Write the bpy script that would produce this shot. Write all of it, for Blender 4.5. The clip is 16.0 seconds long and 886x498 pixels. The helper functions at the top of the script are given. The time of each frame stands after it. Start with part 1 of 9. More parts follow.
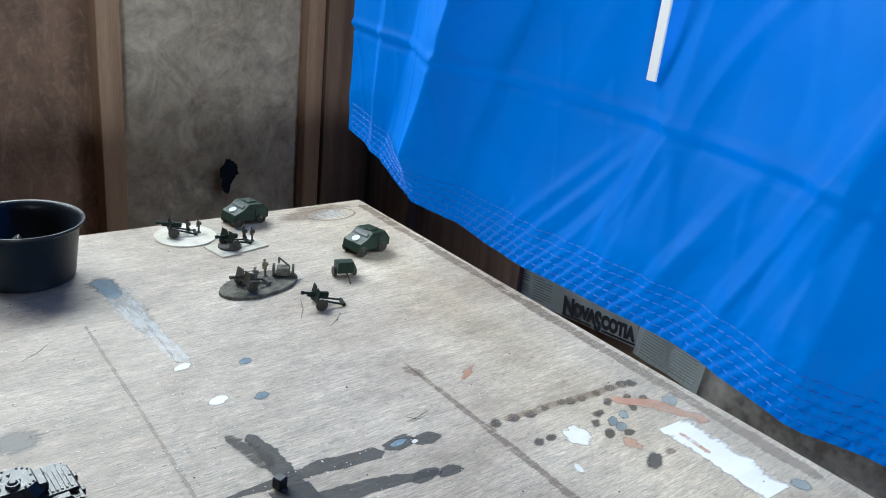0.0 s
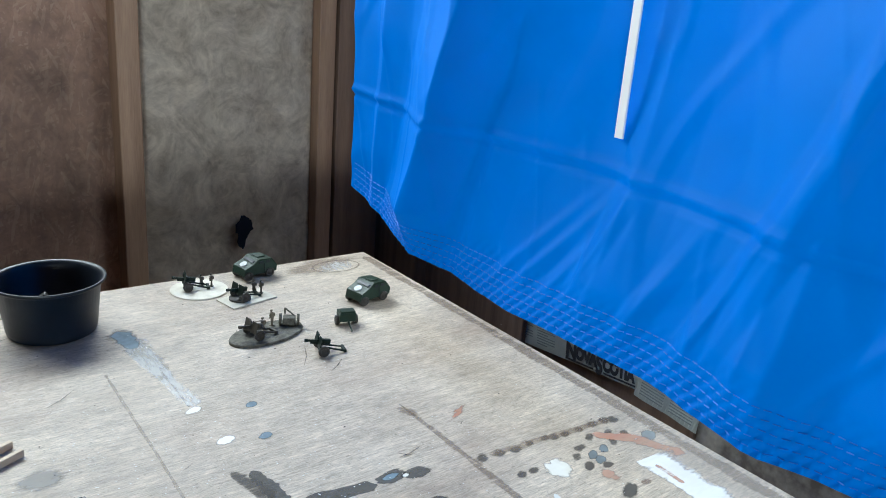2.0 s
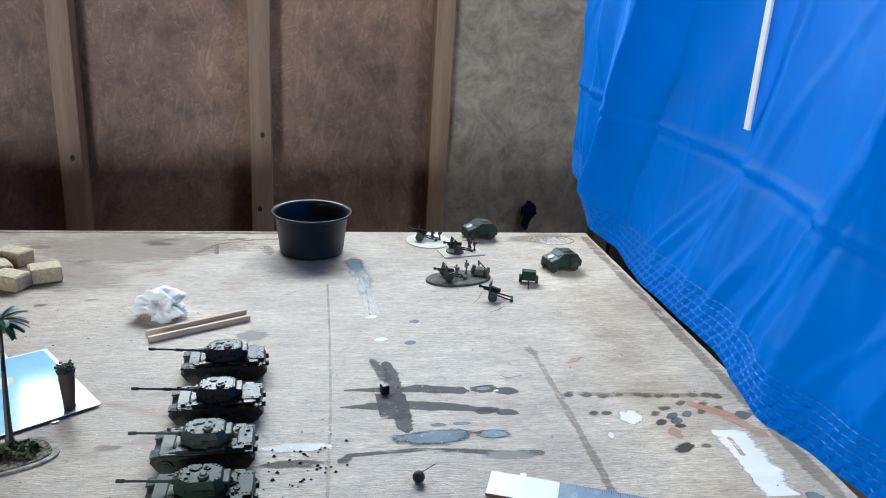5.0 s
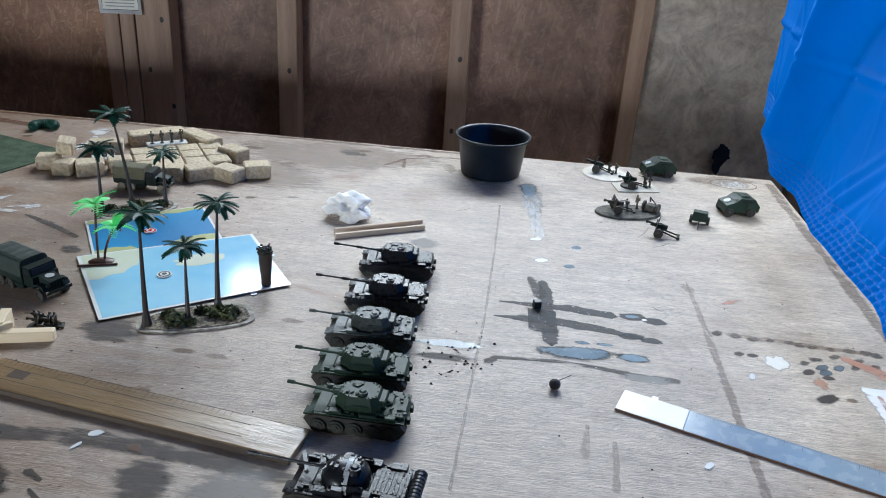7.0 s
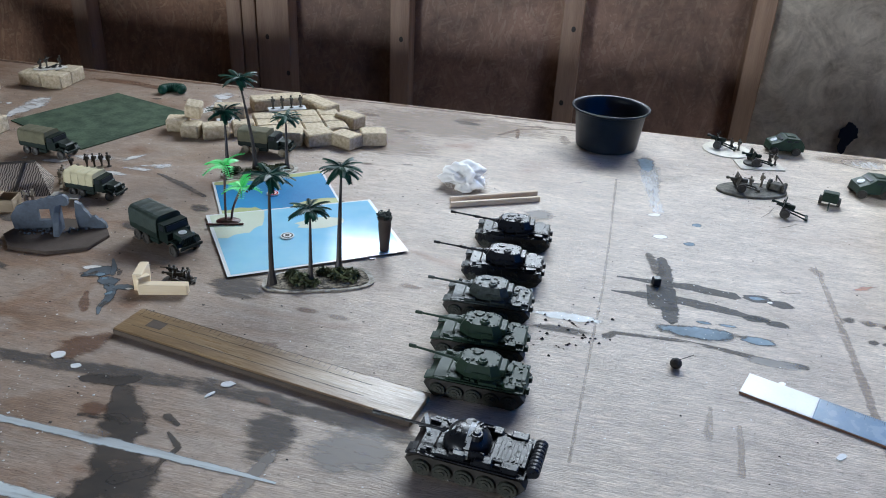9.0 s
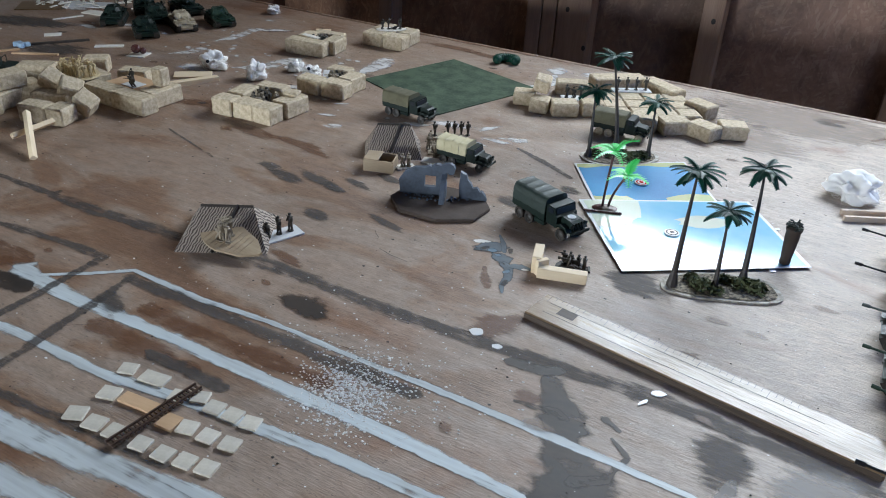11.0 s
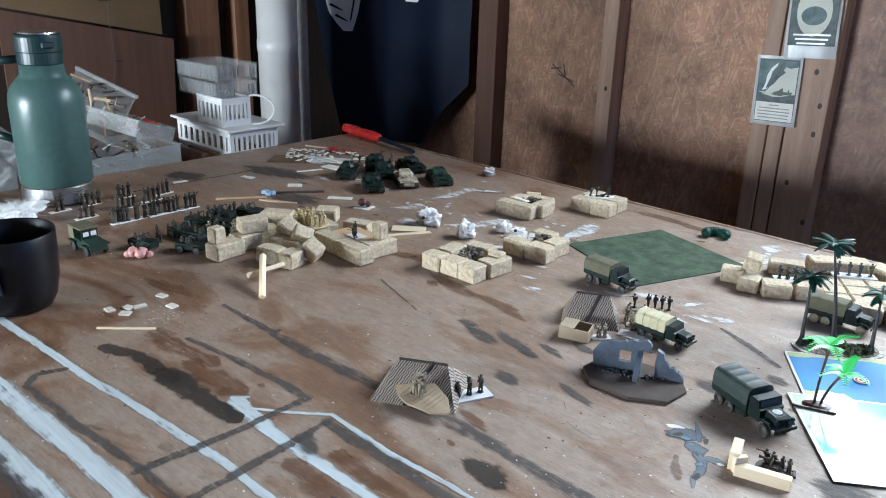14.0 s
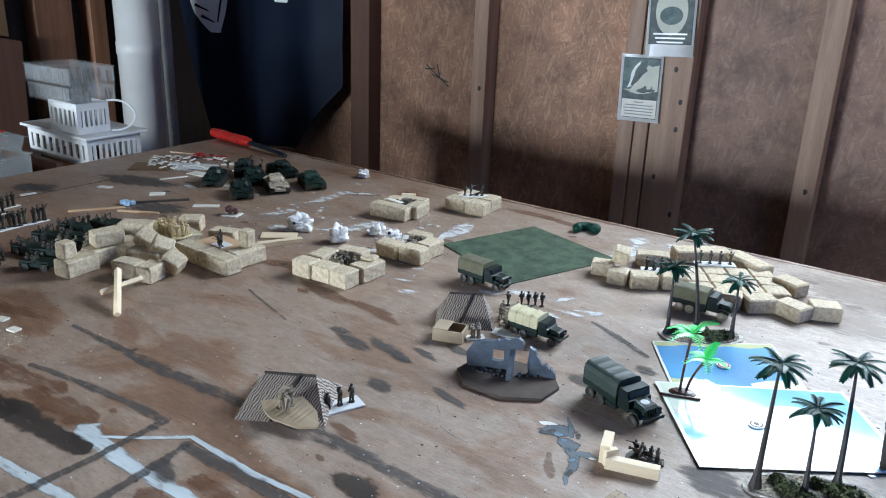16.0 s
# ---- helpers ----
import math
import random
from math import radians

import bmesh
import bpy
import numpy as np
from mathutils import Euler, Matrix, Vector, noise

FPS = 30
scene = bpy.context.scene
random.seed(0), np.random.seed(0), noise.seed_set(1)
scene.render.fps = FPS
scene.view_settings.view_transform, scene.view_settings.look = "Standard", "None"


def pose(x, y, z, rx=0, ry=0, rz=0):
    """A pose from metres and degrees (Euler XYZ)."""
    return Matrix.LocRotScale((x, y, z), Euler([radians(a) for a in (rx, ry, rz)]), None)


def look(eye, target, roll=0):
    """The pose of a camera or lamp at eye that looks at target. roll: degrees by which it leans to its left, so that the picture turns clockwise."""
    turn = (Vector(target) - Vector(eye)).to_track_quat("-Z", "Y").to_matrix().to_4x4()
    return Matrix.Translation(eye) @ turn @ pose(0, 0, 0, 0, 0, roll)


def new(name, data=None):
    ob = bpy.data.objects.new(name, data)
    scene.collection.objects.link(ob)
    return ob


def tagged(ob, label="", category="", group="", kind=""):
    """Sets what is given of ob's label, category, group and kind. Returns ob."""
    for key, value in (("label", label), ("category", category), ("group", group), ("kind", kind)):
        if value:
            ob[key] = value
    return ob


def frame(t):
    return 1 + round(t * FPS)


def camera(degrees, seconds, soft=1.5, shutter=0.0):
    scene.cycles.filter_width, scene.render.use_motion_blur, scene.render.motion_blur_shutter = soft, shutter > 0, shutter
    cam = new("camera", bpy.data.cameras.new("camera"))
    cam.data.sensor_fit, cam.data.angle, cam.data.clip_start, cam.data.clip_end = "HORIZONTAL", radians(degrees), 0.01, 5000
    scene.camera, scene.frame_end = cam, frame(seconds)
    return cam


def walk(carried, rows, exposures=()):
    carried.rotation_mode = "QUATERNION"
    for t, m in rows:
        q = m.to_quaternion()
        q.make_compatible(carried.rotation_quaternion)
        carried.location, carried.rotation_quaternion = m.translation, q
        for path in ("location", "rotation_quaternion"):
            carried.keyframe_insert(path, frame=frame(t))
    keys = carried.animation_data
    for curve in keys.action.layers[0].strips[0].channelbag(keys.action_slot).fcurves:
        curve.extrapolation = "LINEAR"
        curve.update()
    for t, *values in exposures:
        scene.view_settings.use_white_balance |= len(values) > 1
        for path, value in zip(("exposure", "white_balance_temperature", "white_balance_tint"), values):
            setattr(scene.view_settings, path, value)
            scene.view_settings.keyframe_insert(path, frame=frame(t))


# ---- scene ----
cam = camera(58.4, 16.0, soft=1.0)
METRES, EYE, TILT, LEAN, TURN = 8.0, 1.5, 0.0, 0.0, 0.0
PATH = [
    (0, (-0.666, -1.02, 1.209), (0.527, 0.407, 0.474), 6.5),
    (0.5, (-0.67, -1.019, 1.213), (0.509, 0.426, 0.491), 6.2),
    (1, (-0.669, -1.031, 1.218), (0.505, 0.434, 0.528), 5.3),
    (1.5, (-0.671, -1.054, 1.225), (0.504, 0.429, 0.575), 4.8),
    (2, (-0.679, -1.088, 1.235), (0.49, 0.409, 0.611), 4.6),
    (2.5, (-0.697, -1.166, 1.244), (0.377, 0.412, 0.647), 4.1),
    (3, (-0.721, -1.241, 1.245), (0.175, 0.44, 0.636), 2.9),
    (3.2, (-0.708, -1.271, 1.24), (0.115, 0.449, 0.639), 2.4),
    (5.3, (-0.495, -1.365, 1.249), (-0.306, 0.51, 0.579), 3.3),
    (5.5, (-0.492, -1.381, 1.253), (-0.413, 0.499, 0.576), 3.1),
    (6, (-0.496, -1.412, 1.257), (-0.568, 0.459, 0.555), 3.5),
    (6.5, (-0.491, -1.42, 1.257), (-0.62, 0.418, 0.48), 3.7),
    (7, (-0.481, -1.409, 1.256), (-0.616, 0.399, 0.412), 3.9),
    (7.5, (-0.471, -1.406, 1.254), (-0.565, 0.39, 0.379), 3.8),
    (8, (-0.476, -1.412, 1.252), (-0.59, 0.378, 0.367), 3.3),
    (8.5, (-0.48, -1.415, 1.254), (-0.684, 0.361, 0.357), 2.8),
    (9, (-0.509, -1.413, 1.251), (-0.867, 0.327, 0.332), 2.9),
    (9.5, (-0.561, -1.423, 1.256), (-1.085, 0.261, 0.314), 2.7),
    (9.7, (-0.582, -1.427, 1.257), (-1.161, 0.231, 0.299), 2.7),
    (11.8, (-0.786, -1.443, 1.228), (-1.767, 0.007, 0.261), 2.4),
    (12, (-0.782, -1.445, 1.234), (-1.84, -0.032, 0.294), 2.2),
    (12.5, (-0.756, -1.458, 1.251), (-2.01, -0.153, 0.399), 2.4),
    (13, (-0.742, -1.456, 1.257), (-2.037, -0.163, 0.45), 2.2),
    (13.5, (-0.735, -1.445, 1.262), (-2.037, -0.118, 0.525), 1.9),
    (14, (-0.737, -1.439, 1.264), (-2.024, -0.07, 0.58), 1.7),
    (14.5, (-0.737, -1.431, 1.265), (-1.988, -0.019, 0.6), 1.4),
    (15, (-0.74, -1.42, 1.265), (-1.929, 0.051, 0.615), 1.9),
    (15.5, (-0.738, -1.411, 1.262), (-1.863, 0.107, 0.605), 2.1),
    (16, (-0.734, -1.402, 1.256), (-1.808, 0.147, 0.587), 2.2),
]
EXPOSURE = [(0, -0.31, 6300, 6.0), (3, -0.30, 6250, 5.0), (5.5, -0.36, 6200, 9.0), (9, -0.43, 6100, 11.0), (9.7, -0.43, 6100, 11.0), (12, -0.06, 6150, 10.0), (13, 0.22, 6050, 9.0), (14.5, 0.38, 5900, 9.0), (16, 0.20, 5800, 8.5)]
walk(cam, [(t, look(eye, target, roll)) for t, eye, target, roll in PATH], EXPOSURE)

# ---- world and light ----
world = bpy.data.worlds.new("daylight")
scene.world = world
world.use_nodes = True
wn = world.node_tree.nodes
sky = wn.new("ShaderNodeTexSky")
sky.sky_type, sky.sun_disc = "NISHITA", False
sky.sun_elevation, sky.sun_rotation = radians(38), radians(20)
wn["Background"].inputs["Strength"].default_value = 0.12
world.node_tree.links.new(sky.outputs[0], wn["Background"].inputs["Color"])


def window_light(name, m, sx, sy, watts, colour, spread=180):
    """The daylight that enters by one opening; spread: lamp beam angle, set by hand to dim steep rays."""
    d = bpy.data.lights.new(name, "AREA")
    d.shape, d.size, d.size_y, d.energy, d.color, d.spread = "RECTANGLE", sx, sy, watts, colour, radians(spread)
    ob = new(name, d)
    ob.matrix_world = m
    return ob


TZ = 0.8          # top of the table
WALL_Y = 0.80     # inner face of the sheathing behind the table
STUD_Y = 0.735    # front of the studs
EAST_X = 0.53     # wall behind the blue cloth
WEST_X = -3.45
SOUTH_Y = -3.2
CEIL = 2.35
LOW_X = -2.35   # middle of the low window behind the camera

window_light("north_window_light", look((-0.555, WALL_Y + 0.03, 1.88), (-0.60, -2.6, 1.10)), 1.60, 0.72, 60, (0.86, 0.95, 1.0), 135)
window_light("east_window_light", look((EAST_X + 0.03, -0.62, 1.42), (-1.0, -0.62, 1.3)), 0.95, 0.9, 15, (0.85, 0.95, 1.0))
window_light("south_window_light", look((LOW_X, SOUTH_Y - 0.03, 1.04), (LOW_X + 0.5, 0.5, 1.04)), 0.90, 0.38, 108, (0.88, 0.96, 1.0))


# ---- materials ----
def rgba(c):
    return (c[0], c[1], c[2], 1.0)


def surface(name, base, rough=0.6, metal=0.0, other=None, scale=30.0, fine=400.0, bump=0.2, stretch=(1, 1, 1), amount=0.6, spec=0.5, per_object=0.0, coat=0.0, clear=0.0):
    """A procedural material: two colours mixed by coarse and fine noise, with relief and uneven gloss."""
    m = bpy.data.materials.new(name)
    m.use_nodes = True
    nt = m.node_tree
    n, l = nt.nodes, nt.links
    b = n["Principled BSDF"]
    other = other or tuple(0.62 * v for v in base)
    tc = n.new("ShaderNodeTexCoord")
    mp = n.new("ShaderNodeMapping")
    mp.inputs["Scale"].default_value = stretch
    l.new(tc.outputs["Object"], mp.inputs["Vector"])
    a = n.new("ShaderNodeTexNoise")
    a.inputs["Scale"].default_value, a.inputs["Detail"].default_value = scale, 6
    f = n.new("ShaderNodeTexNoise")
    f.inputs["Scale"].default_value, f.inputs["Detail"].default_value = fine, 3
    l.new(mp.outputs[0], a.inputs["Vector"])
    l.new(mp.outputs[0], f.inputs["Vector"])
    s = n.new("ShaderNodeMath")
    s.operation = "MULTIPLY_ADD"
    l.new(f.outputs["Fac"], s.inputs[0])
    s.inputs[1].default_value = 0.4
    l.new(a.outputs["Fac"], s.inputs[2])
    r = n.new("ShaderNodeMapRange")
    r.inputs["From Min"].default_value, r.inputs["From Max"].default_value = 0.5, 0.95
    r.inputs["To Max"].default_value = amount * 1.6
    l.new(s.outputs[0], r.inputs["Value"])
    mix = n.new("ShaderNodeMix")
    mix.data_type = "RGBA"
    mix.inputs["A"].default_value, mix.inputs["B"].default_value = rgba(base), rgba(other)
    l.new(r.outputs[0], mix.inputs["Factor"])
    col = mix.outputs["Result"]
    if per_object:
        oi = n.new("ShaderNodeObjectInfo")
        hv = n.new("ShaderNodeHueSaturation")
        mr = n.new("ShaderNodeMapRange")
        mr.inputs["To Min"].default_value, mr.inputs["To Max"].default_value = 1 - per_object, 1 + per_object
        l.new(oi.outputs["Random"], mr.inputs["Value"])
        l.new(mr.outputs[0], hv.inputs["Value"])
        l.new(col, hv.inputs["Color"])
        col = hv.outputs[0]
    l.new(col, b.inputs["Base Color"])
    rr = n.new("ShaderNodeMapRange")
    rr.inputs["To Min"].default_value, rr.inputs["To Max"].default_value = max(0.02, rough - 0.12), min(1, rough + 0.12)
    l.new(a.outputs["Fac"], rr.inputs["Value"])
    l.new(rr.outputs[0], b.inputs["Roughness"])
    b.inputs["Metallic"].default_value = metal
    b.inputs["Specular IOR Level"].default_value = spec
    b.inputs["Coat Weight"].default_value = coat
    b.inputs["Transmission Weight"].default_value = clear
    if bump:
        bp = n.new("ShaderNodeBump")
        bp.inputs["Strength"].default_value, bp.inputs["Distance"].default_value = bump, 0.001
        l.new(s.outputs[0], bp.inputs["Height"])
        l.new(bp.outputs[0], b.inputs["Normal"])
    return m


def plywood_table():
    """Worn plywood: pale and greyed at one end, brown and blotched at the other, fine grain along x."""
    m = bpy.data.materials.new("worn_plywood")
    m.use_nodes = True
    nt = m.node_tree
    n, l = nt.nodes, nt.links
    b = n["Principled BSDF"]
    tc = n.new("ShaderNodeTexCoord")

    def tex(scale, stretch, detail=6, rough=0.6, warp=0.0):
        mp = n.new("ShaderNodeMapping")
        mp.inputs["Scale"].default_value = stretch
        l.new(tc.outputs["Object"], mp.inputs["Vector"])
        t = n.new("ShaderNodeTexNoise")
        t.inputs["Scale"].default_value, t.inputs["Detail"].default_value = scale, detail
        t.inputs["Roughness"].default_value, t.inputs["Distortion"].default_value = rough, warp
        l.new(mp.outputs[0], t.inputs["Vector"])
        return t.outputs["Fac"]

    def span(v, a, b_, c, d):
        r = n.new("ShaderNodeMapRange")
        for k, x in zip(("From Min", "From Max", "To Min", "To Max"), (a, b_, c, d)):
            r.inputs[k].default_value = x
        l.new(v, r.inputs["Value"])
        return r.outputs[0]

    def join(op, a, b_, clamp=False):
        q = n.new("ShaderNodeMath")
        q.operation, q.use_clamp = op, clamp
        l.new(a, q.inputs[0])
        l.new(b_, q.inputs[1])
        return q.outputs[0]

    def ramp(v, *stops):
        r = n.new("ShaderNodeValToRGB")
        e = r.color_ramp.elements
        e[0].position, e[0].color = stops[0][0], rgba(stops[0][1])
        e[1].position, e[1].color = stops[-1][0], rgba(stops[-1][1])
        for p, c in stops[1:-1]:
            e.new(p).color = rgba(c)
        l.new(v, r.inputs["Fac"])
        return r.outputs["Color"]

    sep = n.new("ShaderNodeSeparateXYZ")
    l.new(tc.outputs["Object"], sep.inputs[0])
    blotch = tex(5.0, (0.8, 1.5, 1), 8, 0.58, 0.8)
    mottle = tex(11.0, (0.8, 1.6, 1), 10, 0.68)
    grain = tex(1.0, (30, 420, 1), 5, 0.7)
    pores = tex(1.0, (120, 950, 1), 3, 0.6)
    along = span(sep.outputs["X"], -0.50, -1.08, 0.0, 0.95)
    across = span(sep.outputs["Y"], -0.40, -1.10, -0.05, 0.38)
    k = join("ADD", join("ADD", along, across), span(blotch, 0.3, 0.7, -0.45, 0.45), True)
    pale = ramp(mottle, (0.30, (0.49, 0.405, 0.325)), (0.5, (0.57, 0.478, 0.388)), (0.7, (0.66, 0.567, 0.470)))
    brown = ramp(blotch, (0.36, (0.195, 0.105, 0.062)), (0.43, (0.275, 0.175, 0.115)), (0.50, (0.370, 0.290, 0.230)), (0.60, (0.355, 0.264, 0.202)), (0.68, (0.255, 0.148, 0.092)))
    # the brown is multiplied darker and redder along x towards the far end
    far_tint = n.new("ShaderNodeMix"); far_tint.data_type = "RGBA"; far_tint.blend_type = "MULTIPLY"
    far_tint.inputs["B"].default_value = (0.74, 0.60, 0.50, 1)
    l.new(join("ADD", span(sep.outputs["X"], -1.20, -1.95, 0.0, 0.85), span(mottle, 0.3, 0.7, -0.3, 0.3), True), far_tint.inputs["Factor"])
    l.new(brown, far_tint.inputs["A"])
    brown = far_tint.outputs["Result"]
    mix = n.new("ShaderNodeMix"); mix.data_type = "RGBA"
    l.new(k, mix.inputs["Factor"]); l.new(pale, mix.inputs["A"]); l.new(brown, mix.inputs["B"])
    # grain and pores darken or lighten slightly
    v = join("MULTIPLY", span(grain, 0.32, 0.68, 0.74, 1.17), span(pores, 0.36, 0.60, 0.74, 1.06))
    fade = n.new("ShaderNodeMix")
    fade.data_type = "FLOAT"
    fade.inputs["B"].default_value = 1.0
    l.new(span(k, 0.0, 1.0, 0.0, 0.48), fade.inputs["Factor"]); l.new(v, fade.inputs["A"])
    v = fade.outputs["Result"]
    specks = tex(210.0, (1, 1.5, 1), 2, 0.5)
    patina = tex(55.0, (0.7, 1.6, 1), 8, 0.75)
    v1 = join("MULTIPLY", v, span(mottle, 0.3, 0.7, 0.92, 1.06))
    v3 = join("MULTIPLY", v1, span(patina, 0.34, 0.66, 0.78, 1.16))
    v2 = join("MULTIPLY", v3, span(specks, 0.62, 0.72, 1.0, 0.62))
    hv = n.new("ShaderNodeHueSaturation")
    l.new(mix.outputs["Result"], hv.inputs["Color"]); l.new(v2, hv.inputs["Value"])
    l.new(hv.outputs[0], b.inputs["Base Color"])
    l.new(span(mottle, 0.3, 0.7, 0.30, 0.58), b.inputs["Roughness"])
    bp = n.new("ShaderNodeBump")
    bp.inputs["Strength"].default_value, bp.inputs["Distance"].default_value = 0.9, 0.0008
    l.new(v, bp.inputs["Height"]); l.new(bp.outputs[0], b.inputs["Normal"])
    return m


def osb():
    """Strand board: overlapping chips in several directions."""
    m = bpy.data.materials.new("strand_board")
    m.use_nodes = True
    nt = m.node_tree
    n, l = nt.nodes, nt.links
    b = n["Principled BSDF"]
    tc = n.new("ShaderNodeTexCoord")
    warp = n.new("ShaderNodeTexNoise")
    warp.inputs["Scale"].default_value, warp.inputs["Detail"].default_value = 9, 2
    l.new(tc.outputs["Object"], warp.inputs["Vector"])
    last = None
    for k, (ang, sc) in enumerate(((0.6, 1.0), (-0.9, 1.3), (1.5, 0.8), (2.4, 1.1), (-0.3, 0.8), (1.1, 1.0), (-1.4, 0.9))):
        mp = n.new("ShaderNodeMapping")
        mp.vector_type = "TEXTURE"
        mp.inputs["Rotation"].default_value = (0, ang, 0.3 * ang)
        mp.inputs["Location"].default_value = (0.37 * k, 0.11 * k, 0.23 * k)
        mp.inputs["Scale"].default_value = (0.042 * sc, 0.03, 0.0068 * sc)
        v = n.new("ShaderNodeTexVoronoi")
        v.inputs["Scale"].default_value = 1.0
        ad = n.new("ShaderNodeMix"); ad.data_type = "RGBA"; ad.inputs["Factor"].default_value = 0.022
        l.new(tc.outputs["Object"], ad.inputs["A"]); l.new(warp.outputs["Color"], ad.inputs["B"])
        l.new(ad.outputs["Result"], mp.inputs["Vector"]); l.new(mp.outputs[0], v.inputs["Vector"])
        sp = n.new("ShaderNodeSeparateColor")
        l.new(v.outputs["Color"], sp.inputs[0])
        if last is None:
            last = sp.outputs[0]
        else:
            mx = n.new("ShaderNodeMix"); mx.data_type = "FLOAT"
            gt = n.new("ShaderNodeMath"); gt.operation = "GREATER_THAN"; gt.inputs[1].default_value = 0.64
            l.new(sp.outputs[1], gt.inputs[0])
            l.new(gt.outputs[0], mx.inputs["Factor"]); l.new(last, mx.inputs["A"]); l.new(sp.outputs[0], mx.inputs["B"])
            last = mx.outputs["Result"]
    ramp = n.new("ShaderNodeValToRGB")
    e = ramp.color_ramp.elements
    e[0].position, e[0].color = 0.0, (0.255, 0.165, 0.122, 1)
    e[1].position, e[1].color = 1.0, (0.390, 0.285, 0.212, 1)
    mid = e.new(0.6); mid.color = (0.310, 0.196, 0.140, 1)
    # the strands are toned down east of x = -1.50
    sx = n.new("ShaderNodeSeparateXYZ")
    l.new(tc.outputs["Object"], sx.inputs[0])
    west_side = n.new("ShaderNodeMath"); west_side.operation = "LESS_THAN"; west_side.inputs[1].default_value = -1.50
    l.new(sx.outputs["X"], west_side.inputs[0])
    show = n.new("ShaderNodeMapRange")
    show.inputs["To Min"].default_value, show.inputs["To Max"].default_value = 0.72, 1.0
    l.new(west_side.outputs[0], show.inputs["Value"])
    faded = n.new("ShaderNodeMix"); faded.data_type = "FLOAT"; faded.inputs["A"].default_value = 0.5
    l.new(show.outputs[0], faded.inputs["Factor"]); l.new(last, faded.inputs["B"])
    l.new(faded.outputs["Result"], ramp.inputs["Fac"])
    dirt = n.new("ShaderNodeTexNoise")
    dirt.inputs["Scale"].default_value, dirt.inputs["Detail"].default_value = 2.2, 6
    l.new(tc.outputs["Object"], dirt.inputs["Vector"])
    dr = n.new("ShaderNodeMapRange")
    dr.inputs["From Min"].default_value, dr.inputs["From Max"].default_value = 0.35, 0.7
    dr.inputs["To Min"].default_value, dr.inputs["To Max"].default_value = 0.55, 1.2
    l.new(dirt.outputs["Fac"], dr.inputs["Value"])
    soil = n.new("ShaderNodeTexNoise")
    soil.inputs["Scale"].default_value, soil.inputs["Detail"].default_value, soil.inputs["Roughness"].default_value = 13, 9, 0.72
    l.new(tc.outputs["Object"], soil.inputs["Vector"])
    so = n.new("ShaderNodeMapRange")
    so.inputs["From Min"].default_value, so.inputs["From Max"].default_value = 0.34, 0.58
    so.inputs["To Min"].default_value, so.inputs["To Max"].default_value = 0.62, 1.08
    l.new(soil.outputs["Fac"], so.inputs["Value"])
    grime = n.new("ShaderNodeMath"); grime.operation = "MULTIPLY"
    l.new(dr.outputs[0], grime.inputs[0]); l.new(so.outputs[0], grime.inputs[1])
    hv = n.new("ShaderNodeHueSaturation")
    # the board west of x = -1.50 is tinted more orange than the grey-brown rest
    tone = n.new("ShaderNodeMix"); tone.data_type = "RGBA"; tone.blend_type = "MULTIPLY"; tone.inputs["Factor"].default_value = 1.0
    pick = n.new("ShaderNodeMix"); pick.data_type = "RGBA"
    pick.inputs["A"].default_value, pick.inputs["B"].default_value = (1.16, 1.07, 1.05, 1), (1.28, 1.05, 0.86, 1)
    l.new(west_side.outputs[0], pick.inputs["Factor"])
    l.new(ramp.outputs["Color"], tone.inputs["A"]); l.new(pick.outputs["Result"], tone.inputs["B"])
    l.new(tone.outputs["Result"], hv.inputs["Color"]); l.new(grime.outputs[0], hv.inputs["Value"])
    l.new(hv.outputs[0], b.inputs["Base Color"])
    b.inputs["Roughness"].default_value = 0.62
    bp = n.new("ShaderNodeBump"); bp.inputs["Strength"].default_value = 0.25; bp.inputs["Distance"].default_value = 0.001
    l.new(last, bp.inputs["Height"]); l.new(bp.outputs[0], b.inputs["Normal"])
    return m


def cloth(name, base, through_light):
    m = bpy.data.materials.new(name)
    m.use_nodes = True
    nt = m.node_tree
    n, l = nt.nodes, nt.links
    b = n["Principled BSDF"]
    tc = n.new("ShaderNodeTexCoord")
    w = n.new("ShaderNodeTexNoise"); w.inputs["Scale"].default_value, w.inputs["Detail"].default_value = 14, 5
    l.new(tc.outputs["Object"], w.inputs["Vector"])
    mix = n.new("ShaderNodeMix"); mix.data_type = "RGBA"
    mix.inputs["A"].default_value, mix.inputs["B"].default_value = rgba(base), rgba(tuple(v * 0.8 for v in base))
    l.new(w.outputs["Fac"], mix.inputs["Factor"])
    l.new(mix.outputs["Result"], b.inputs["Base Color"])
    b.inputs["Roughness"].default_value = 0.55
    b.inputs["Specular IOR Level"].default_value = 0.08
    wv = n.new("ShaderNodeTexNoise"); wv.inputs["Scale"].default_value = 900
    l.new(tc.outputs["Object"], wv.inputs["Vector"])
    bp = n.new("ShaderNodeBump"); bp.inputs["Strength"].default_value = 0.15; bp.inputs["Distance"].default_value = 0.0005
    l.new(wv.outputs["Fac"], bp.inputs["Height"]); l.new(bp.outputs[0], b.inputs["Normal"])
    if through_light:
        t = n.new("ShaderNodeBsdfTranslucent")
        l.new(mix.outputs["Result"], t.inputs["Color"])
        ms = n.new("ShaderNodeMixShader"); ms.inputs[0].default_value = through_light
        l.new(b.outputs[0], ms.inputs[1]); l.new(t.outputs[0], ms.inputs[2])
        l.new(ms.outputs[0], n["Material Output"].inputs["Surface"])
    return m


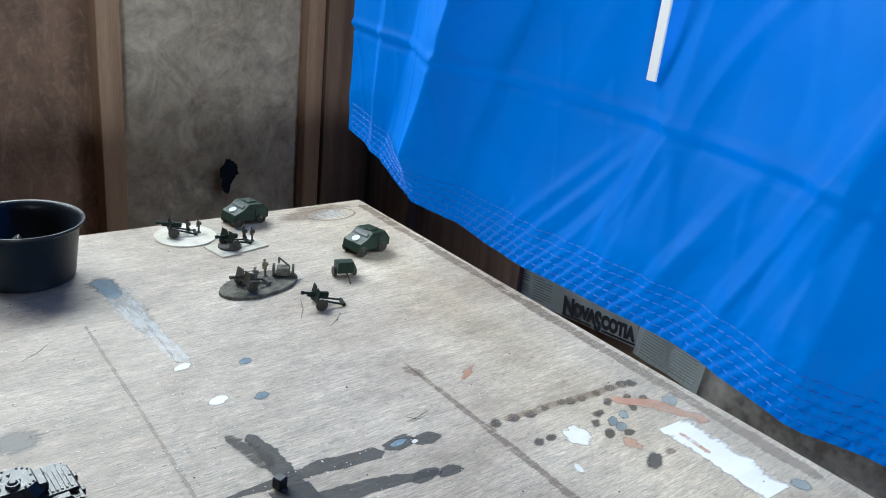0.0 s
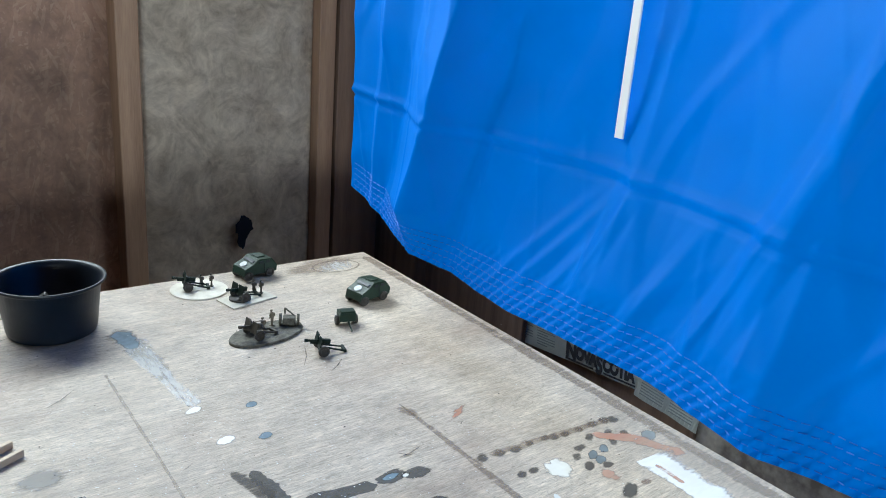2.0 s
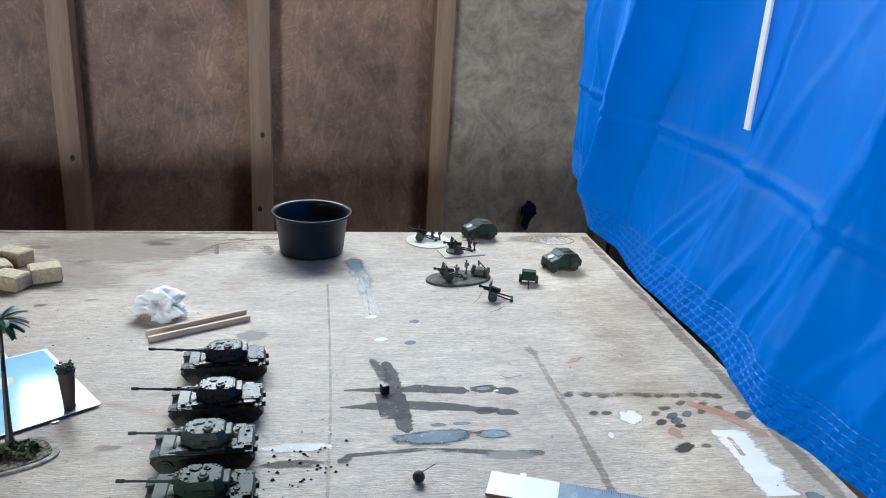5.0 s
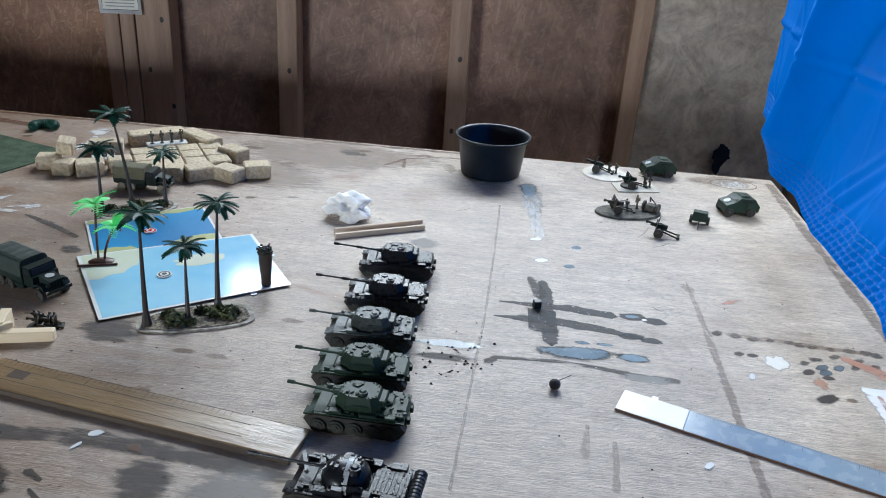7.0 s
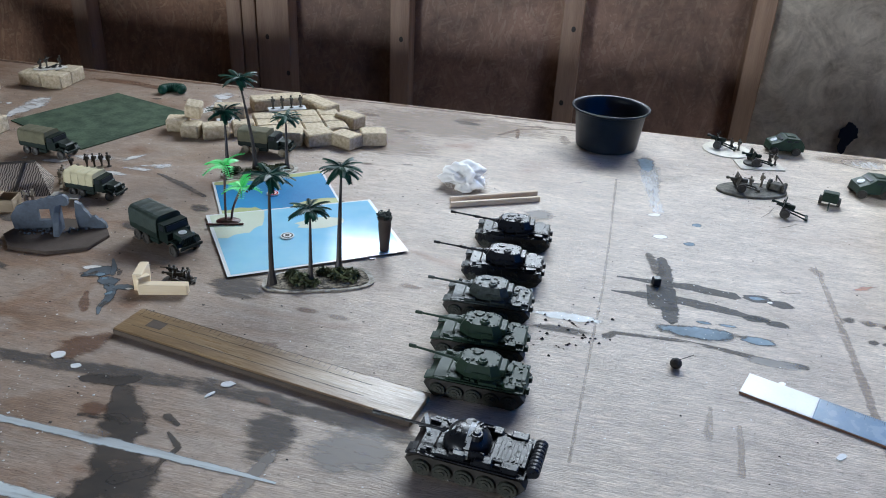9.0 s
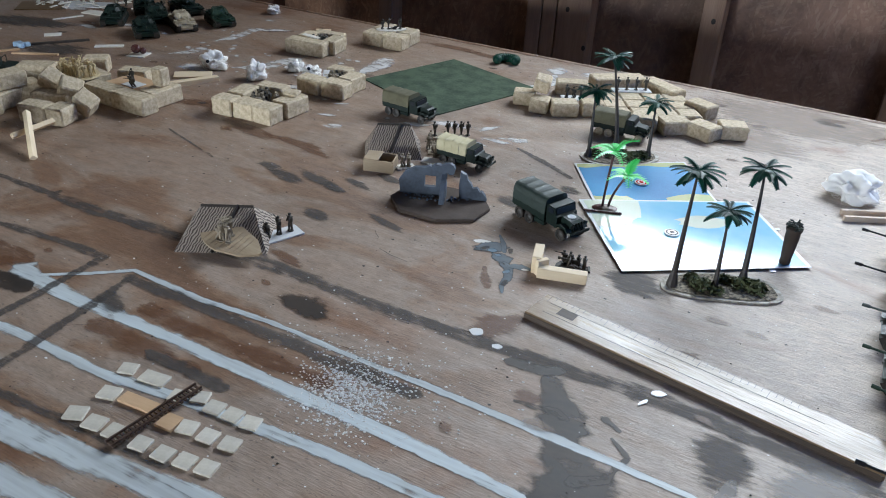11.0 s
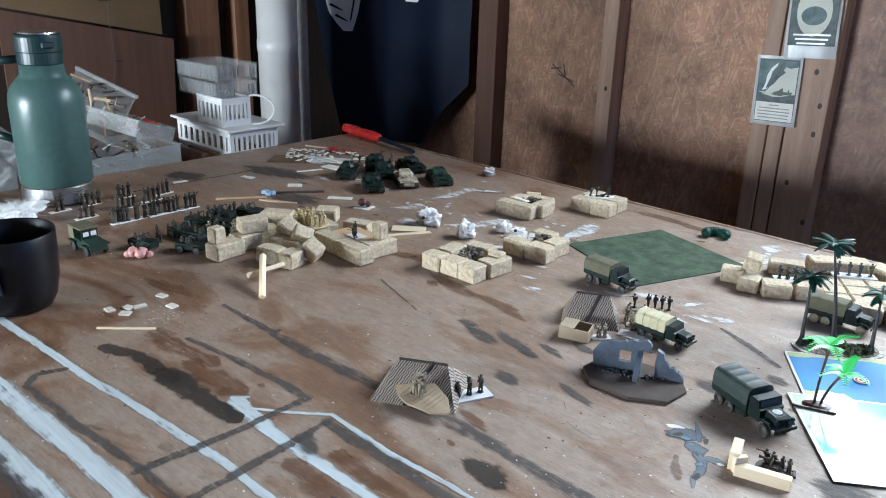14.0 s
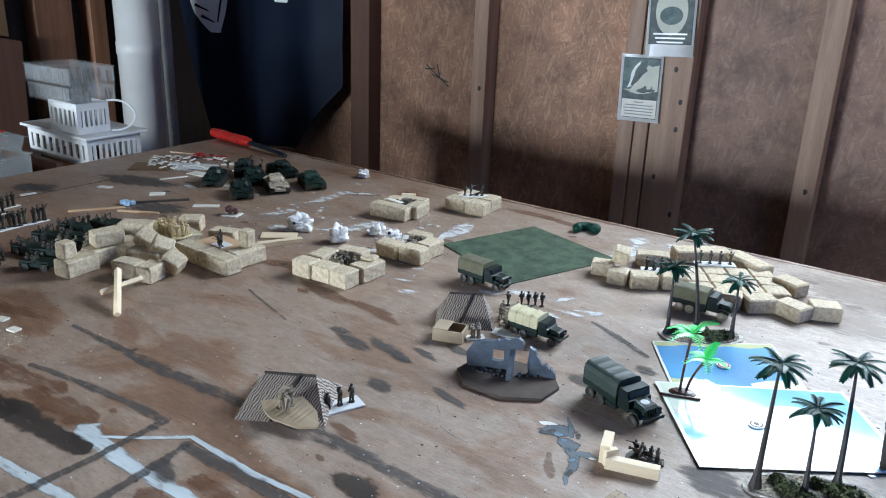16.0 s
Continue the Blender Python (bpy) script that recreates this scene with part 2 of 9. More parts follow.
def worn_paint(name, base, other, rough=0.45, solid_part=0.75, grain=(0.5, 2.5, 1), body=0.78, tide=0.0):
    """Thin old paint that breaks up towards its edges and along the grain; bare wood shows through the gaps."""
    m = surface(name, base, rough, scale=24, fine=140, stretch=grain, other=other, bump=0.25)
    nt = m.node_tree
    n, l = nt.nodes, nt.links
    at_ = n.new("ShaderNodeAttribute"); at_.attribute_name = "cover"
    tc = n.new("ShaderNodeTexCoord")
    mp = n.new("ShaderNodeMapping"); mp.inputs["Scale"].default_value = grain
    nz = n.new("ShaderNodeTexNoise"); nz.inputs["Scale"].default_value, nz.inputs["Detail"].default_value = 60, 8
    nz.inputs["Roughness"].default_value = 0.68
    l.new(tc.outputs["Object"], mp.inputs["Vector"]); l.new(mp.outputs[0], nz.inputs["Vector"])
    a = n.new("ShaderNodeMath"); a.operation = "MULTIPLY_ADD"
    spread = n.new("ShaderNodeMapRange")
    spread.inputs["From Min"].default_value, spread.inputs["From Max"].default_value = 0.3, 0.7
    spread.inputs["To Min"].default_value, spread.inputs["To Max"].default_value = 0.12, 0.88
    l.new(nz.outputs["Fac"], spread.inputs["Value"])
    l.new(at_.outputs["Fac"], a.inputs[0]); a.inputs[1].default_value = body; l.new(spread.outputs[0], a.inputs[2])
    r = n.new("ShaderNodeMapRange"); r.interpolation_type = "SMOOTHSTEP"
    r.inputs["From Min"].default_value, r.inputs["From Max"].default_value = 0.60, 1.22
    r.inputs["To Max"].default_value = solid_part
    l.new(a.outputs[0], r.inputs["Value"])
    l.new(r.outputs[0], n["Principled BSDF"].inputs["Alpha"])
    if tide:
        # the dried puddle has a crisp, darker rim
        r.inputs["From Min"].default_value, r.inputs["From Max"].default_value = 0.68, 0.92
        rim = n.new("ShaderNodeMapRange"); rim.interpolation_type = "SMOOTHSTEP"
        rim.inputs["From Min"].default_value, rim.inputs["From Max"].default_value = 0.86, 1.12
        rim.inputs["To Min"].default_value = 1.0 - tide
        l.new(a.outputs[0], rim.inputs["Value"])
        dk = n.new("ShaderNodeHueSaturation")
        b = n["Principled BSDF"]
        l.new(b.inputs["Base Color"].links[0].from_socket, dk.inputs["Color"])
        l.new(rim.outputs[0], dk.inputs["Value"]); l.new(dk.outputs[0], b.inputs["Base Color"])
    return m


M = {}
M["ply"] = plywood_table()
M["osb"] = osb()
M["stud"] = surface("stud_wood", (0.42, 0.275, 0.185), 0.6, scale=9, fine=120, stretch=(4, 4, 0.25), other=(0.24, 0.145, 0.098), bump=0.25)
M["darkstud"] = surface("dark_stained_stud", (0.130, 0.060, 0.036), 0.6, scale=9, fine=120, stretch=(4, 4, 0.25), bump=0.25)
M["cornerwood"] = surface("old_brown_boards", (0.25, 0.160, 0.115), 0.65, scale=9, fine=120, stretch=(4, 4, 0.25), other=(0.13, 0.080, 0.058), bump=0.3)
M["redstud"] = surface("red_brown_stud", (0.30, 0.145, 0.075), 0.6, scale=9, fine=120, stretch=(4, 4, 0.25), other=(0.16, 0.07, 0.036), bump=0.3)
M["insul"] = surface("grey_insulation_batt", (0.95, 0.86, 0.75), 0.85, scale=9, fine=34, stretch=(1.0, 1.0, 1.0), other=(0.46, 0.385, 0.315), bump=1.0, amount=0.66)
for nd in M["insul"].node_tree.nodes:
    if nd.type == "TEX_NOISE":
        nd.inputs["Distortion"].default_value, nd.inputs["Roughness"].default_value = 1.6, 0.68
M["board"] = surface("cut_plywood_sheet", (0.165, 0.100, 0.042), 0.55, scale=5, fine=80, stretch=(0.5, 0.5, 2), other=(0.12, 0.07, 0.029))
# one very dark brown for the end wall boards
M["endwall"] = surface("near_black_brown_boards", (0.040, 0.026, 0.019), 0.7, scale=9, fine=120, stretch=(4, 4, 0.25), bump=0.25)
M["floor"] = surface("dark_floor_boards", (0.055, 0.042, 0.033), 0.7, scale=5, fine=90, stretch=(0.4, 3, 1))
M["ceil"] = surface("ceiling_boards", (0.060, 0.044, 0.032), 0.7, scale=5, fine=90, stretch=(0.4, 3, 1))
M["blue"] = cloth("blue_flag_cloth", (0.001, 0.178, 0.70), 0.22)
M["stitch"] = surface("blue_thread", (0.001, 0.13, 0.60), 0.6, bump=0)
M["black_cloth"] = cloth("black_cloth", (0.010, 0.015, 0.030), 0.0)
M["white"] = surface("white_plastic", (0.80, 0.80, 0.79), 0.4, scale=20, other=(0.7, 0.7, 0.68), bump=0.05)
M["offwhite"] = surface("off_white_card", (0.78, 0.75, 0.68), 0.6, scale=40, other=(0.66, 0.62, 0.54), bump=0.1, per_object=0.06)
M["cardtile"] = surface("cream_card", (0.66, 0.62, 0.53), 0.65, scale=60, other=(0.50, 0.46, 0.38), bump=0.15, per_object=0.12)
M["clear"] = surface("clear_plastic", (0.95, 0.97, 0.97), 0.16, clear=0.72, bump=0.1, other=(0.85, 0.88, 0.88))
cl = M["clear"].node_tree.nodes["Principled BSDF"]
cl.inputs["Transmission Weight"].default_value = 0.0
cl.inputs["Alpha"].default_value = 0.10
M["black"] = surface("black_plastic", (0.003, 0.007, 0.014), 0.38, spec=0.35, scale=60, other=(0.008, 0.014, 0.024), bump=0.05)
M["mug"] = surface("black_glazed_ceramic", (0.006, 0.006, 0.008), 0.36, scale=40, bump=0.03, spec=0.3)
M["bottle"] = surface("hammered_green_enamel", (0.055, 0.105, 0.095), 0.34, scale=80, fine=300, other=(0.044, 0.084, 0.077), bump=0.12, spec=0.4)
M["darkgreen_plastic"] = surface("dark_green_plastic", (0.008, 0.03, 0.032), 0.4, bump=0.05)
M["steel"] = surface("brushed_steel", (0.55, 0.55, 0.55), 0.3, metal=1.0, scale=30, stretch=(1, 1, 12), other=(0.45, 0.45, 0.45), bump=0.05)
M["cork"] = surface("pale_cork", (0.66, 0.560, 0.400), 0.85, scale=170, fine=520, other=(0.40, 0.315, 0.205), bump=0.9, amount=0.7, per_object=0.08)
M["cotton"] = surface("white_cotton_wool", (0.96, 0.94, 0.91), 0.95, scale=60, fine=600, other=(0.92, 0.90, 0.87), bump=0.4)
cb = M["cotton"].node_tree.nodes["Principled BSDF"]
cb.inputs["Subsurface Weight"].default_value = 0.7
cb.inputs["Subsurface Radius"].default_value = (0.006, 0.006, 0.006)
cb.inputs["Subsurface Scale"].default_value = 1.0
M["pink"] = surface("pink_putty", (0.72, 0.36, 0.32), 0.55, scale=60, bump=0.2)
M["lightwood"] = surface("pale_strip_wood", (0.62, 0.42, 0.25), 0.55, scale=12, fine=200, stretch=(0.4, 4, 4), other=(0.5, 0.32, 0.18))
M["balsa"] = surface("balsa_wood", (0.80, 0.66, 0.46), 0.6, scale=12, fine=200, stretch=(0.4, 4, 4), other=(0.7, 0.55, 0.36))
M["palestrip"] = surface("grey_pale_strip_wood", (0.62, 0.50, 0.38), 0.6, scale=12, fine=200, stretch=(0.4, 4, 4), other=(0.50, 0.38, 0.27))
M["dullwood"] = surface("dull_tan_wood", (0.42, 0.33, 0.22), 0.65, scale=14, fine=220, stretch=(0.5, 3, 3), other=(0.28, 0.205, 0.13), bump=0.3)
M["stickwood"] = surface("old_varnished_stick", (0.30, 0.205, 0.110), 0.30, scale=22, fine=160, stretch=(0.5, 4, 4), other=(0.15, 0.088, 0.038), bump=0.8, spec=0.6)
M["ruler"] = surface("clear_bluish_plastic", (0.30, 0.42, 0.55), 0.26, scale=60, other=(0.42, 0.52, 0.62), bump=0.05)
M["ruler"].node_tree.nodes["Principled BSDF"].inputs["Alpha"].default_value = 0.62
M["ink"] = surface("dark_ink", (0.03, 0.03, 0.035), 0.6, bump=0)
M["grass"] = surface("green_felt_mat", (0.010, 0.030, 0.013), 0.9, scale=36, fine=300, other=(0.062, 0.098, 0.055), bump=1.0, amount=0.85)
M["green"] = surface("olive_green_paint", (0.015, 0.036, 0.026), 0.45, spec=0.25, scale=90, fine=500, other=(0.012, 0.026, 0.016), bump=0.35, per_object=0.12)
M["midgreen"] = surface("mid_green_paint", (0.018, 0.037, 0.023), 0.46, spec=0.18, scale=190, fine=900, other=(0.028, 0.048, 0.034), bump=0.25, amount=0.6)
M["wheeldust"] = surface("dusty_wheel_paint", (0.018, 0.024, 0.019), 0.6, spec=0.2, scale=200, fine=900, other=(0.060, 0.058, 0.048), bump=0.6, amount=0.8)
M["dkgreen"] = surface("dark_green_paint", (0.009, 0.019, 0.015), 0.45, spec=0.2, scale=90, fine=500, other=(0.007, 0.013, 0.011), bump=0.35, per_object=0.15)
M["tankblack"] = surface("black_blue_paint", (0.006, 0.007, 0.010), 0.30, spec=0.32, scale=190, fine=900, other=(0.012, 0.014, 0.018), bump=0.25, amount=0.75)
M["grime"] = surface("track_rubber_grime", (0.022, 0.020, 0.018), 0.5, scale=120, fine=600, other=(0.04, 0.034, 0.028), bump=0.5)
M["olive"] = surface("olive_canvas", (0.13, 0.12, 0.07), 0.8, scale=60, fine=500, other=(0.09, 0.085, 0.05), bump=0.4)
M["grnvas"] = surface("dark_green_canvas", (0.026, 0.042, 0.034), 0.55, scale=60, fine=500, other=(0.015, 0.026, 0.022), bump=0.5)
M["cream"] = surface("cream_canvas", (0.62, 0.56, 0.36), 0.7, scale=60, fine=500, other=(0.5, 0.44, 0.27), bump=0.3)
M["tan"] = surface("dusty_tan_paint", (0.42, 0.36, 0.26), 0.6, scale=90, other=(0.25, 0.21, 0.15), bump=0.3)
M["fig"] = surface("brown_green_figure_paint", (0.055, 0.046, 0.034), 0.6, scale=160, fine=600, other=(0.018, 0.018, 0.015), bump=0.2, per_object=0.3)
M["figtan"] = surface("bare_tan_plastic", (0.58, 0.47, 0.27), 0.5, scale=100, other=(0.46, 0.36, 0.2), bump=0.1)
M["figgrey"] = surface("pale_khaki_figure_paint", (0.30, 0.25, 0.18), 0.6, scale=160, other=(0.12, 0.10, 0.075), bump=0.2, per_object=0.3)
M["bluegrey"] = surface("blue_grey_paint", (0.085, 0.108, 0.145), 0.6, scale=60, fine=300, other=(0.04, 0.05, 0.066), bump=0.5)
M["earth"] = surface("brown_flocked_base", (0.075, 0.052, 0.040), 0.85, scale=60, fine=400, other=(0.055, 0.04, 0.03), bump=0.8)
M["thatch"] = surface("brown_ribbed_card", (0.14, 0.108, 0.085), 0.75, scale=40, fine=260, stretch=(5, 0.5, 0.5), other=(0.06, 0.044, 0.034), bump=1.0, amount=0.9)
zn = M["thatch"].node_tree
zw = zn.nodes.new("ShaderNodeTexWave")
zw.inputs["Scale"].default_value, zw.inputs["Distortion"].default_value, zw.inputs["Detail"].default_value = 118, 5.0, 1.0
zw.inputs["Detail Scale"].default_value = 1.3
zr = zn.nodes.new("ShaderNodeMapping"); zr.inputs["Rotation"].default_value = (0, 0, 0.5)
zt = zn.nodes.new("ShaderNodeTexCoord")
zc = zn.nodes.new("ShaderNodeValToRGB")
zc.color_ramp.elements[0].position, zc.color_ramp.elements[0].color = 0.30, (0.075, 0.055, 0.042, 1)
zc.color_ramp.elements[1].position, zc.color_ramp.elements[1].color = 0.62, (0.350, 0.292, 0.240, 1)
zn.links.new(zt.outputs["Object"], zr.inputs["Vector"]); zn.links.new(zr.outputs[0], zw.inputs["Vector"])
zn.links.new(zw.outputs["Fac"], zc.inputs["Fac"]); zn.links.new(zc.outputs[0], zn.nodes["Principled BSDF"].inputs["Base Color"])
M["leaf"] = surface("dark_green_palm_plastic", (0.010, 0.070, 0.045), 0.45, spec=0.2, scale=60, other=(0.006, 0.04, 0.028), bump=0.1, per_object=0.25)
M["trunk"] = surface("dark_brown_trunk", (0.045, 0.036, 0.030), 0.6, scale=90, other=(0.025, 0.02, 0.018), bump=0.5)
M["brightleaf"] = surface("bright_green_plastic", (0.16, 0.80, 0.24), 0.35, scale=30, other=(0.11, 0.68, 0.18), bump=0.05)
M["purple"] = surface("red_brown_plastic", (0.085, 0.025, 0.022), 0.4, scale=30, bump=0.05)
M["bush"] = surface("scrub_foliage", (0.135, 0.150, 0.070), 0.9, scale=150, other=(0.035, 0.050, 0.022), bump=0.3, per_object=0.2)
M["islandedge"] = surface("grubby_card_edge", (0.52, 0.49, 0.42), 0.7, scale=120, fine=400, other=(0.20, 0.17, 0.13), bump=0.4, amount=0.75)
M["islandground"] = surface("speckled_sand_flock", (0.36, 0.30, 0.21), 0.9, scale=260, fine=900, other=(0.045, 0.038, 0.028), bump=1.0, amount=0.9)
M["paper"] = surface("glossy_map_paper_sea", (0.27, 0.58, 0.78), 0.09, scale=5, fine=40, other=(0.40, 0.68, 0.80), bump=0.03, spec=0.5)
M["sand"] = surface("glossy_map_paper_land", (0.70, 0.74, 0.62), 0.09, scale=8, other=(0.62, 0.68, 0.52), bump=0.03, spec=0.8)
M["sea"] = surface("printed_deep_blue_sea", (0.025, 0.275, 0.52), 0.4, scale=9, other=(0.015, 0.165, 0.38), bump=0.03, spec=0.2)
M["shore"] = surface("printed_yellow_shore", (0.52, 0.55, 0.28), 0.2, scale=12, other=(0.38, 0.45, 0.2), bump=0.03, spec=0.7)
M["sheet"] = surface("white_paper", (0.78, 0.79, 0.78), 0.2, scale=8, other=(0.72, 0.73, 0.72), bump=0.03)
M["newsprint"] = surface("grey_newsprint", (0.66, 0.67, 0.61), 0.7, scale=20, other=(0.55, 0.56, 0.51), bump=0.03)
M["greyink"] = surface("grey_print", (0.34, 0.37, 0.35), 0.7, bump=0)
M["postersky"] = surface("grey_green_print", (0.060, 0.105, 0.105), 0.55, scale=30, fine=90, other=(0.20, 0.25, 0.235), bump=0.02, spec=0.25)
M["smoke"] = surface("pale_cloud_print", (0.62, 0.62, 0.52), 0.55, scale=14, other=(0.45, 0.46, 0.38), bump=0.02)
M["posterdark"] = surface("dark_sea_print", (0.025, 0.042, 0.045), 0.55, scale=40, other=(0.12, 0.15, 0.14), bump=0.02)
M["redplastic"] = surface("red_plastic", (0.55, 0.025, 0.02), 0.25, scale=30, other=(0.42, 0.02, 0.016), bump=0.02)
M["wpaint"] = worn_paint("dried_white_blue_paint", (0.64, 0.70, 0.71), (0.38, 0.40, 0.40), 0.42, 0.96, (0.14, 2.2, 1), 0.90)
M["whitewash"] = worn_paint("scrubbed_white_paint", (0.86, 0.86, 0.86), (0.74, 0.72, 0.70), 0.55, 0.94, (0.5, 2, 1), 1.05)
M["smear"] = worn_paint("smeared_white_paint", (0.82, 0.82, 0.81), (0.62, 0.60, 0.57), 0.5, 0.78, (0.6, 1.6, 1), 0.62)
M["gpaint"] = worn_paint("dark_grey_paint_stain", (0.055, 0.048, 0.045), (0.10, 0.085, 0.075), 0.75, 0.72)
M["slate"] = worn_paint("thin_slate_grey_paint", (0.055, 0.057, 0.060), (0.11, 0.105, 0.10), 0.8, 0.74, (0.5, 2, 1), 1.0, 0.35)
M["lgpaint"] = worn_paint("light_grey_paint_stain", (0.20, 0.19, 0.18), (0.27, 0.24, 0.215), 0.55, 0.6)
M["bpaint"] = worn_paint("black_paint_stain", (0.020, 0.017, 0.015), (0.070, 0.050, 0.038), 0.55, 0.86, (0.6, 1.2, 1), 0.88)
M["brpaint"] = worn_paint("brown_stain", (0.135, 0.055, 0.026), (0.20, 0.10, 0.055), 0.5, 0.56)
M["tanpaint"] = worn_paint("tan_stain", (0.22, 0.155, 0.115), (0.30, 0.225, 0.17), 0.5, 0.50)
M["sbpaint"] = worn_paint("slate_blue_paint_drips", (0.15, 0.19, 0.22), (0.06, 0.075, 0.09), 0.35, 0.92, (1, 1, 1), 0.92, 0.6)
M["lbpaint"] = worn_paint("pale_blue_paint_drips", (0.26, 0.37, 0.45), (0.10, 0.16, 0.21), 0.7, 0.76, (1, 1, 1), 1.0, 0.6)
M["orange"] = worn_paint("orange_paint_smudge", (0.55, 0.20, 0.12), (0.52, 0.34, 0.25), 0.5, 0.62)
M["chipwhite"] = worn_paint("white_chipped_paint", (0.78, 0.76, 0.71), (0.66, 0.62, 0.55), 0.5, 0.97, (1, 1, 1), 1.2)
M["bluebin"] = surface("blue_tinted_bin_plastic", (0.42, 0.58, 0.72), 0.3, scale=9, other=(0.30, 0.46, 0.66), bump=0.1)
M["greypipe"] = surface("dull_white_pipe_paint", (0.70, 0.69, 0.66), 0.45, scale=7, other=(0.55, 0.53, 0.50), bump=0.15)
M["greysheet"] = surface("grey_plastic_sheeting", (0.40, 0.38, 0.35), 0.55, scale=6, fine=60, other=(0.22, 0.205, 0.185), bump=0.5)
M["dirtypanel"] = surface("dirty_grey_panel", (0.33, 0.29, 0.245), 0.7, scale=7, fine=60, other=(0.085, 0.068, 0.055), bump=0.3, amount=0.85)
M["gravel"] = surface("white_grit", (0.78, 0.77, 0.74), 0.8, scale=200, bump=0.2)
M["crumb"] = surface("dark_crumbs", (0.035, 0.03, 0.026), 0.7, scale=200, bump=0.2)
M["rail"] = surface("rusty_brown_rail", (0.085, 0.05, 0.035), 0.5, scale=120, bump=0.3)
M["bag"] = surface("dull_grey_bag_plastic", (0.26, 0.265, 0.26), 0.4, scale=20, other=(0.13, 0.132, 0.135), bump=0.3)
M["milky"] = surface("milky_translucent_plastic", (0.48, 0.50, 0.48), 0.3, scale=20, other=(0.55, 0.57, 0.56), bump=0.05)
M["milky"].node_tree.nodes["Principled BSDF"].inputs["Alpha"].default_value = 0.30
M["tape"] = surface("bright_white_tape", (0.92, 0.92, 0.92), 0.5, scale=20, other=(0.88, 0.88, 0.88), bump=0)
M["wash"] = worn_paint("thin_brushed_white_wash", (0.80, 0.81, 0.82), (0.70, 0.70, 0.70), 0.5, 0.46, (2.5, 0.6, 1), 0.55)
M["stickedge"] = surface("dark_stick_brown", (0.075, 0.05, 0.033), 0.6, scale=30, stretch=(0.3, 4, 4), bump=0.3)
M["verm"] = surface("red_scraps", (0.5, 0.04, 0.04), 0.5, bump=0)


# ---- mesh helpers ----
def box(bm, c, s, rot=(0, 0, 0), bev=0.0, taper=1.0):
    m = Matrix.Translation(c) @ Euler([radians(a) for a in rot]).to_matrix().to_4x4() @ Matrix.Diagonal((*s, 1))
    r = bmesh.ops.create_cube(bm, size=1.0, matrix=m)
    if taper != 1.0:
        mi = m.inverted()
        for v in r["verts"]:
            q = mi @ v.co
            if q.z > 0:
                q.x *= taper; q.y *= taper
                v.co = m @ q
    if bev:
        ed = list({e for v in r["verts"] for e in v.link_edges})
        bmesh.ops.bevel(bm, geom=ed, offset=bev, segments=1, affect="EDGES")


def rod(bm, a, b, r0, r1=None, seg=8):
    a, b = Vector(a), Vector(b)
    d = b - a
    m = Matrix.Translation((a + b) / 2) @ d.to_track_quat("Z", "Y").to_matrix().to_4x4()
    bmesh.ops.create_cone(bm, cap_ends=True, segments=seg, radius1=r0, radius2=r0 if r1 is None else r1, depth=d.length, matrix=m)


def ball(bm, c, r, squash=(1, 1, 1), sub=1):
    m = Matrix.Translation(c) @ Matrix.Diagonal((*squash, 1))
    bmesh.ops.create_icosphere(bm, subdivisions=sub, radius=r, matrix=m)


def lathe(bm, prof, seg=24, c=(0, 0, 0)):
    rings = []
    for r, z in prof:
        rings.append([bm.verts.new((c[0] + r * math.cos(2 * math.pi * k / seg), c[1] + r * math.sin(2 * math.pi * k / seg), c[2] + z)) for k in range(seg)])
    for a, b in zip(rings, rings[1:]):
        for k in range(seg):
            bm.faces.new((a[k], a[(k + 1) % seg], b[(k + 1) % seg], b[k]))
    bm.faces.new(list(reversed(rings[0])))
    bm.faces.new(rings[-1])


def prism(bm, pts, z0, z1, m=None):
    """A solid from an outline in x, y between two heights, turned by m."""
    m = m or Matrix()
    lo = [bm.verts.new(m @ Vector((x, y, z0))) for x, y in pts]
    hi = [bm.verts.new(m @ Vector((x, y, z1))) for x, y in pts]
    k = len(pts)
    for i in range(k):
        bm.faces.new((lo[i], lo[(i + 1) % k], hi[(i + 1) % k], hi[i]))
    bm.faces.new(list(reversed(lo)))
    bm.faces.new(hi)


UPRIGHT = Matrix(((1, 0, 0, 0), (0, 0, -1, 0), (0, 1, 0, 0), (0, 0, 0, 1)))   # x stays, y becomes height, extrusion runs along -y


def mesh_of(name, bm, material, smooth=False):
    bmesh.ops.recalc_face_normals(bm, faces=bm.faces)
    me = bpy.data.meshes.new(name)
    bm.to_mesh(me)
    bm.free()
    me.materials.append(material)
    if smooth:
        for p in me.polygons:
            p.use_smooth = True
    return me


def part(name, bm, material, parent, label="", smooth=False):
    ob = new(name, mesh_of(name, bm, material, smooth))
    ob.parent = parent
    if label:
        tagged(ob, label)
    return ob


def shared(name, me, parent, m=None):
    """One more part on a mesh that exists already."""
    ob = new(name, me)
    ob.parent = parent
    if m is not None:
        ob.matrix_basis = m
    return ob


def solid(name, bm, material, m, label, category, group="", kind="", smooth=False):
    ob = new(name, mesh_of(name, bm, material, smooth))
    ob.matrix_basis = m
    return tagged(ob, label, category, group, kind)


def thing(name, m, label, category, group="", kind=""):
    ob = new(name)
    ob.empty_display_size = 0.02
    ob.matrix_basis = m
    return tagged(ob, label, category, group, kind)


def at(x, y, rz=0.0, z=0.0, rx=0.0, ry=0.0):
    """A pose on the table top."""
    return pose(x, y, TZ + z, rx, ry, rz)


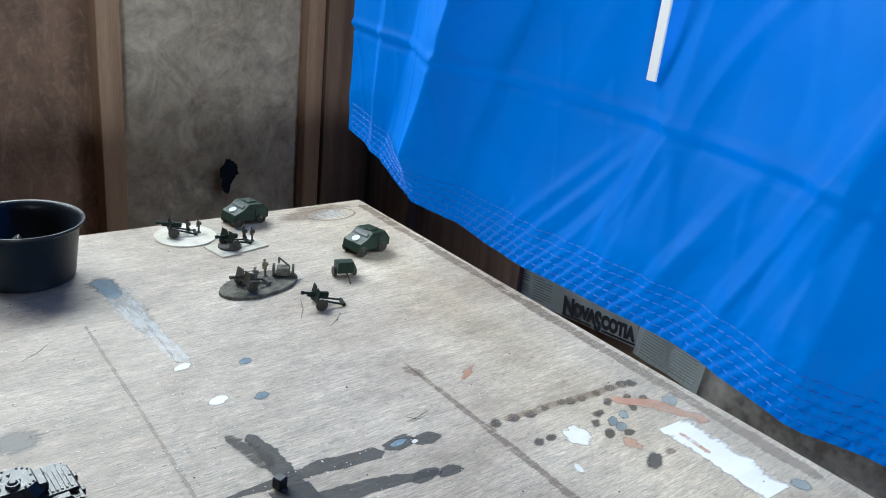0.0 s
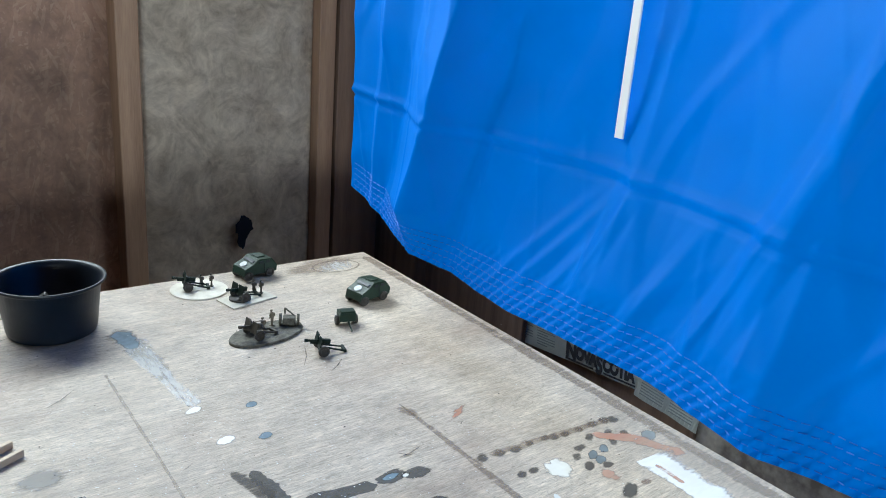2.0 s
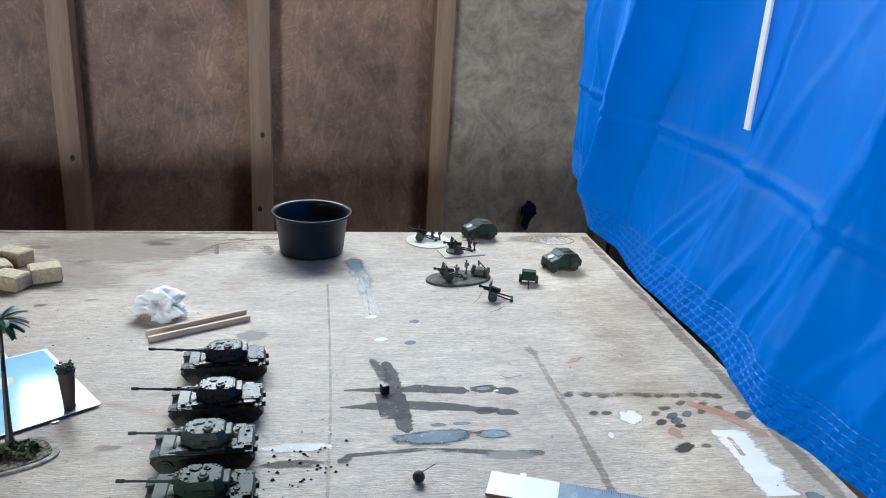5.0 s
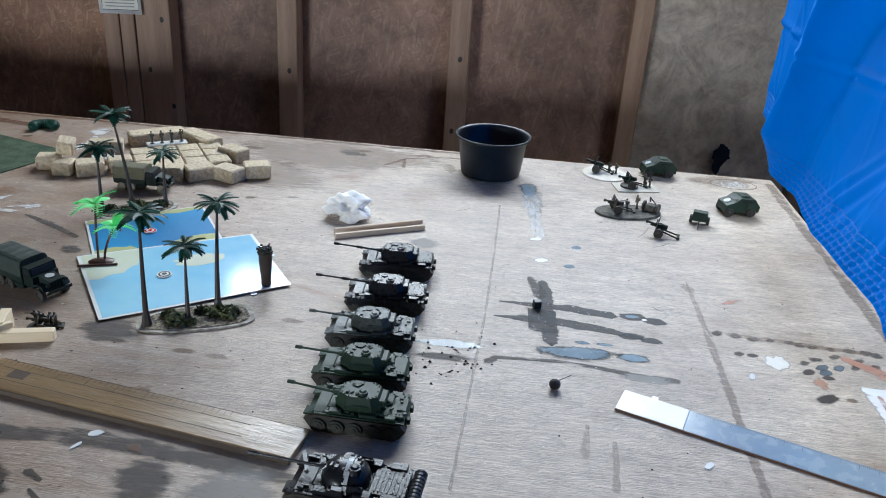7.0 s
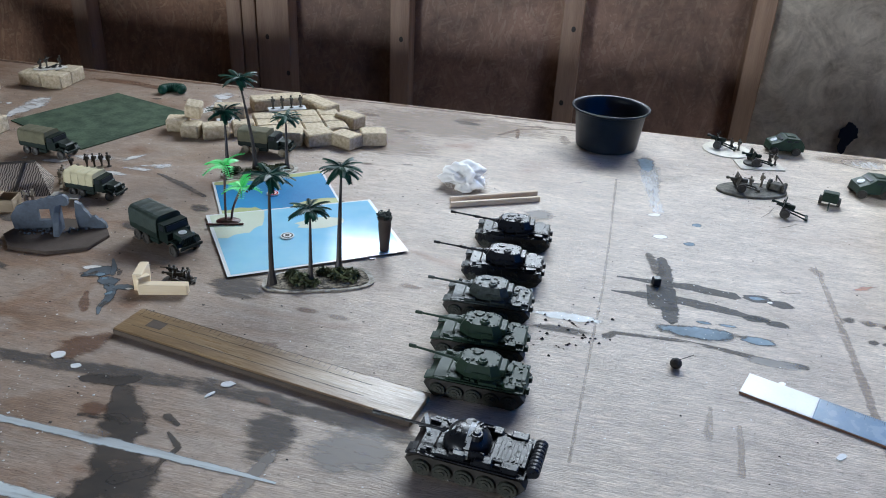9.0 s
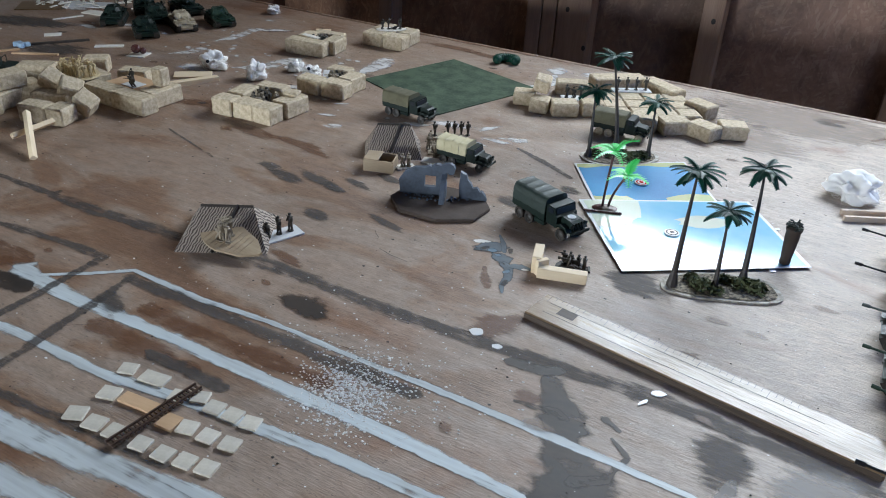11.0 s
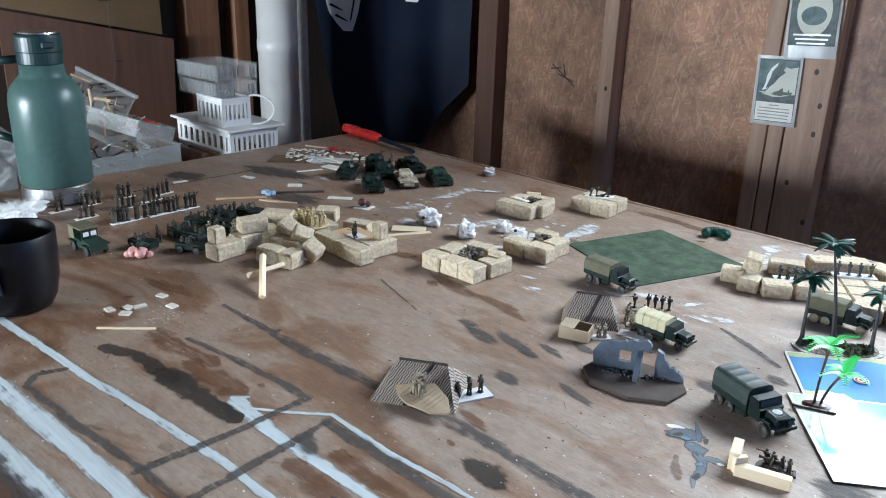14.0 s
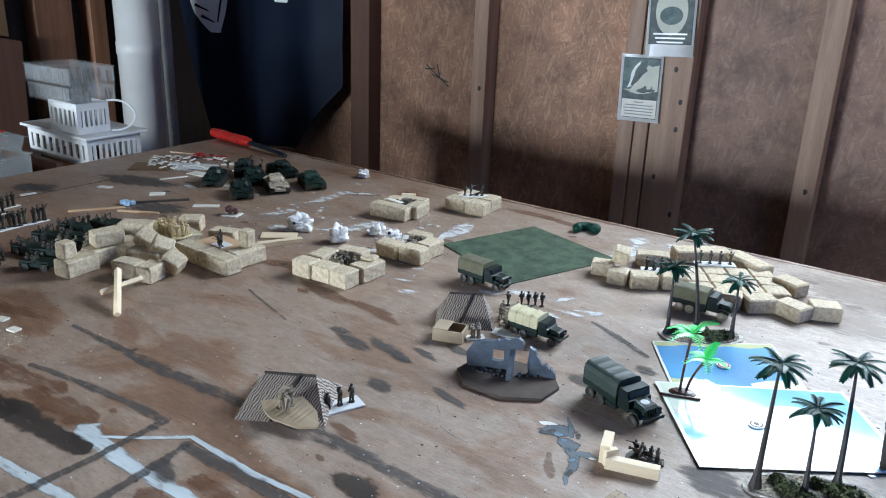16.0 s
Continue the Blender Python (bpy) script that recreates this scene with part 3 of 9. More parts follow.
def bevelled(ob, width, seg=2):
    md = ob.modifiers.new("edges", "BEVEL")
    md.width, md.segments, md.limit_method = width, seg, "ANGLE"
    return ob


# ---- structure ----
def slab(name, x0, x1, y0, y1, z0, z1, material, label, parent=None):
    bm = bmesh.new()
    box(bm, ((x0 + x1) / 2, (y0 + y1) / 2, (z0 + z1) / 2), (x1 - x0, y1 - y0, z1 - z0))
    if parent:
        return part(name, bm, material, parent, label)
    return solid(name, bm, material, Matrix(), label, name.split("_")[0], kind="structure")


slab("floor", WEST_X - 0.1, EAST_X + 0.1, SOUTH_Y - 0.1, WALL_Y + 0.1, -0.05, 0.0, M["floor"], "dark worn wooden shed floor")
slab("ceiling", WEST_X - 0.1, EAST_X + 0.1, SOUTH_Y - 0.1, WALL_Y + 0.1, CEIL, CEIL + 0.05, M["ceil"], "bare board shed ceiling")


def holed_wall(name, axis, pos, thick, a0, a1, h0, h1, w0, w1, material, label):
    """A wall along x or y with one opening that goes through it."""
    bm = bmesh.new()
    for p0, p1, q0, q1 in ((a0, a1, 0, h0), (a0, a1, h1, CEIL), (a0, w0, h0, h1), (w1, a1, h0, h1)):
        if p1 - p0 < 1e-4 or q1 - q0 < 1e-4:
            continue
        c, s = ((p0 + p1) / 2, pos + thick / 2, (q0 + q1) / 2), (p1 - p0, abs(thick), q1 - q0)
        if axis == "y":
            c, s = (c[1], c[0], c[2]), (s[1], s[0], s[2])
        box(bm, c, s)
    return solid(name, bm, material, Matrix(), label, "wall", kind="structure")


holed_wall("wall_north", "x", WALL_Y, 0.05, WEST_X, EAST_X, 1.50, 2.26, -1.395, 0.285, M["osb"], "brown strand board wall lining, stained and dusty")
holed_wall("wall_east", "y", EAST_X, 0.05, SOUTH_Y, WALL_Y, 0.96, 1.90, -1.11, -0.13, M["cornerwood"], "dark brown board wall behind the blue cloth")
holed_wall("wall_south", "x", SOUTH_Y - 0.05, 0.05, WEST_X, EAST_X, 0.83, 1.25, LOW_X - 0.48, LOW_X + 0.48, M["darkstud"], "dark board wall with one low window")
slab("wall_west", WEST_X - 0.05, WEST_X, SOUTH_Y, WALL_Y, 0, CEIL, M["endwall"], "near-black brown boards on the end wall")


def window(name, cx, cy, cz, wide, high, along, label):
    w = thing(name, pose(cx, cy, cz, 0, 0, 0 if along == "x" else 90), label, "window", kind="structure")
    for n, c, s in (("frame_head", (0, 0, high / 2 - 0.02), (wide, 0.05, 0.04)), ("frame_foot", (0, 0, -high / 2 + 0.02), (wide, 0.05, 0.04)),
                    ("frame_side", (-wide / 2 + 0.02, 0, 0), (0.04, 0.05, high - 0.08)), ("frame_side", (wide / 2 - 0.02, 0, 0), (0.04, 0.05, high - 0.08)),
                    ("mullion", (0, 0, 0), (0.03, 0.045, high - 0.08))):
        bm = bmesh.new()
        box(bm, c, s, bev=0.003)
        part(n, bm, M["white"], w)
    return w


window("window_1", -0.555, WALL_Y + 0.035, 1.88, 1.68, 0.76, "x", "white framed shed window above the table")
window("window_2", EAST_X + 0.035, -0.62, 1.43, 0.97, 0.93, "y", "white framed shed window behind the blue cloth")
window("window_3", LOW_X, SOUTH_Y - 0.025, 1.04, 0.96, 0.42, "x", "white framed low shed window in the dark board wall")

STUDS = ((-2.60, 0.085, "darkstud"), (-2.105, 0.05, "stud"), (-1.601, 0.044, "stud"), (-1.555, 0.040, "stud"), (-1.481, 0.098, "stud"), (-1.105, 0.055, "stud"), (-0.635, 0.055, "stud"), (-0.165, 0.05, "stud"), (0.325, 0.045, "stud"))
for sx, wide, mk in STUDS:
    for z0, z1 in ((0.0, 1.48),) if -1.2 < sx < 0.30 else ((0.0, CEIL),):
        bm = bmesh.new()
        box(bm, (0, (STUD_Y + WALL_Y) / 2 - 0.001, (z0 + z1) / 2), (wide, WALL_Y - STUD_Y - 0.002, z1 - z0), bev=0.002)
        solid("wall_stud", bm, M[mk], pose(sx, 0, 0), "rough brown timber wall stud", "stud", kind="structure")

# insulation in the last bay before the corner, uneven and torn
def insulation():
    bm = bmesh.new()
    nx, nz = 60, 170
    x0, x1, z0, z1 = -0.138, 0.30, 0.05, 1.48
    grid = []
    for j in range(nz + 1):
        row = []
        for i in range(nx + 1):
            x, z = x0 + (x1 - x0) * i / nx, z0 + (z1 - z0) * j / nz
            d = noise.fractal(Vector((x * 7, z * 6, 3.1)), 0.8, 2.0, 5) * 0.016
            d += noise.noise(Vector((x * 3, z * 2.2, 9))) * 0.012
            edge = min(i, nx - i) / 6
            row.append(bm.verts.new((x, WALL_Y - 0.040 - d * min(1, edge) + 0.012 * max(0, 1 - edge), z)))
        grid.append(row)
    for j in range(nz):
        for i in range(nx):
            bm.faces.new((grid[j][i], grid[j][i + 1], grid[j + 1][i + 1], grid[j + 1][i]))
    bmesh.ops.solidify(bm, geom=bm.faces[:], thickness=0.004)
    return solid("insulation_batt", bm, M["insul"], Matrix(), "dirty grey fibre insulation batt, matted and uneven", "insulation", kind="structure", smooth=True)


insulation()
# ragged black patch over the batt, standing in for a torn hole's dark inside
bm = bmesh.new()
out = []
for i in range(64):
    a = 2 * math.pi * i / 64
    u = 1 + 0.30 * noise.fractal(Vector((math.cos(a) * 1.7, math.sin(a) * 1.7, 5.3)), 0.8, 2.0, 4)
    wide = 0.024 if math.sin(a) > 0 else 0.016
    out.append((wide * u * math.cos(a) + 0.004 * math.sin(a), 0.042 * u * math.sin(a)))
prism(bm, out, 0.0, 0.004, UPRIGHT)
bevelled(solid("hole_patch", bm, M["black_cloth"], pose(0.104, WALL_Y - 0.052, 0.605), "ragged dark patch standing in for a torn hole in the insulation", "felt", kind="structure"), 0.0015)
bm = bmesh.new()
box(bm, (0.43, STUD_Y + 0.02, CEIL / 2), (0.14, 0.03, CEIL), bev=0.002)
solid("corner_board", bm, M["cornerwood"], Matrix(), "brown corner board beside the insulation", "trim", kind="structure")
for y in (-2.4, -1.9, -1.25, 0.12, 0.55):
    bm = bmesh.new()
    box(bm, (EAST_X - 0.02, y, CEIL / 2), (0.04, 0.05, CEIL), bev=0.002)
    solid("wall_stud", bm, M["cornerwood"], Matrix(), "rough brown timber wall stud", "stud", kind="structure")
bm = bmesh.new()
box(bm, (EAST_X - 0.012, -0.79, 0.50), (0.02, 0.84, 0.9), bev=0.002)
solid("wall_panel", bm, M["dirtypanel"], Matrix(), "grey stained panel low on the wall", "panel", kind="structure")

# far end: studs, cut boards, pipe, sheeting
for y, w, mk in ((-2.3, 0.06, "darkstud"), (-1.7, 0.06, "darkstud"), (-1.1, 0.06, "darkstud"), (0.090, 0.130, "redstud"), (0.250, 0.060, "redstud")):
    bm = bmesh.new()
    box(bm, (WEST_X + 0.035, y, CEIL / 2), (0.07, w, CEIL), bev=0.002)
    solid("wall_stud", bm, M[mk], Matrix(), "red-brown timber stud on the end wall", "stud", kind="structure")
FACE = Matrix(((0, 0, 1, 0), (1, 0, 0, 0), (0, 1, 0, 0), (0, 0, 0, 1)))   # an outline in y, z, extruded along x
for pts, x, mk in ((((-0.60, 1.102), (-0.49, 1.080), (-0.086, 1.000), (-0.095, 1.95), (-0.60, 1.95)), 0.090, "board"),
               (((-0.60, 0.0), (-0.100, 0.0), (-0.051, 0.985), (-0.60, 1.094)), 0.098, "darkstud"), (((-2.2, 0.0), (-1.34, 0.0), (-1.34, 1.7), (-2.2, 1.7)), 0.090, "board")):
    bm = bmesh.new()
    prism(bm, pts, 0.0, 0.012, Matrix.Translation((WEST_X + x, 0, 0)) @ FACE)
    solid("plywood_offcut", bm, M[mk], Matrix(), ("yellow-brown" if mk == "board" else "dark red-brown") + " plywood sheet nailed to the end wall", "board", "boards on the end wall")
# a hanging cord with a hooked end
bm = bmesh.new()
prev = None
for y, z in ((-0.275, 1.30), (-0.268, 1.16), (-0.272, 1.00), (-0.265, 0.93), (-0.282, 0.84), (-0.270, 0.80)):
    q = Vector((WEST_X + 0.116, y, z))
    if prev is not None:
        rod(bm, prev, q, 0.0010, seg=6)
    prev = q
rod(bm, (WEST_X + 0.095, -0.275, 1.30), (WEST_X + 0.118, -0.275, 1.302), 0.0016, seg=6)
rod(bm, (WEST_X + 0.116, -0.30, 1.115), (WEST_X + 0.116, -0.262, 1.115), 0.0022, seg=6)
rod(bm, (WEST_X + 0.116, -0.272, 0.925), (WEST_X + 0.116, -0.245, 0.922), 0.0022, seg=6)
solid("hanging_cord", bm, M["trunk"], Matrix(), "thin dark cord hanging against the plywood", "cord")


# ---- the table ----
TX0, TY0 = -2.44, -1.309
table = thing("work_table", pose(0, 0, 0), "large plywood table, worn and stained, streaked with old paint", "table")
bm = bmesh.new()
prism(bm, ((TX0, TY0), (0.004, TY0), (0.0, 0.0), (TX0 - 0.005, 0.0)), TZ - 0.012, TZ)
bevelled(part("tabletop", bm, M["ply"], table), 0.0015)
for x, y in ((-0.08, -0.08), (-0.08, TY0 + 0.08), (TX0 + 0.08, -0.08), (TX0 + 0.08, TY0 + 0.08), (-1.22, -0.08), (-1.22, TY0 + 0.08)):
    bm = bmesh.new()
    box(bm, (x, y, (TZ - 0.019) / 2), (0.07, 0.07, TZ - 0.019), bev=0.002)
    part("leg", bm, M["stud"], table)
for y in (-0.03, TY0 + 0.30):
    bm = bmesh.new()
    box(bm, (TX0 / 2, y, TZ - 0.065), (-TX0 - 0.08, 0.038, 0.09), bev=0.002)
    part("rail", bm, M["stud"], table)
bm = bmesh.new()
box(bm, (TX0 / 2, TY0 - 0.005, TZ - 0.006), (-TX0, 0.008, 0.012), bev=0.002)
part("edge_strip", bm, M["balsa"], table, "pale wooden edge strip")
# Unseen board, added to keep light from passing under the table.
bm = bmesh.new()
box(bm, (TX0 / 2, TY0 + 0.42, 0.376), (-TX0 - 0.18, 0.012, 0.75))
part("light_blocker", bm, M["darkstud"], table, "unseen dark board added under the table to block light")

LAYER = [0.00015]


def layer():
    LAYER[0] += 0.000003
    return TZ + LAYER[0]


def streak(pts, wide, mk, ragged=0.25, name="paint_streak", ends=1.0):
    """A hand-laid band of paint along a line, its edges uneven."""
    bm = bmesh.new()
    z = layer()
    line = []
    for (x0, y0, *w0), (x1, y1, *w1) in zip(pts, pts[1:]):
        a, b = (w0 or [wide])[0], (w1 or [wide])[0]
        k = max(1, int(math.hypot(x1 - x0, y1 - y0) / 0.003))
        line += [(x0 + (x1 - x0) * i / k, y0 + (y1 - y0) * i / k, a + (b - a) * i / k) for i in range(k)]
    line.append((*pts[-1][:2], (list(pts[-1][2:]) or [wide])[0]))
    rows, cover = [], {}
    seed = random.random() * 50
    for i, (x, y, w) in enumerate(line):
        p, q = line[max(0, i - 3)], line[min(len(line) - 1, i + 3)]
        d = Vector((q[0] - p[0], q[1] - p[1])).normalized()
        nrm = Vector((-d.y, d.x))
        e = min(1.0, (min(i, len(line) - 1 - i) + 0.6) * 0.003 / (w * 0.6) * ends + (1 - ends))
        sides = [0.42 * w * e * (1 + ragged * 0.8 * noise.fractal(Vector((x * 22, y * 22, seed + 9 * k)), 0.9, 2, 4)) + min(0.0014, 0.10 * w) * noise.noise(Vector((x * 75, y * 75, seed + 6 * k))) + min(0.0010, 0.07 * w) * noise.noise(Vector((x * 260, y * 260, seed + 4 * k))) for k in (0, 1)]
        row = []
        soft_side = 0.5 + 0.5 * noise.noise(Vector((x * 5, y * 5, seed + 30)))
        for u, c in ((1.0 + 0.75 * soft_side, 0.0), (1.0, 0.50), (0.78, 0.85), (0.40, 1.0), (0.0, 0.9), (-0.40, 1.0), (-0.78, 0.85), (-1.0, 0.50), (-1.75 + 0.75 * soft_side, 0.0)):
            h = u * sides[0 if u > 0 else 1]
            v = bm.verts.new((x + nrm.x * h, y + nrm.y * h, z))
            thin = 0.92 + 0.38 * noise.noise(Vector((x * 22, y * 40 + u, seed))) + 0.30 * noise.noise(Vector((x * 90, y * 90 + u, seed)))
            cover[v] = c * min(1, e * 1.5) * max(0.25, min(1.12, thin))
            row.append(v)
        rows.append(row)
    for a, b in zip(rows, rows[1:]):
        for k in range(8):
            bm.faces.new((a[k], a[k + 1], b[k + 1], b[k]))
    return covered(name, bm, mk, cover)


def covered(name, bm, mk, cover):
    bm.verts.ensure_lookup_table()
    bm.verts.index_update()
    values = [cover[v] for v in bm.verts]
    ob = part(name, bm, M[mk], table)
    att = ob.data.attributes.new("cover", "FLOAT", "POINT")
    att.data.foreach_set("value", values)
    return ob


def blot(x, y, rx, ry, rz, mk, ragged=0.35, name="paint_blot"):
    bm = bmesh.new()
    z = layer()
    k = 40
    c, s = math.cos(radians(rz)), math.sin(radians(rz))
    seed = random.random() * 50
    rings, cover = [], {}
    for ring, cv in ((1.30, 0.0), (1.0, 0.40), (0.72, 0.85), (0.3, 1.0)):
        vs = []
        for i in range(k):
            a = 2 * math.pi * i / k
            u = ring * (1 + ragged * 0.8 * noise.fractal(Vector((math.cos(a) * 0.9, math.sin(a) * 0.9, seed)), 1.0, 2.0, 3))
            px, py = rx * u * math.cos(a), ry * u * math.sin(a)
            v = bm.verts.new((x + c * px - s * py, y + s * px + c * py, z))
            cover[v] = cv
            vs.append(v)
        rings.append(vs)
    for p, q in zip(rings, rings[1:]):
        for i in range(k):
            bm.faces.new((p[i], p[(i + 1) % k], q[(i + 1) % k], q[i]))
    bm.faces.new(rings[-1])
    return covered(name, bm, mk, cover)


# pale end of the table: scored lines, grey smears, drips, a white patch
streak([(-0.483, -0.25), (-0.484, -0.43), (-0.487, -0.6), (-0.50, -0.9)], 0.0034, "tanpaint", 0.3)
streak([(-0.427, -0.17), (-0.427, -0.24), (-0.428, -0.36)], 0.0035, "tanpaint", 0.4)
streak([(-0.232, -0.46, .002), (-0.231, -0.52, .008), (-0.230, -0.60, .009), (-0.233, -0.84, .011), (-0.235, -1.0, .006)], 0.008, "tanpaint", 0.4)
streak([(-0.012, -0.02), (-0.014, -0.4), (-0.016, -0.8)], 0.018, "tanpaint", 0.5)
streak([(-0.44, -0.13, .035), (-0.432, -0.22, .03), (-0.427, -0.30, .02)], 0.03, "lgpaint", 0.4)
streak([(-0.440, -0.15, .034), (-0.434, -0.20, .032), (-0.428, -0.29, .026), (-0.422, -0.365, .022)], 0.03, "wash", 0.4)
streak([(-0.442, -0.14, .026), (-0.436, -0.20, .020)], 0.02, "lbpaint", 0.5)
streak([(-0.419, -0.497, .010), (-0.416, -0.53, .018), (-0.415, -0.56, .020), (-0.411, -0.655, .018)], 0.02, "slate", 0.2)
streak([(-0.472, -0.564, .003), (-0.43, -0.565, .011), (-0.386, -0.564, .017), (-0.352, -0.570, .018), (-0.331, -0.573, .012)], 0.02, "slate", 0.25)
streak([(-0.477, -0.600, .003), (-0.442, -0.600, .015), (-0.40, -0.600, .020), (-0.36, -0.606, .017), (-0.325, -0.614, .009), (-0.305, -0.619, .007)], 0.02, "slate", 0.25)
streak([(-0.437, -0.600), (-0.404, -0.599)], 0.052, "slate", 0.06, ends=0.0)
for x, y, a, b, r in ((-0.314, -0.569, 0.015, 0.0085, 6), (-0.288, -0.575, 0.013, 0.008, 0), (-0.320, -0.616, 0.013, 0.006, 8), (-0.297, -0.621, 0.010, 0.006, 0)):
    blot(x, y, a, b, r, "slate", 0.25)
blot(-0.314, -0.569, 0.008, 0.004, 6, "lbpaint", 0.3)
blot(-0.300, -0.574, 0.003, 0.002, 20, "chipwhite", 0.4)
# pale blue puddles with a dark tide line
for x, y, a, b, r in ((-0.384, -0.664, 0.039, 0.0115, 4), (-0.324, -0.662, 0.017, 0.0070, -2), (-0.377, -0.641, 0.007, 0.0026, 0), (-0.352, -0.640, 0.010, 0.0026, 0)):
    blot(x, y, a * 1.06, b * 1.14, r, "gpaint", 0.25)
    blot(x, y, a * 0.94, b * 0.90, r, "lbpaint", 0.25)
blot(-0.52, -0.672, 0.034, 0.007, 2, "sbpaint", 0.4)
blot(-0.525, -0.70, 0.03, 0.007, 0, "gpaint", 0.4)
streak([(-0.482, -0.705, .014), (-0.47, -0.69, .008), (-0.40, -0.684, .006), (-0.34, -0.693, .011), (-0.278, -0.699, .009)], 0.008, "gpaint", 0.3)
blot(-0.315, -0.70, 0.03, 0.008, -4, "lgpaint", 0.4)
for x, y in ((-0.219, -0.588), (-0.198, -0.59), (-0.179, -0.593), (-0.16, -0.592), (-0.137, -0.592), (-0.128, -0.595), (-0.114, -0.597), (-0.094, -0.598), (-0.073, -0.597), (-0.055, -0.598), (-0.045, -0.603), (-0.203, -0.629), (-0.189, -0.63)):
    u = random.uniform(0.9, 1.3)
    blot(x, y, 0.0058 * u, 0.0045 * u, 20, "gpaint", 0.25)
streak([(-0.21, -0.588), (-0.14, -0.592), (-0.05, -0.60)], 0.011, "tanpaint", 0.4)
for x, y, mk in ((-0.119, -0.624, "gpaint"), (-0.116, -0.64, "sbpaint"), (-0.098, -0.638, "sbpaint"), (-0.079, -0.633, "gpaint"), (-0.134, -0.635, "gpaint"), (-0.135, -0.653, "bpaint"), (-0.116, -0.65, "sbpaint"), (-0.116, -0.66, "bpaint"), (-0.056, -0.628, "gpaint"), (-0.07, -0.618, "gpaint"), (-0.095, -0.615, "gpaint")):
    blot(x, y, 0.0075, 0.0045, random.uniform(0, 50), mk, 0.3)
blot(-0.036, -0.645, 0.011, 0.007, 20, "sbpaint", 0.5)
blot(-0.13, -0.701, 0.012, 0.007, 30, "bpaint", 0.5)
blot(-0.106, -0.700, 0.006, 0.004, 0, "brpaint", 0.4)
blot(-0.128, -0.673, 0.007, 0.011, 0, "orange", 0.6)
streak([(-0.09, -0.61), (-0.055, -0.64), (-0.03, -0.69)], 0.018, "orange", 0.8)
blot(-0.165, -0.64, 0.010, 0.012, 0, "chipwhite", 0.7)
blot(-0.185, -0.505, 0.014, 0.004, 30, "orange", 0.7)
streak([(-0.068, -0.672), (-0.070, -0.73), (-0.071, -0.785)], 0.040, "whitewash", 0.22, ends=0.0)
streak([(-0.074, -0.685), (-0.074, -0.72)], 0.006, "orange", 1.0)
blot(-0.04, -0.79, 0.008, 0.006, 0, "sbpaint", 0.5)
blot(-0.105, -0.032, 0.060, 0.026, 12, "tanpaint", 0.5)
streak([(-0.078 + 0.040 * math.cos(a * 0.2618), -0.045 + 0.024 * math.sin(a * 0.2618)) for a in range(25)], 0.004, "tanpaint", 0.4, "ring_mark")
blot(-0.078, -0.045, 0.034, 0.019, 8, "wash", 0.06)
for x, y, a, b, mk in ((-0.42, -0.437, .009, .006, "chipwhite"), (-0.427, -0.368, .008, .005, "chipwhite"), (-0.371, -0.385, .007, .005, "lbpaint"), (-0.383, -0.448, .007, .005, "lbpaint"), (-0.582, -0.42, .020, .016, "lgpaint"), (-0.233, -0.478, .006, .014, "tanpaint")):
    blot(x, y, a, b, 20, mk, 0.25)
streak([(-0.436, -0.49, .01), (-0.428, -0.515, .018), (-0.421, -0.55, .022)], 0.02, "gpaint", 0.5)
streak([(-0.38, -0.79, .004), (-0.384, -0.84, .01)], 0.008, "tanpaint", 0.5)
streak([(-0.356, -0.81, .004), (-0.361, -0.88, .009)], 0.008, "tanpaint", 0.5)
for x, y, a, b, mk in ((-0.752, -0.052, .03, .008, "brpaint"), (-0.63, -0.045, .02, .004, "brpaint"), (-0.575, -0.10, .008, .025, "tanpaint"), (-0.86, -0.317, .009, .005, "brpaint"), (-0.80, -0.30, .01, .003, "tanpaint"), (-0.93, -0.085, .02, .008, "brpaint"), (-0.85, -0.15, .012, .005, "brpaint")):
    blot(x, y, a, b, 10, mk, 0.4)
streak([(TX0 + 0.02, -0.012), (-1.4, -0.012), (-0.5, -0.010)], 0.014, "brpaint", 0.7)

# stained wood, a ring and a tide line along the back edge
blot(-0.78, -0.095, 0.17, 0.070, 4, "tanpaint", 0.4)
blot(-0.90, -0.200, 0.13, 0.060, -8, "tanpaint", 0.4)
blot(-0.751, -0.069, 0.022, 0.010, -5, "gpaint", 0.5)
blot(-0.753, -0.069, 0.010, 0.005, 0, "tanpaint", 0.4)
streak([(-0.690, -0.115), (-0.660, -0.070), (-0.600, -0.045), (-0.540, -0.040)], 0.008, "brpaint", 0.5)
streak([(-0.660, -0.070), (-0.655, -0.120)], 0.007, "brpaint", 0.5)
# middle: black splash, grey puddles, white line
streak([(-1.66, -0.907, .006), (-1.46, -0.909, .02), (-1.34, -0.902, .022), (-1.247, -0.893, .024), (-1.11, -0.898, .02), (-0.986, -0.897, .022), (-0.81, -0.889, .024), (-0.70, -0.90, .02), (-0.62, -0.91, .012)], 0.02, "gpaint", 0.22)
blot(-0.745, -0.934, 0.024, 0.030, 10, "gpaint", 0.4)
blot(-0.675, -0.933, 0.036, 0.028, 0, "lgpaint", 0.5)
streak([(-0.735, -0.95, .012), (-0.745, -1.0, .018), (-0.75, -1.05, .012)], 0.02, "lgpaint", 0.4)
streak([(-0.905, -0.905, .02), (-0.885, -0.93, .03), (-0.87, -0.955, .05), (-0.862, -0.985, .03), (-0.845, -1.01, .06), (-0.83, -1.06, .07), (-0.815, -1.12, .05), (-0.81, -1.18, .03)], 0.03, "bpaint", 0.45)
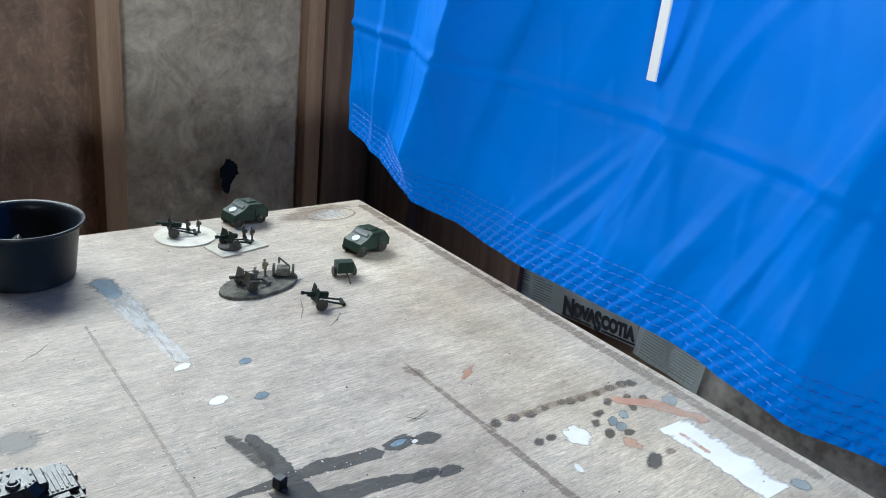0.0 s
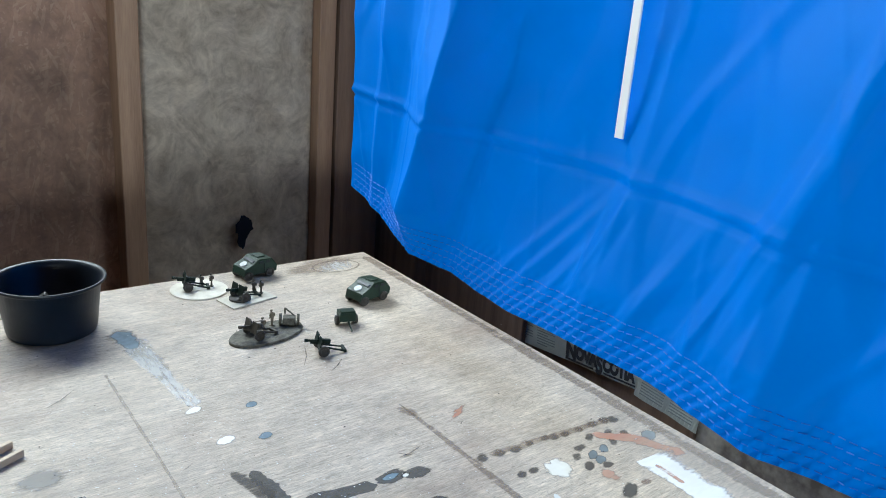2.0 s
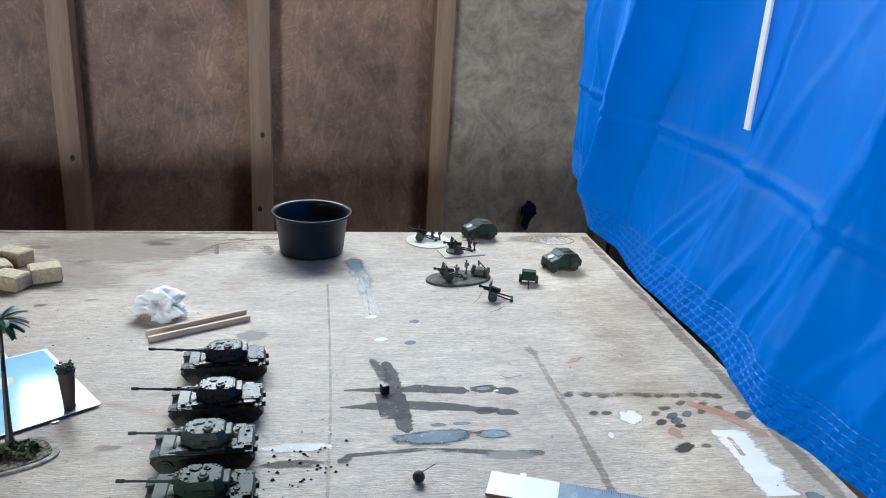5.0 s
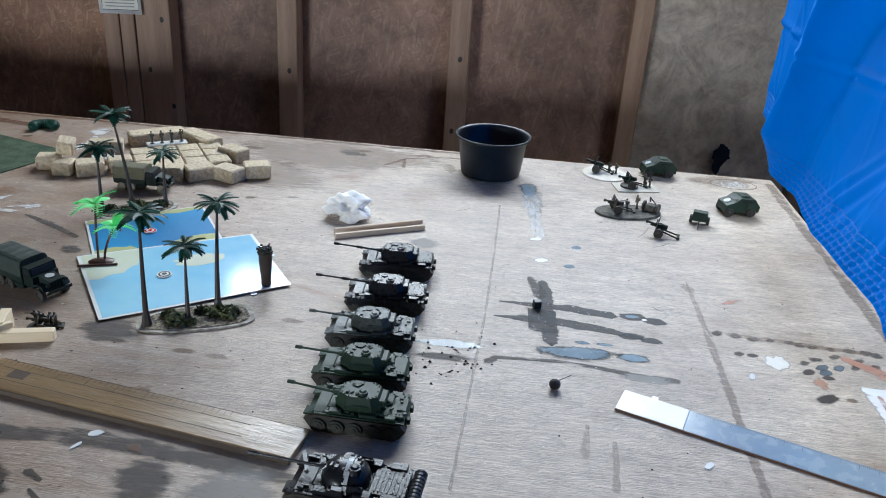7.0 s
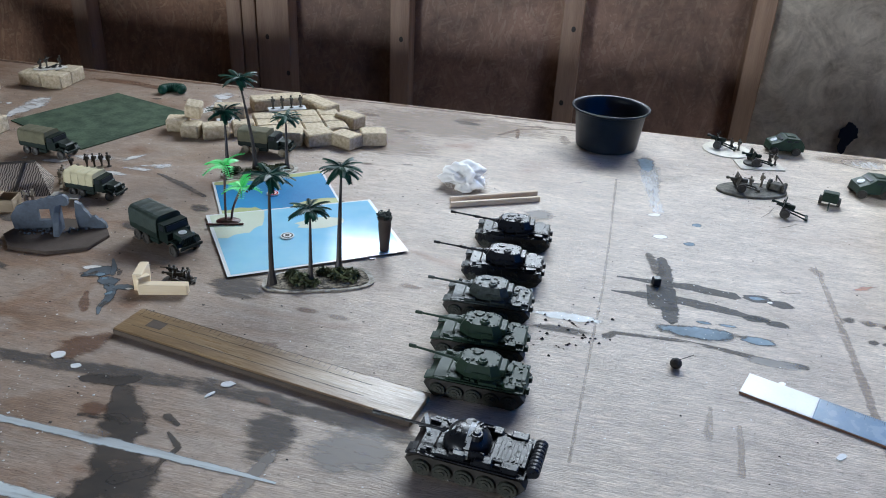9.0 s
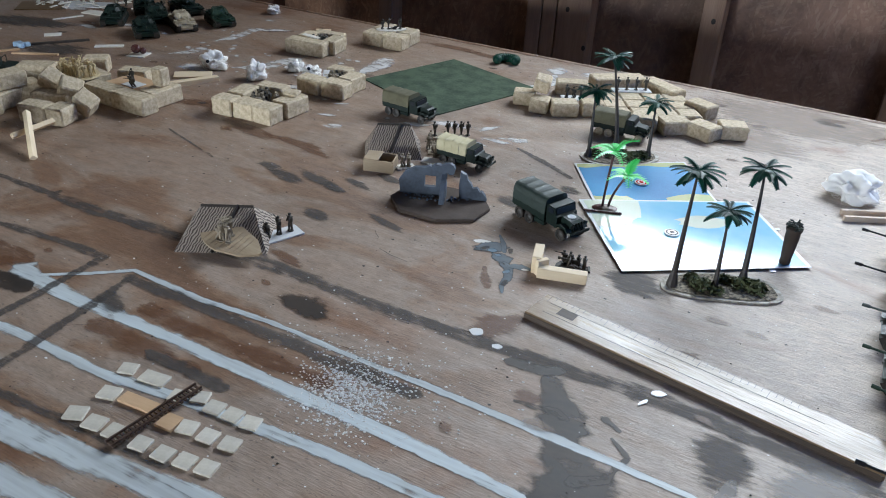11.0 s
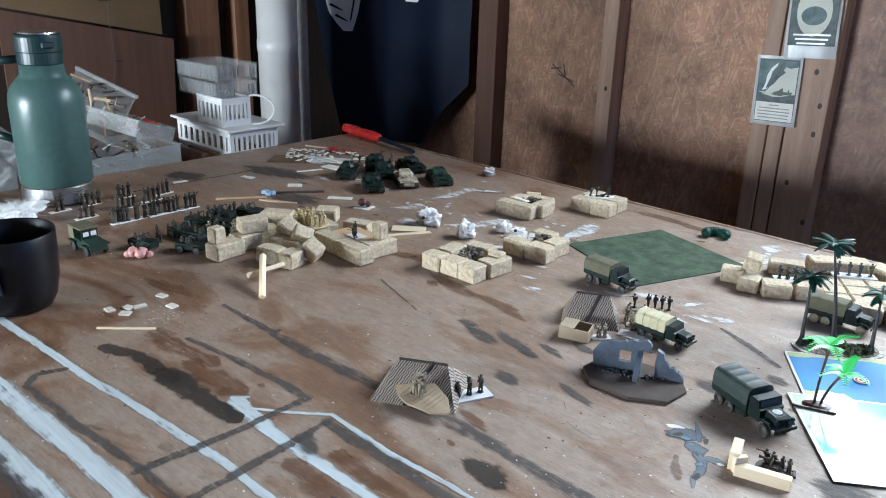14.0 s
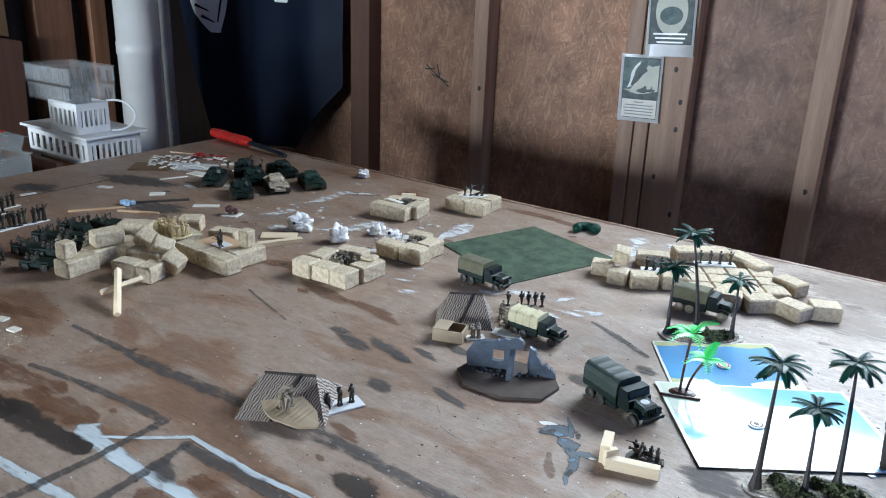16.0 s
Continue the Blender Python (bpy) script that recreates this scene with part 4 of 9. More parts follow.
streak([(-0.945, -0.91, .012), (-0.905, -0.904, .016), (-0.89, -0.895, .012)], 0.012, "bpaint", 0.4)
streak([(-0.915, -0.955, .004), (-0.88, -0.95, .012), (-0.865, -0.955, .012)], 0.012, "bpaint", 0.5)
streak([(-0.845, -0.935, .01), (-0.825, -0.945, .004)], 0.01, "bpaint", 0.5)
streak([(-0.83, -0.955, .004), (-0.812, -0.97, .008), (-0.82, -1.0, .010), (-0.845, -1.02, .014)], 0.01, "bpaint", 0.5)
blot(-0.905, -0.945, 0.012, 0.008, 0, "brpaint", 0.4)
blot(-0.975, -0.865, 0.03, 0.02, 40, "brpaint", 0.5)
blot(-0.88, -0.716, 0.03, 0.026, -30, "gpaint", 0.5)
blot(-0.79, -0.742, 0.012, 0.005, 0, "brpaint", 0.4)
blot(-0.70, -0.66, 0.013, 0.005, 0, "brpaint", 0.4)
blot(-0.755, -0.745, 0.012, 0.005, 0, "tanpaint", 0.4)
# slate drips beside the wooden corner piece
blot(-1.042, -0.734, 0.017, 0.011, 35, "sbpaint", 0.5)
blot(-1.022, -0.750, 0.012, 0.009, -20, "sbpaint", 0.5)
streak([(-1.046, -0.702, .002), (-1.034, -0.717, .007), (-1.024, -0.737, .006)], 0.006, "sbpaint", 0.4)
streak([(-1.020, -0.754, .010), (-1.008, -0.764, .013), (-1.000, -0.780, .010), (-0.998, -0.800, .005), (-0.992, -0.812, .002)], 0.010, "sbpaint", 0.5)
streak([(-1.010, -0.760, .008), (-0.996, -0.756, .014), (-0.984, -0.754, .008)], 0.010, "sbpaint", 0.4)
blot(-1.038, -0.738, 0.006, 0.004, 30, "lbpaint", 0.4)
for x, y, a, b, rz, mk in ((-1.047, -0.738, .006, .003, 50, "gpaint"), (-1.028, -0.745, .004, .0025, 10, "lbpaint"), (-1.006, -0.772, .005, .003, 70, "lbpaint"), (-0.998, -0.792, .003, .006, 0, "gpaint"), (-0.990, -0.757, .004, .002, 20, "chipwhite"), (-1.020, -0.730, .003, .007, 20, "gpaint")):
    blot(x, y, a, b, rz, mk, 0.5)
blot(-1.058, -0.727, 0.009, 0.004, 20, "chipwhite", 0.6)
streak([(-1.030, -0.774, .004), (-1.016, -0.800, .012), (-1.008, -0.812, .006)], 0.01, "brpaint", 0.5)
# seam and wear across the far end
streak([(-2.272, -0.74), (-2.265, -0.444)], 0.006, "gpaint", 0.4)
# the painted plan towards the front
streak([(-1.86, -1.15), (-1.793, -1.146), (-1.63, -1.133), (-1.581, -1.13), (-1.49, -1.12), (-1.327, -1.106), (-1.226, -1.108), (-1.15, -1.097), (-1.073, -1.089), (-1.012, -1.085), (-0.88, -1.082)], 0.013, "wpaint", 0.12)
streak([(-1.44, -1.03, .03), (-1.40, -1.04, .024), (-1.324, -1.043, .018), (-1.234, -1.041, .016), (-1.144, -1.041, .015), (-1.054, -1.042, .016), (-0.96, -1.044, .016), (-0.86, -1.05, .012)], 0.016, "wpaint", 0.18)
streak([(-1.40, -1.035, .006), (-1.36, -1.005, .006), (-1.328, -0.977, .007), (-1.234, -0.981, .009), (-1.154, -0.975, .008), (-1.065, -0.977, .007), (-0.974, -0.977, .009), (-0.892, -0.979, .011), (-0.814, -0.981, .010), (-0.72, -0.986, .003)], 0.008, "wpaint", 0.15)
streak([(-1.33, -0.990), (-1.15, -0.990), (-0.98, -0.992)], 0.018, "gpaint", 0.3)
streak([(-1.92, -1.235), (-1.75, -1.219), (-1.57, -1.207), (-1.447, -1.199), (-1.321, -1.194), (-1.216, -1.188), (-1.122, -1.176), (-1.02, -1.165)], 0.026, "wpaint", 0.10)
streak([(-1.90, -1.285), (-1.60, -1.260), (-1.42, -1.247), (-1.36, -1.245), (-1.26, -1.232), (-1.182, -1.224), (-1.05, -1.215)], 0.026, "wpaint", 0.10)
streak([(-1.62, -1.136), (-1.629, -1.17), (-1.612, -1.188), (-1.505, -1.181), (-1.397, -1.170), (-1.25, -1.165), (-1.1, -1.155)], 0.011, "gpaint", 0.6)
streak([(-1.70, -1.276), (-1.45, -1.268), (-1.25, -1.262), (-1.1, -1.255)], 0.034, "gpaint", 0.5)
streak([(-1.60, -0.997, .008), (-1.479, -0.98, .013), (-1.374, -0.975, .014), (-1.371, -1.054, .012), (-1.376, -1.182, .014)], 0.012, "gpaint", 0.6)
streak([(-1.32, -0.986), (-1.308, -1.109), (-1.304, -1.179)], 0.013, "gpaint", 0.6)
streak([(-1.655, -1.088, .018), (-1.60, -1.066, .024), (-1.567, -1.061, .022), (-1.52, -1.063, .034), (-1.474, -1.061, .03), (-1.42, -1.058, .026), (-1.38, -1.056, .02)], 0.03, "bpaint", 0.6)
streak([(-1.55, -1.03), (-1.42, -1.02)], 0.03, "brpaint", 0.7)
streak([(-1.66, -1.02), (-1.50, -1.005)], 0.03, "brpaint", 0.8)
streak([(-1.30, -1.06), (-1.15, -1.065)], 0.025, "brpaint", 0.8)
streak([(-1.28, -1.02), (-1.05, -1.02)], 0.022, "brpaint", 0.8)
streak([(-1.50, -1.286), (-1.42, -1.283), (-1.25, -1.282)], 0.030, "brpaint", 0.6)
streak([(-1.22, -1.065), (-1.12, -1.07)], 0.018, "gpaint", 0.9)
for x, y, a, b, mk in ((-1.143, -0.937, .028, .016, "bpaint"), (-1.451, -1.035, .010, .007, "brpaint"), (-1.203, -0.923, .006, .004, "brpaint"), (-1.215, -0.875, .024, .008, "brpaint"), (-1.247, -0.776, .020, .011, "gpaint"), (-1.347, -0.713, .028, .012, "gpaint"), (-1.30, -0.70, .034, .010, "gpaint"), (-1.275, -0.706, .016, .008, "gpaint"), (-1.38, -0.70, .018, .010, "gpaint"), (-1.255, -0.68, .02, .006, "gpaint"), (-1.17, -0.75, .03, .006, "gpaint"), (-1.23, -0.645, .02, .008, "gpaint"), (-1.05, -0.585, .02, .012, "gpaint"), (-1.06, -0.62, .03, .012, "gpaint"), (-1.02, -0.545, .014, .009, "gpaint"), (-1.30, -1.03, .02, .01, "gpaint")):
    blot(x, y, a, b, -15, mk, 0.45)
streak([(-1.135, -0.455, .004), (-1.09, -0.475, .013), (-1.03, -0.51, .008)], 0.01, "gpaint", 0.4)
streak([(-1.46, -0.72), (-1.52, -0.70), (-1.58, -0.68)], 0.004, "gpaint", 0.4)
for x, y, a, b, r, mk in ((-1.60, -0.57, .06, .016, 20, "brpaint"), (-1.50, -0.615, .07, .014, -12, "brpaint"), (-1.39, -0.62, .05, .012, -10, "brpaint"), (-1.45, -0.06, .05, .014, 0, "brpaint"), (-1.36, -0.07, .05, .012, -5, "brpaint"), (-1.70, -0.13, .03, .02, 0, "brpaint"), (-1.80, -0.18, .04, .012, 30, "brpaint"), (-2.02, -0.52, .06, .03, 15, "gpaint"), (-2.21, -0.42, .09, .035, 20, "gpaint"), (-2.32, -0.60, .05, .03, 20, "gpaint"), (-1.76, -0.93, .05, .012, 10, "brpaint")):
    blot(x, y, a, b, r, mk, 0.5)
for x, y, a, b, r in ((-1.56, -0.435, .05, .010, 20), (-1.50, -0.36, .03, .012, 50), (-1.43, -0.27, .012, .05, -10), (-1.405, -0.20, .02, .03, 0), (-1.17, -0.45, .022, .007, 0), (-1.14, -0.43, .012, .008, 30), (-1.20, -0.41, .02, .006, 60), (-1.25, -0.43, .03, .012, 10), (-1.30, -0.46, .02, .008, 10), (-1.19, -0.475, .02, .006, 0), (-1.43, -0.505, .016, .005, 20), (-1.22, -0.08, .02, .022, 30), (-1.16, -0.06, .02, .014, 10), (-1.215, -0.17, .012, .03, -20), (-1.18, -0.26, .004, .03, -10), (-1.75, -0.45, .03, .016, 0), (-1.80, -0.18, .04, .008, 30), (-2.10, -0.38, .02, .010, 0), (-2.25, -0.30, .05, .02, 10), (-2.05, -0.33, .03, .008, 20)):
    blot(x, y, a, b, r, "smear", 0.6)
# brushed white trails round the walled pits
for pts in (((-1.845, -0.42, .010), (-1.82, -0.385, .026), (-1.815, -0.345, .022)), ((-1.835, -0.31, .010), (-1.825, -0.26, .022), (-1.825, -0.178, .032)), ((-1.70, -0.415, .010), (-1.668, -0.385, .034), (-1.64, -0.325, .040), (-1.635, -0.295, .016)), ((-1.50, -0.335, .012), (-1.505, -0.27, .040), (-1.507, -0.19, .028)), ((-1.412, -0.545, .010), (-1.395, -0.535, .013), (-1.383, -0.53, .010)), ((-1.45, -0.458, .005), (-1.43, -0.445, .010)), ((-1.175, -0.44, .012), (-1.15, -0.43, .018), (-1.13, -0.425, .010)), ((-1.215, -0.10, .012), (-1.20, -0.15, .024), (-1.22, -0.20, .010))):
    streak(pts, 0.01, "smear", 0.9)
for i in range(70):
    x, y, r = random.gauss(-1.66, 0.14), random.gauss(-0.34, 0.10), random.uniform(0.002, 0.006)
    blot(x, y, r * random.uniform(1, 2.2), r, random.uniform(0, 180), "smear", 0.6)


random.seed(77)
for i in range(46):
    x, y, a, d = random.uniform(-2.2, -0.1), random.uniform(-1.2, -0.08), random.gauss(0.0, 0.6), random.uniform(0.012, 0.05)
    streak([(x, y, .0008), (x + 0.5 * d * math.cos(a), y + 0.5 * d * math.sin(a), .0018), (x + d * math.cos(a + 0.1), y + d * math.sin(a + 0.1), .0008)], 0.0015, random.choice(("gpaint", "tanpaint", "brpaint")), 0.5, "scratch")
for i in range(60):
    x, y, r = random.uniform(-2.3, -0.75), random.uniform(-1.25, -0.06), random.uniform(0.002, 0.007)
    blot(x, y, r * random.uniform(1, 2.4), r, random.uniform(-25, 25), random.choice(("brpaint", "brpaint", "gpaint", "tanpaint")), 0.5)


# ---- blue cloth ----
def grid_z(bottom, y, ztop, nz, j):
    zb = bottom(y)
    return zb + (ztop - zb) * (j / nz) ** 1.25


# folds: place at the hem, lean, width towards the corner, width towards the front, depth, height at which they die out
FOLDS = ((-0.250, -0.25, 0.110, 0.060, 0.044, 1.1), (-0.766, -0.03, 0.040, 0.150, 0.030, 0.24), (-0.690, -0.37, 0.022, 0.020, 0.013, 0.75),
         (-0.714, -0.34, 0.016, 0.018, 0.009, 0.65), (-0.575, -0.04, 0.030, 0.060, 0.012, 0.9), (-0.410, -0.85, 0.014, 0.020, 0.010, 0.16), (-0.448, -0.75, 0.014, 0.022, 0.010, 0.18),
         (-0.500, -0.55, 0.018, 0.022, 0.010, 0.17), (-0.535, -0.32, 0.014, 0.018, 0.009, 0.20), (-0.615, -0.45, 0.018, 0.020, 0.010, 0.18),
         (-0.360, -0.10, 0.030, 0.050, 0.010, 0.5), (-0.120, -0.05, 0.020, 0.060, 0.010, 1.2), (-0.880, -0.20, 0.050, 0.050, 0.014, 0.6))


def blue_cloth():
    bm = bmesh.new()
    ny, nz = 400, 250
    y0, y1, ztop = -0.045, -1.18, 2.34

    def bottom(y):
        if y > -0.265:
            return 0.893 + (y + 0.265) * 0.170
        return 0.893 + 0.004 * math.sin((y + 0.265) * 12) + 0.06 * max(0, -0.82 - y)

    def ridge(d, w):
        """A sharp crease of that half width."""
        return max(0.0, 1.0 - abs(d) / w)

    knots = ((0.10, -0.055), (-0.045, -0.060), (-0.14, -0.070), (-0.264, -0.096), (-0.34, -0.083), (-0.57, -0.102), (-0.70, -0.112), (-0.795, -0.125), (-0.85, -0.108), (-0.90, -0.102), (-1.0, -0.104), (-1.2, -0.104))

    def hang(y):
        for (a, xa), (c, xc) in zip(knots, knots[1:]):
            if y >= c:
                u = (a - y) / (a - c)
                return xa + (xc - xa) * u
        return knots[-1][1]

    def lie(y, z):
        """How far out the cloth hangs at one place."""
        h = z - 0.895
        slope = 0.40 * math.exp(-((y + 0.55) / (0.22 if y > -0.55 else 0.60)) ** 2)
        x = hang(y + 0.20 * min(h, 0.30) * math.exp(-((y + 0.27) / 0.2) ** 2)) + 0.235 * slope * math.tanh(h / 0.20)
        for yc, lean, wide_n, wide_s, deep, high in FOLDS:
            d = y - yc - lean * h
            x -= deep * max(0.0, 1 - abs(d) / (wide_n if d > 0 else wide_s)) * max(0.0, 1 - h / high) * min(1.0, max(0.0, h) / 0.06)
        # puckers of the quilted hem
        if h < 0.06:
            x += 0.0034 * math.sin(y * 420) * math.sin((z - bottom(y)) * 390) * max(0.0, 1 - h / 0.055)
        # folding creases
        for zc in (1.080 + 0.030 * y, 1.31, 1.57):
            x -= (0.0075 if zc < 1.1 else 0.0095) * (0.8 * ridge(z - zc - 0.003, 0.008) - 0.7 * ridge(z - zc + 0.005, 0.006)) * (0.7 + 0.6 * noise.noise(Vector((y * 6, 4.0, 4))))
        for yc in (-1.02,):
            x -= 0.0022 * ridge(y - yc, 0.008)
        x += (0.014 - 0.011 * math.exp(-((y + 0.545) / 0.06) ** 2)) * noise.fractal(Vector((y * 3.5, z * 3.5, 2)), 0.9, 2, 3)
        # small slack wrinkles running down the slant
        x -= 0.0022 * ridge(noise.noise(Vector((y * 7 + z * 3, z * 2.2 - y, 8))), 0.10) + 0.0013 * ridge(noise.noise(Vector((y * 13 - z * 5, z * 4, 3))), 0.10)
        return x

    grid = []
    for j in range(nz + 1):
        row = []
        for i in range(ny + 1):
            y = y0 + (y1 - y0) * i / ny
            z = grid_z(bottom, y, ztop, nz, j)
            row.append(bm.verts.new((lie(y, z), y, z)))
        grid.append(row)
    for j in range(nz):
        for i in range(ny):
            bm.faces.new((grid[j][i], grid[j][i + 1], grid[j + 1][i + 1], grid[j + 1][i]))
    flag = thing("blue_cloth", Matrix(), "bright blue nylon cloth with fold creases, hung over a window", "cloth")
    part("sheet", bm, M["blue"], flag, smooth=True)
    # stitched hem: rows of short stitches
    bm = bmesh.new()
    for row in range(5):
        y = y0 - 0.01
        while y > y1 + 0.02:
            z = bottom(y) + 0.007 + row * 0.0085
            z2 = bottom(y - 0.006) + 0.007 + row * 0.0085 + 0.0006 * (row % 2)
            rod(bm, (lie(y, z) - 0.0006, y, z), (lie(y - 0.006, z2) - 0.0006, y - 0.006, z2), 0.0006, seg=4)
            y -= 0.009
    part("hem_stitching", bm, M["stitch"], flag, "lighter blue hem stitches")
    return flag


flag = blue_cloth()
bm = bmesh.new()
box(bm, (0, 0, 0.42), (0.003, 0.011, 0.84), bev=0.0005)
solid("white_strip", bm, M["tape"], pose(-0.033, -0.543, 1.100, 0, 0, 0), "narrow white plastic strip hanging over the blue cloth", "strip")

# newspaper pages on the wall below the cloth
PAGE = Matrix.Translation((0.504, 0.143, 0.477)) @ Matrix.Rotation(radians(-5.7), 4, "X") @ Matrix(((0, 0, -1, 0), (-1, 0, 0, 0), (0, 1, 0, 0), (0, 0, 0, 1)))
paper = thing("newspaper_page", PAGE, "newspaper page pinned low on the wall with a bold headline", "newspaper", "newspaper pages")


def page_sheet(parent, wide, high, curl):
    bm = bmesh.new()
    rows = [[bm.verts.new((wide * i / 16, high * j / 6, curl * math.sin(i * 0.55 + j * 0.3) * (1 - j / 8))) for i in range(17)] for j in range(7)]
    for p, q in zip(rows, rows[1:]):
        for i in range(16):
            bm.faces.new((p[i], p[i + 1], q[i + 1], q[i]))
    bmesh.ops.solidify(bm, geom=bm.faces[:], thickness=0.0004)
    return part("sheet", bm, M["newsprint"], parent, smooth=True)


page_sheet(paper, 0.372, 0.20, 0.0008)
for body, x, y, size, wide in (("N", 0.178, 0.010, 0.050, 0.80), ("OVA", 0.207, 0.014, 0.036, 0.78), ("S", 0.265, 0.002, 0.056, 0.66), ("COTIA", 0.2835, 0.013, 0.036, 0.74)):
    fc = bpy.data.curves.new("headline", "FONT")
    fc.body, fc.size, fc.extrude, fc.offset = body, size, 0.0002, 0.0027
    fo = new("headline", fc)
    fo.parent = paper
    fo.matrix_basis = Matrix.Translation((x, y, 0.0018)) @ Matrix.Diagonal((wide, 1, 1, 1))
    fc.materials.append(M["ink"])
for x0, x1, y in ((0.178, 0.258, 0.006), (0.286, 0.370, 0.006)):
    bm = bmesh.new()
    box(bm, ((x0 + x1) / 2, y, 0.0018), (x1 - x0, 0.0040, 0.0005))
    part("underline", bm, M["ink"], paper)
for k in range(9):
    for x, wide in ((0.022, 0.052), (0.088, 0.056)):
        bm = bmesh.new()
        w = wide * (1.0 if k % 4 else 0.6)
        box(bm, (x + w / 2, 0.016 + 0.0060 * k - (0.004 if x > 0.05 else 0), 0.0018), (w, 0.0024, 0.0004))
        part("print_line", bm, M["greyink"], paper)
paper = thing("newspaper_page", Matrix.Translation((-0.003, -0.367, 0.026)) @ PAGE @ Matrix.Rotation(radians(-9), 4, "Z"), "torn newspaper page of small print low on the wall", "newspaper", "newspaper pages")
page_sheet(paper, 0.150, 0.20, 0.0016)
for k in range(12):
    for x, wide in ((0.014, 0.056), (0.084, 0.054)):
        bm = bmesh.new()
        box(bm, (x + wide / 2, 0.012 + 0.0060 * k, 0.0024), (wide, 0.0024, 0.0004))
        part("print_line", bm, M["greyink"], paper)


# ---- vehicles ----
def tank(m, label, paint, deck="", dome=False, skirt=False, size=1.0, gun_lift=2.0, stripes=False, gun_len=0.05):
    t = thing("model_tank", m @ Matrix.Diagonal((size * 0.99, size * 1.0, size * 0.92, 1)), label, "model tank", "row of model tanks")
    L, W = 0.092, 0.044
    bm = bmesh.new()
    prism(bm, ((-0.046, 0.008), (-0.046, 0.021), (-0.043, 0.0235), (0.026, 0.0235), (0.034, 0.019), (0.046, 0.014), (0.043, 0.007)), -0.0125, 0.0125, UPRIGHT)
    box(bm, (-0.002, 0, 0.0205), (0.082, 0.042, 0.004), bev=0.0008)
    part("hull", bm, M[paint], t)
    # sloping nose plate fittings
    bm = bmesh.new()
    box(bm, (0.036, 0.006, 0.0195), (0.007, 0.008, 0.004), rot=(0, 25, 0), bev=0.0006)
    box(bm, (0.036, -0.008, 0.0195), (0.004, 0.004, 0.004), bev=0.0006)
    for k in (-1, 1):
        box(bm, (0.042, 0.0155 * k, 0.0195), (0.010, 0.012, 0.0015), rot=(0, 12, 0))
        ball(bm, (0.044, 0.012 * k, 0.0185), 0.0018)
    part("nose_fitting", bm, M[paint], t)
    # engine deck: louvres on the dark tanks, bolted plates on the rest
    bm = bmesh.new()
    if skirt or dome:
        box(bm, (-0.030, 0, 0.0245), (0.028, 0.030, 0.0035), bev=0.0008)
        for i in range(7):
            box(bm, (-0.040 + 0.0033 * i, 0, 0.0265), (0.0014, 0.024, 0.0012))
    else:
        for x, y, sx, sy in ((-0.038, 0.0, 0.013, 0.034), (-0.0235, 0.0095, 0.014, 0.0155), (-0.0235, -0.0095, 0.014, 0.0155)):
            box(bm, (x, y, 0.0240), (sx, sy, 0.0030), bev=0.0006)
            for i in range(4):
                for k in (-1, 1):
                    ball(bm, (x + sx * (i - 1.5) / 3.8, y + k * sy * 0.40, 0.0256), 0.0009)
        rod(bm, (-0.0235, -0.004, 0.0262), (-0.030, 0.0, 0.0262), 0.0012, seg=6)
        rod(bm, (-0.0235, 0.004, 0.0262), (-0.030, 0.0, 0.0262), 0.0012, seg=6)
    for i in range(4):
        for k in (-1, 1):
            ball(bm, (-0.041 + 0.007 * i, 0.0165 * k, 0.0235), 0.0011)
    part("engine_deck", bm, M[deck or paint], t)
    for k in (-1, 1):
        bm = bmesh.new()
        prism(bm, ((-0.047, 0.012), (-0.042, 0.018), (0.038, 0.019), (0.047, 0.013), (0.040, 0.002), (0.034, 0.0), (-0.034, 0.0), (-0.041, 0.003)), -0.0045, 0.0045, Matrix.Translation((0, 0.0172 * k, 0)) @ UPRIGHT)
        for i in range(22):
            box(bm, (-0.034 + 0.0032 * i, 0.0172 * k, 0.0004), (0.0018, 0.0098, 0.0014))
        tr = part("track", bm, M["grime"], t, "dark dusty track")
        wheel = None
        for i in range(5):
            if wheel is None:
                bm = bmesh.new()
                rod(bm, (0, -0.0018, 0), (0, 0.0018, 0), 0.0078, 0.0074, seg=18)
                rod(bm, (0, -0.0026, 0), (0, 0.0026, 0), 0.0056, 0.0050, seg=16)
                rod(bm, (0, -0.0034, 0), (0, 0.0034, 0), 0.0030, 0.0024, seg=10)
                for a in range(6):
                    ball(bm, (0.0048 * math.cos(a * 1.047), 0.0026 * k, 0.0048 * math.sin(a * 1.047)), 0.0007)
                wheel = mesh_of("road_wheel", bm, M["wheeldust"])
            shared("road_wheel", wheel, tr, Matrix.Translation((-0.0335 + 0.0168 * i, 0.0220 * k, 0.0082)))
        if skirt:
            bm = bmesh.new()
            box(bm, (0, 0.0238 * k, 0.0155), (0.086, 0.0012, 0.012), bev=0.0004)
            for i in range(5):
                box(bm, (-0.034 + 0.017 * i, 0.0246 * k, 0.0155), (0.0010, 0.0008, 0.012))
            part("side_skirt", bm, M[paint], t)
        bm = bmesh.new()
        box(bm, (-0.004, 0.0175 * k, 0.0215), (0.082, 0.0105, 0.0012))
        for i, (lx, ll) in enumerate(((0.018, 0.012), (-0.012, 0.016), (-0.032, 0.010))):
            box(bm, (lx, 0.0178 * k, 0.0235), (ll, 0.007, 0.0035), bev=0.0005)
        part("mudguard", bm, M[paint], t)
    bm = bmesh.new()
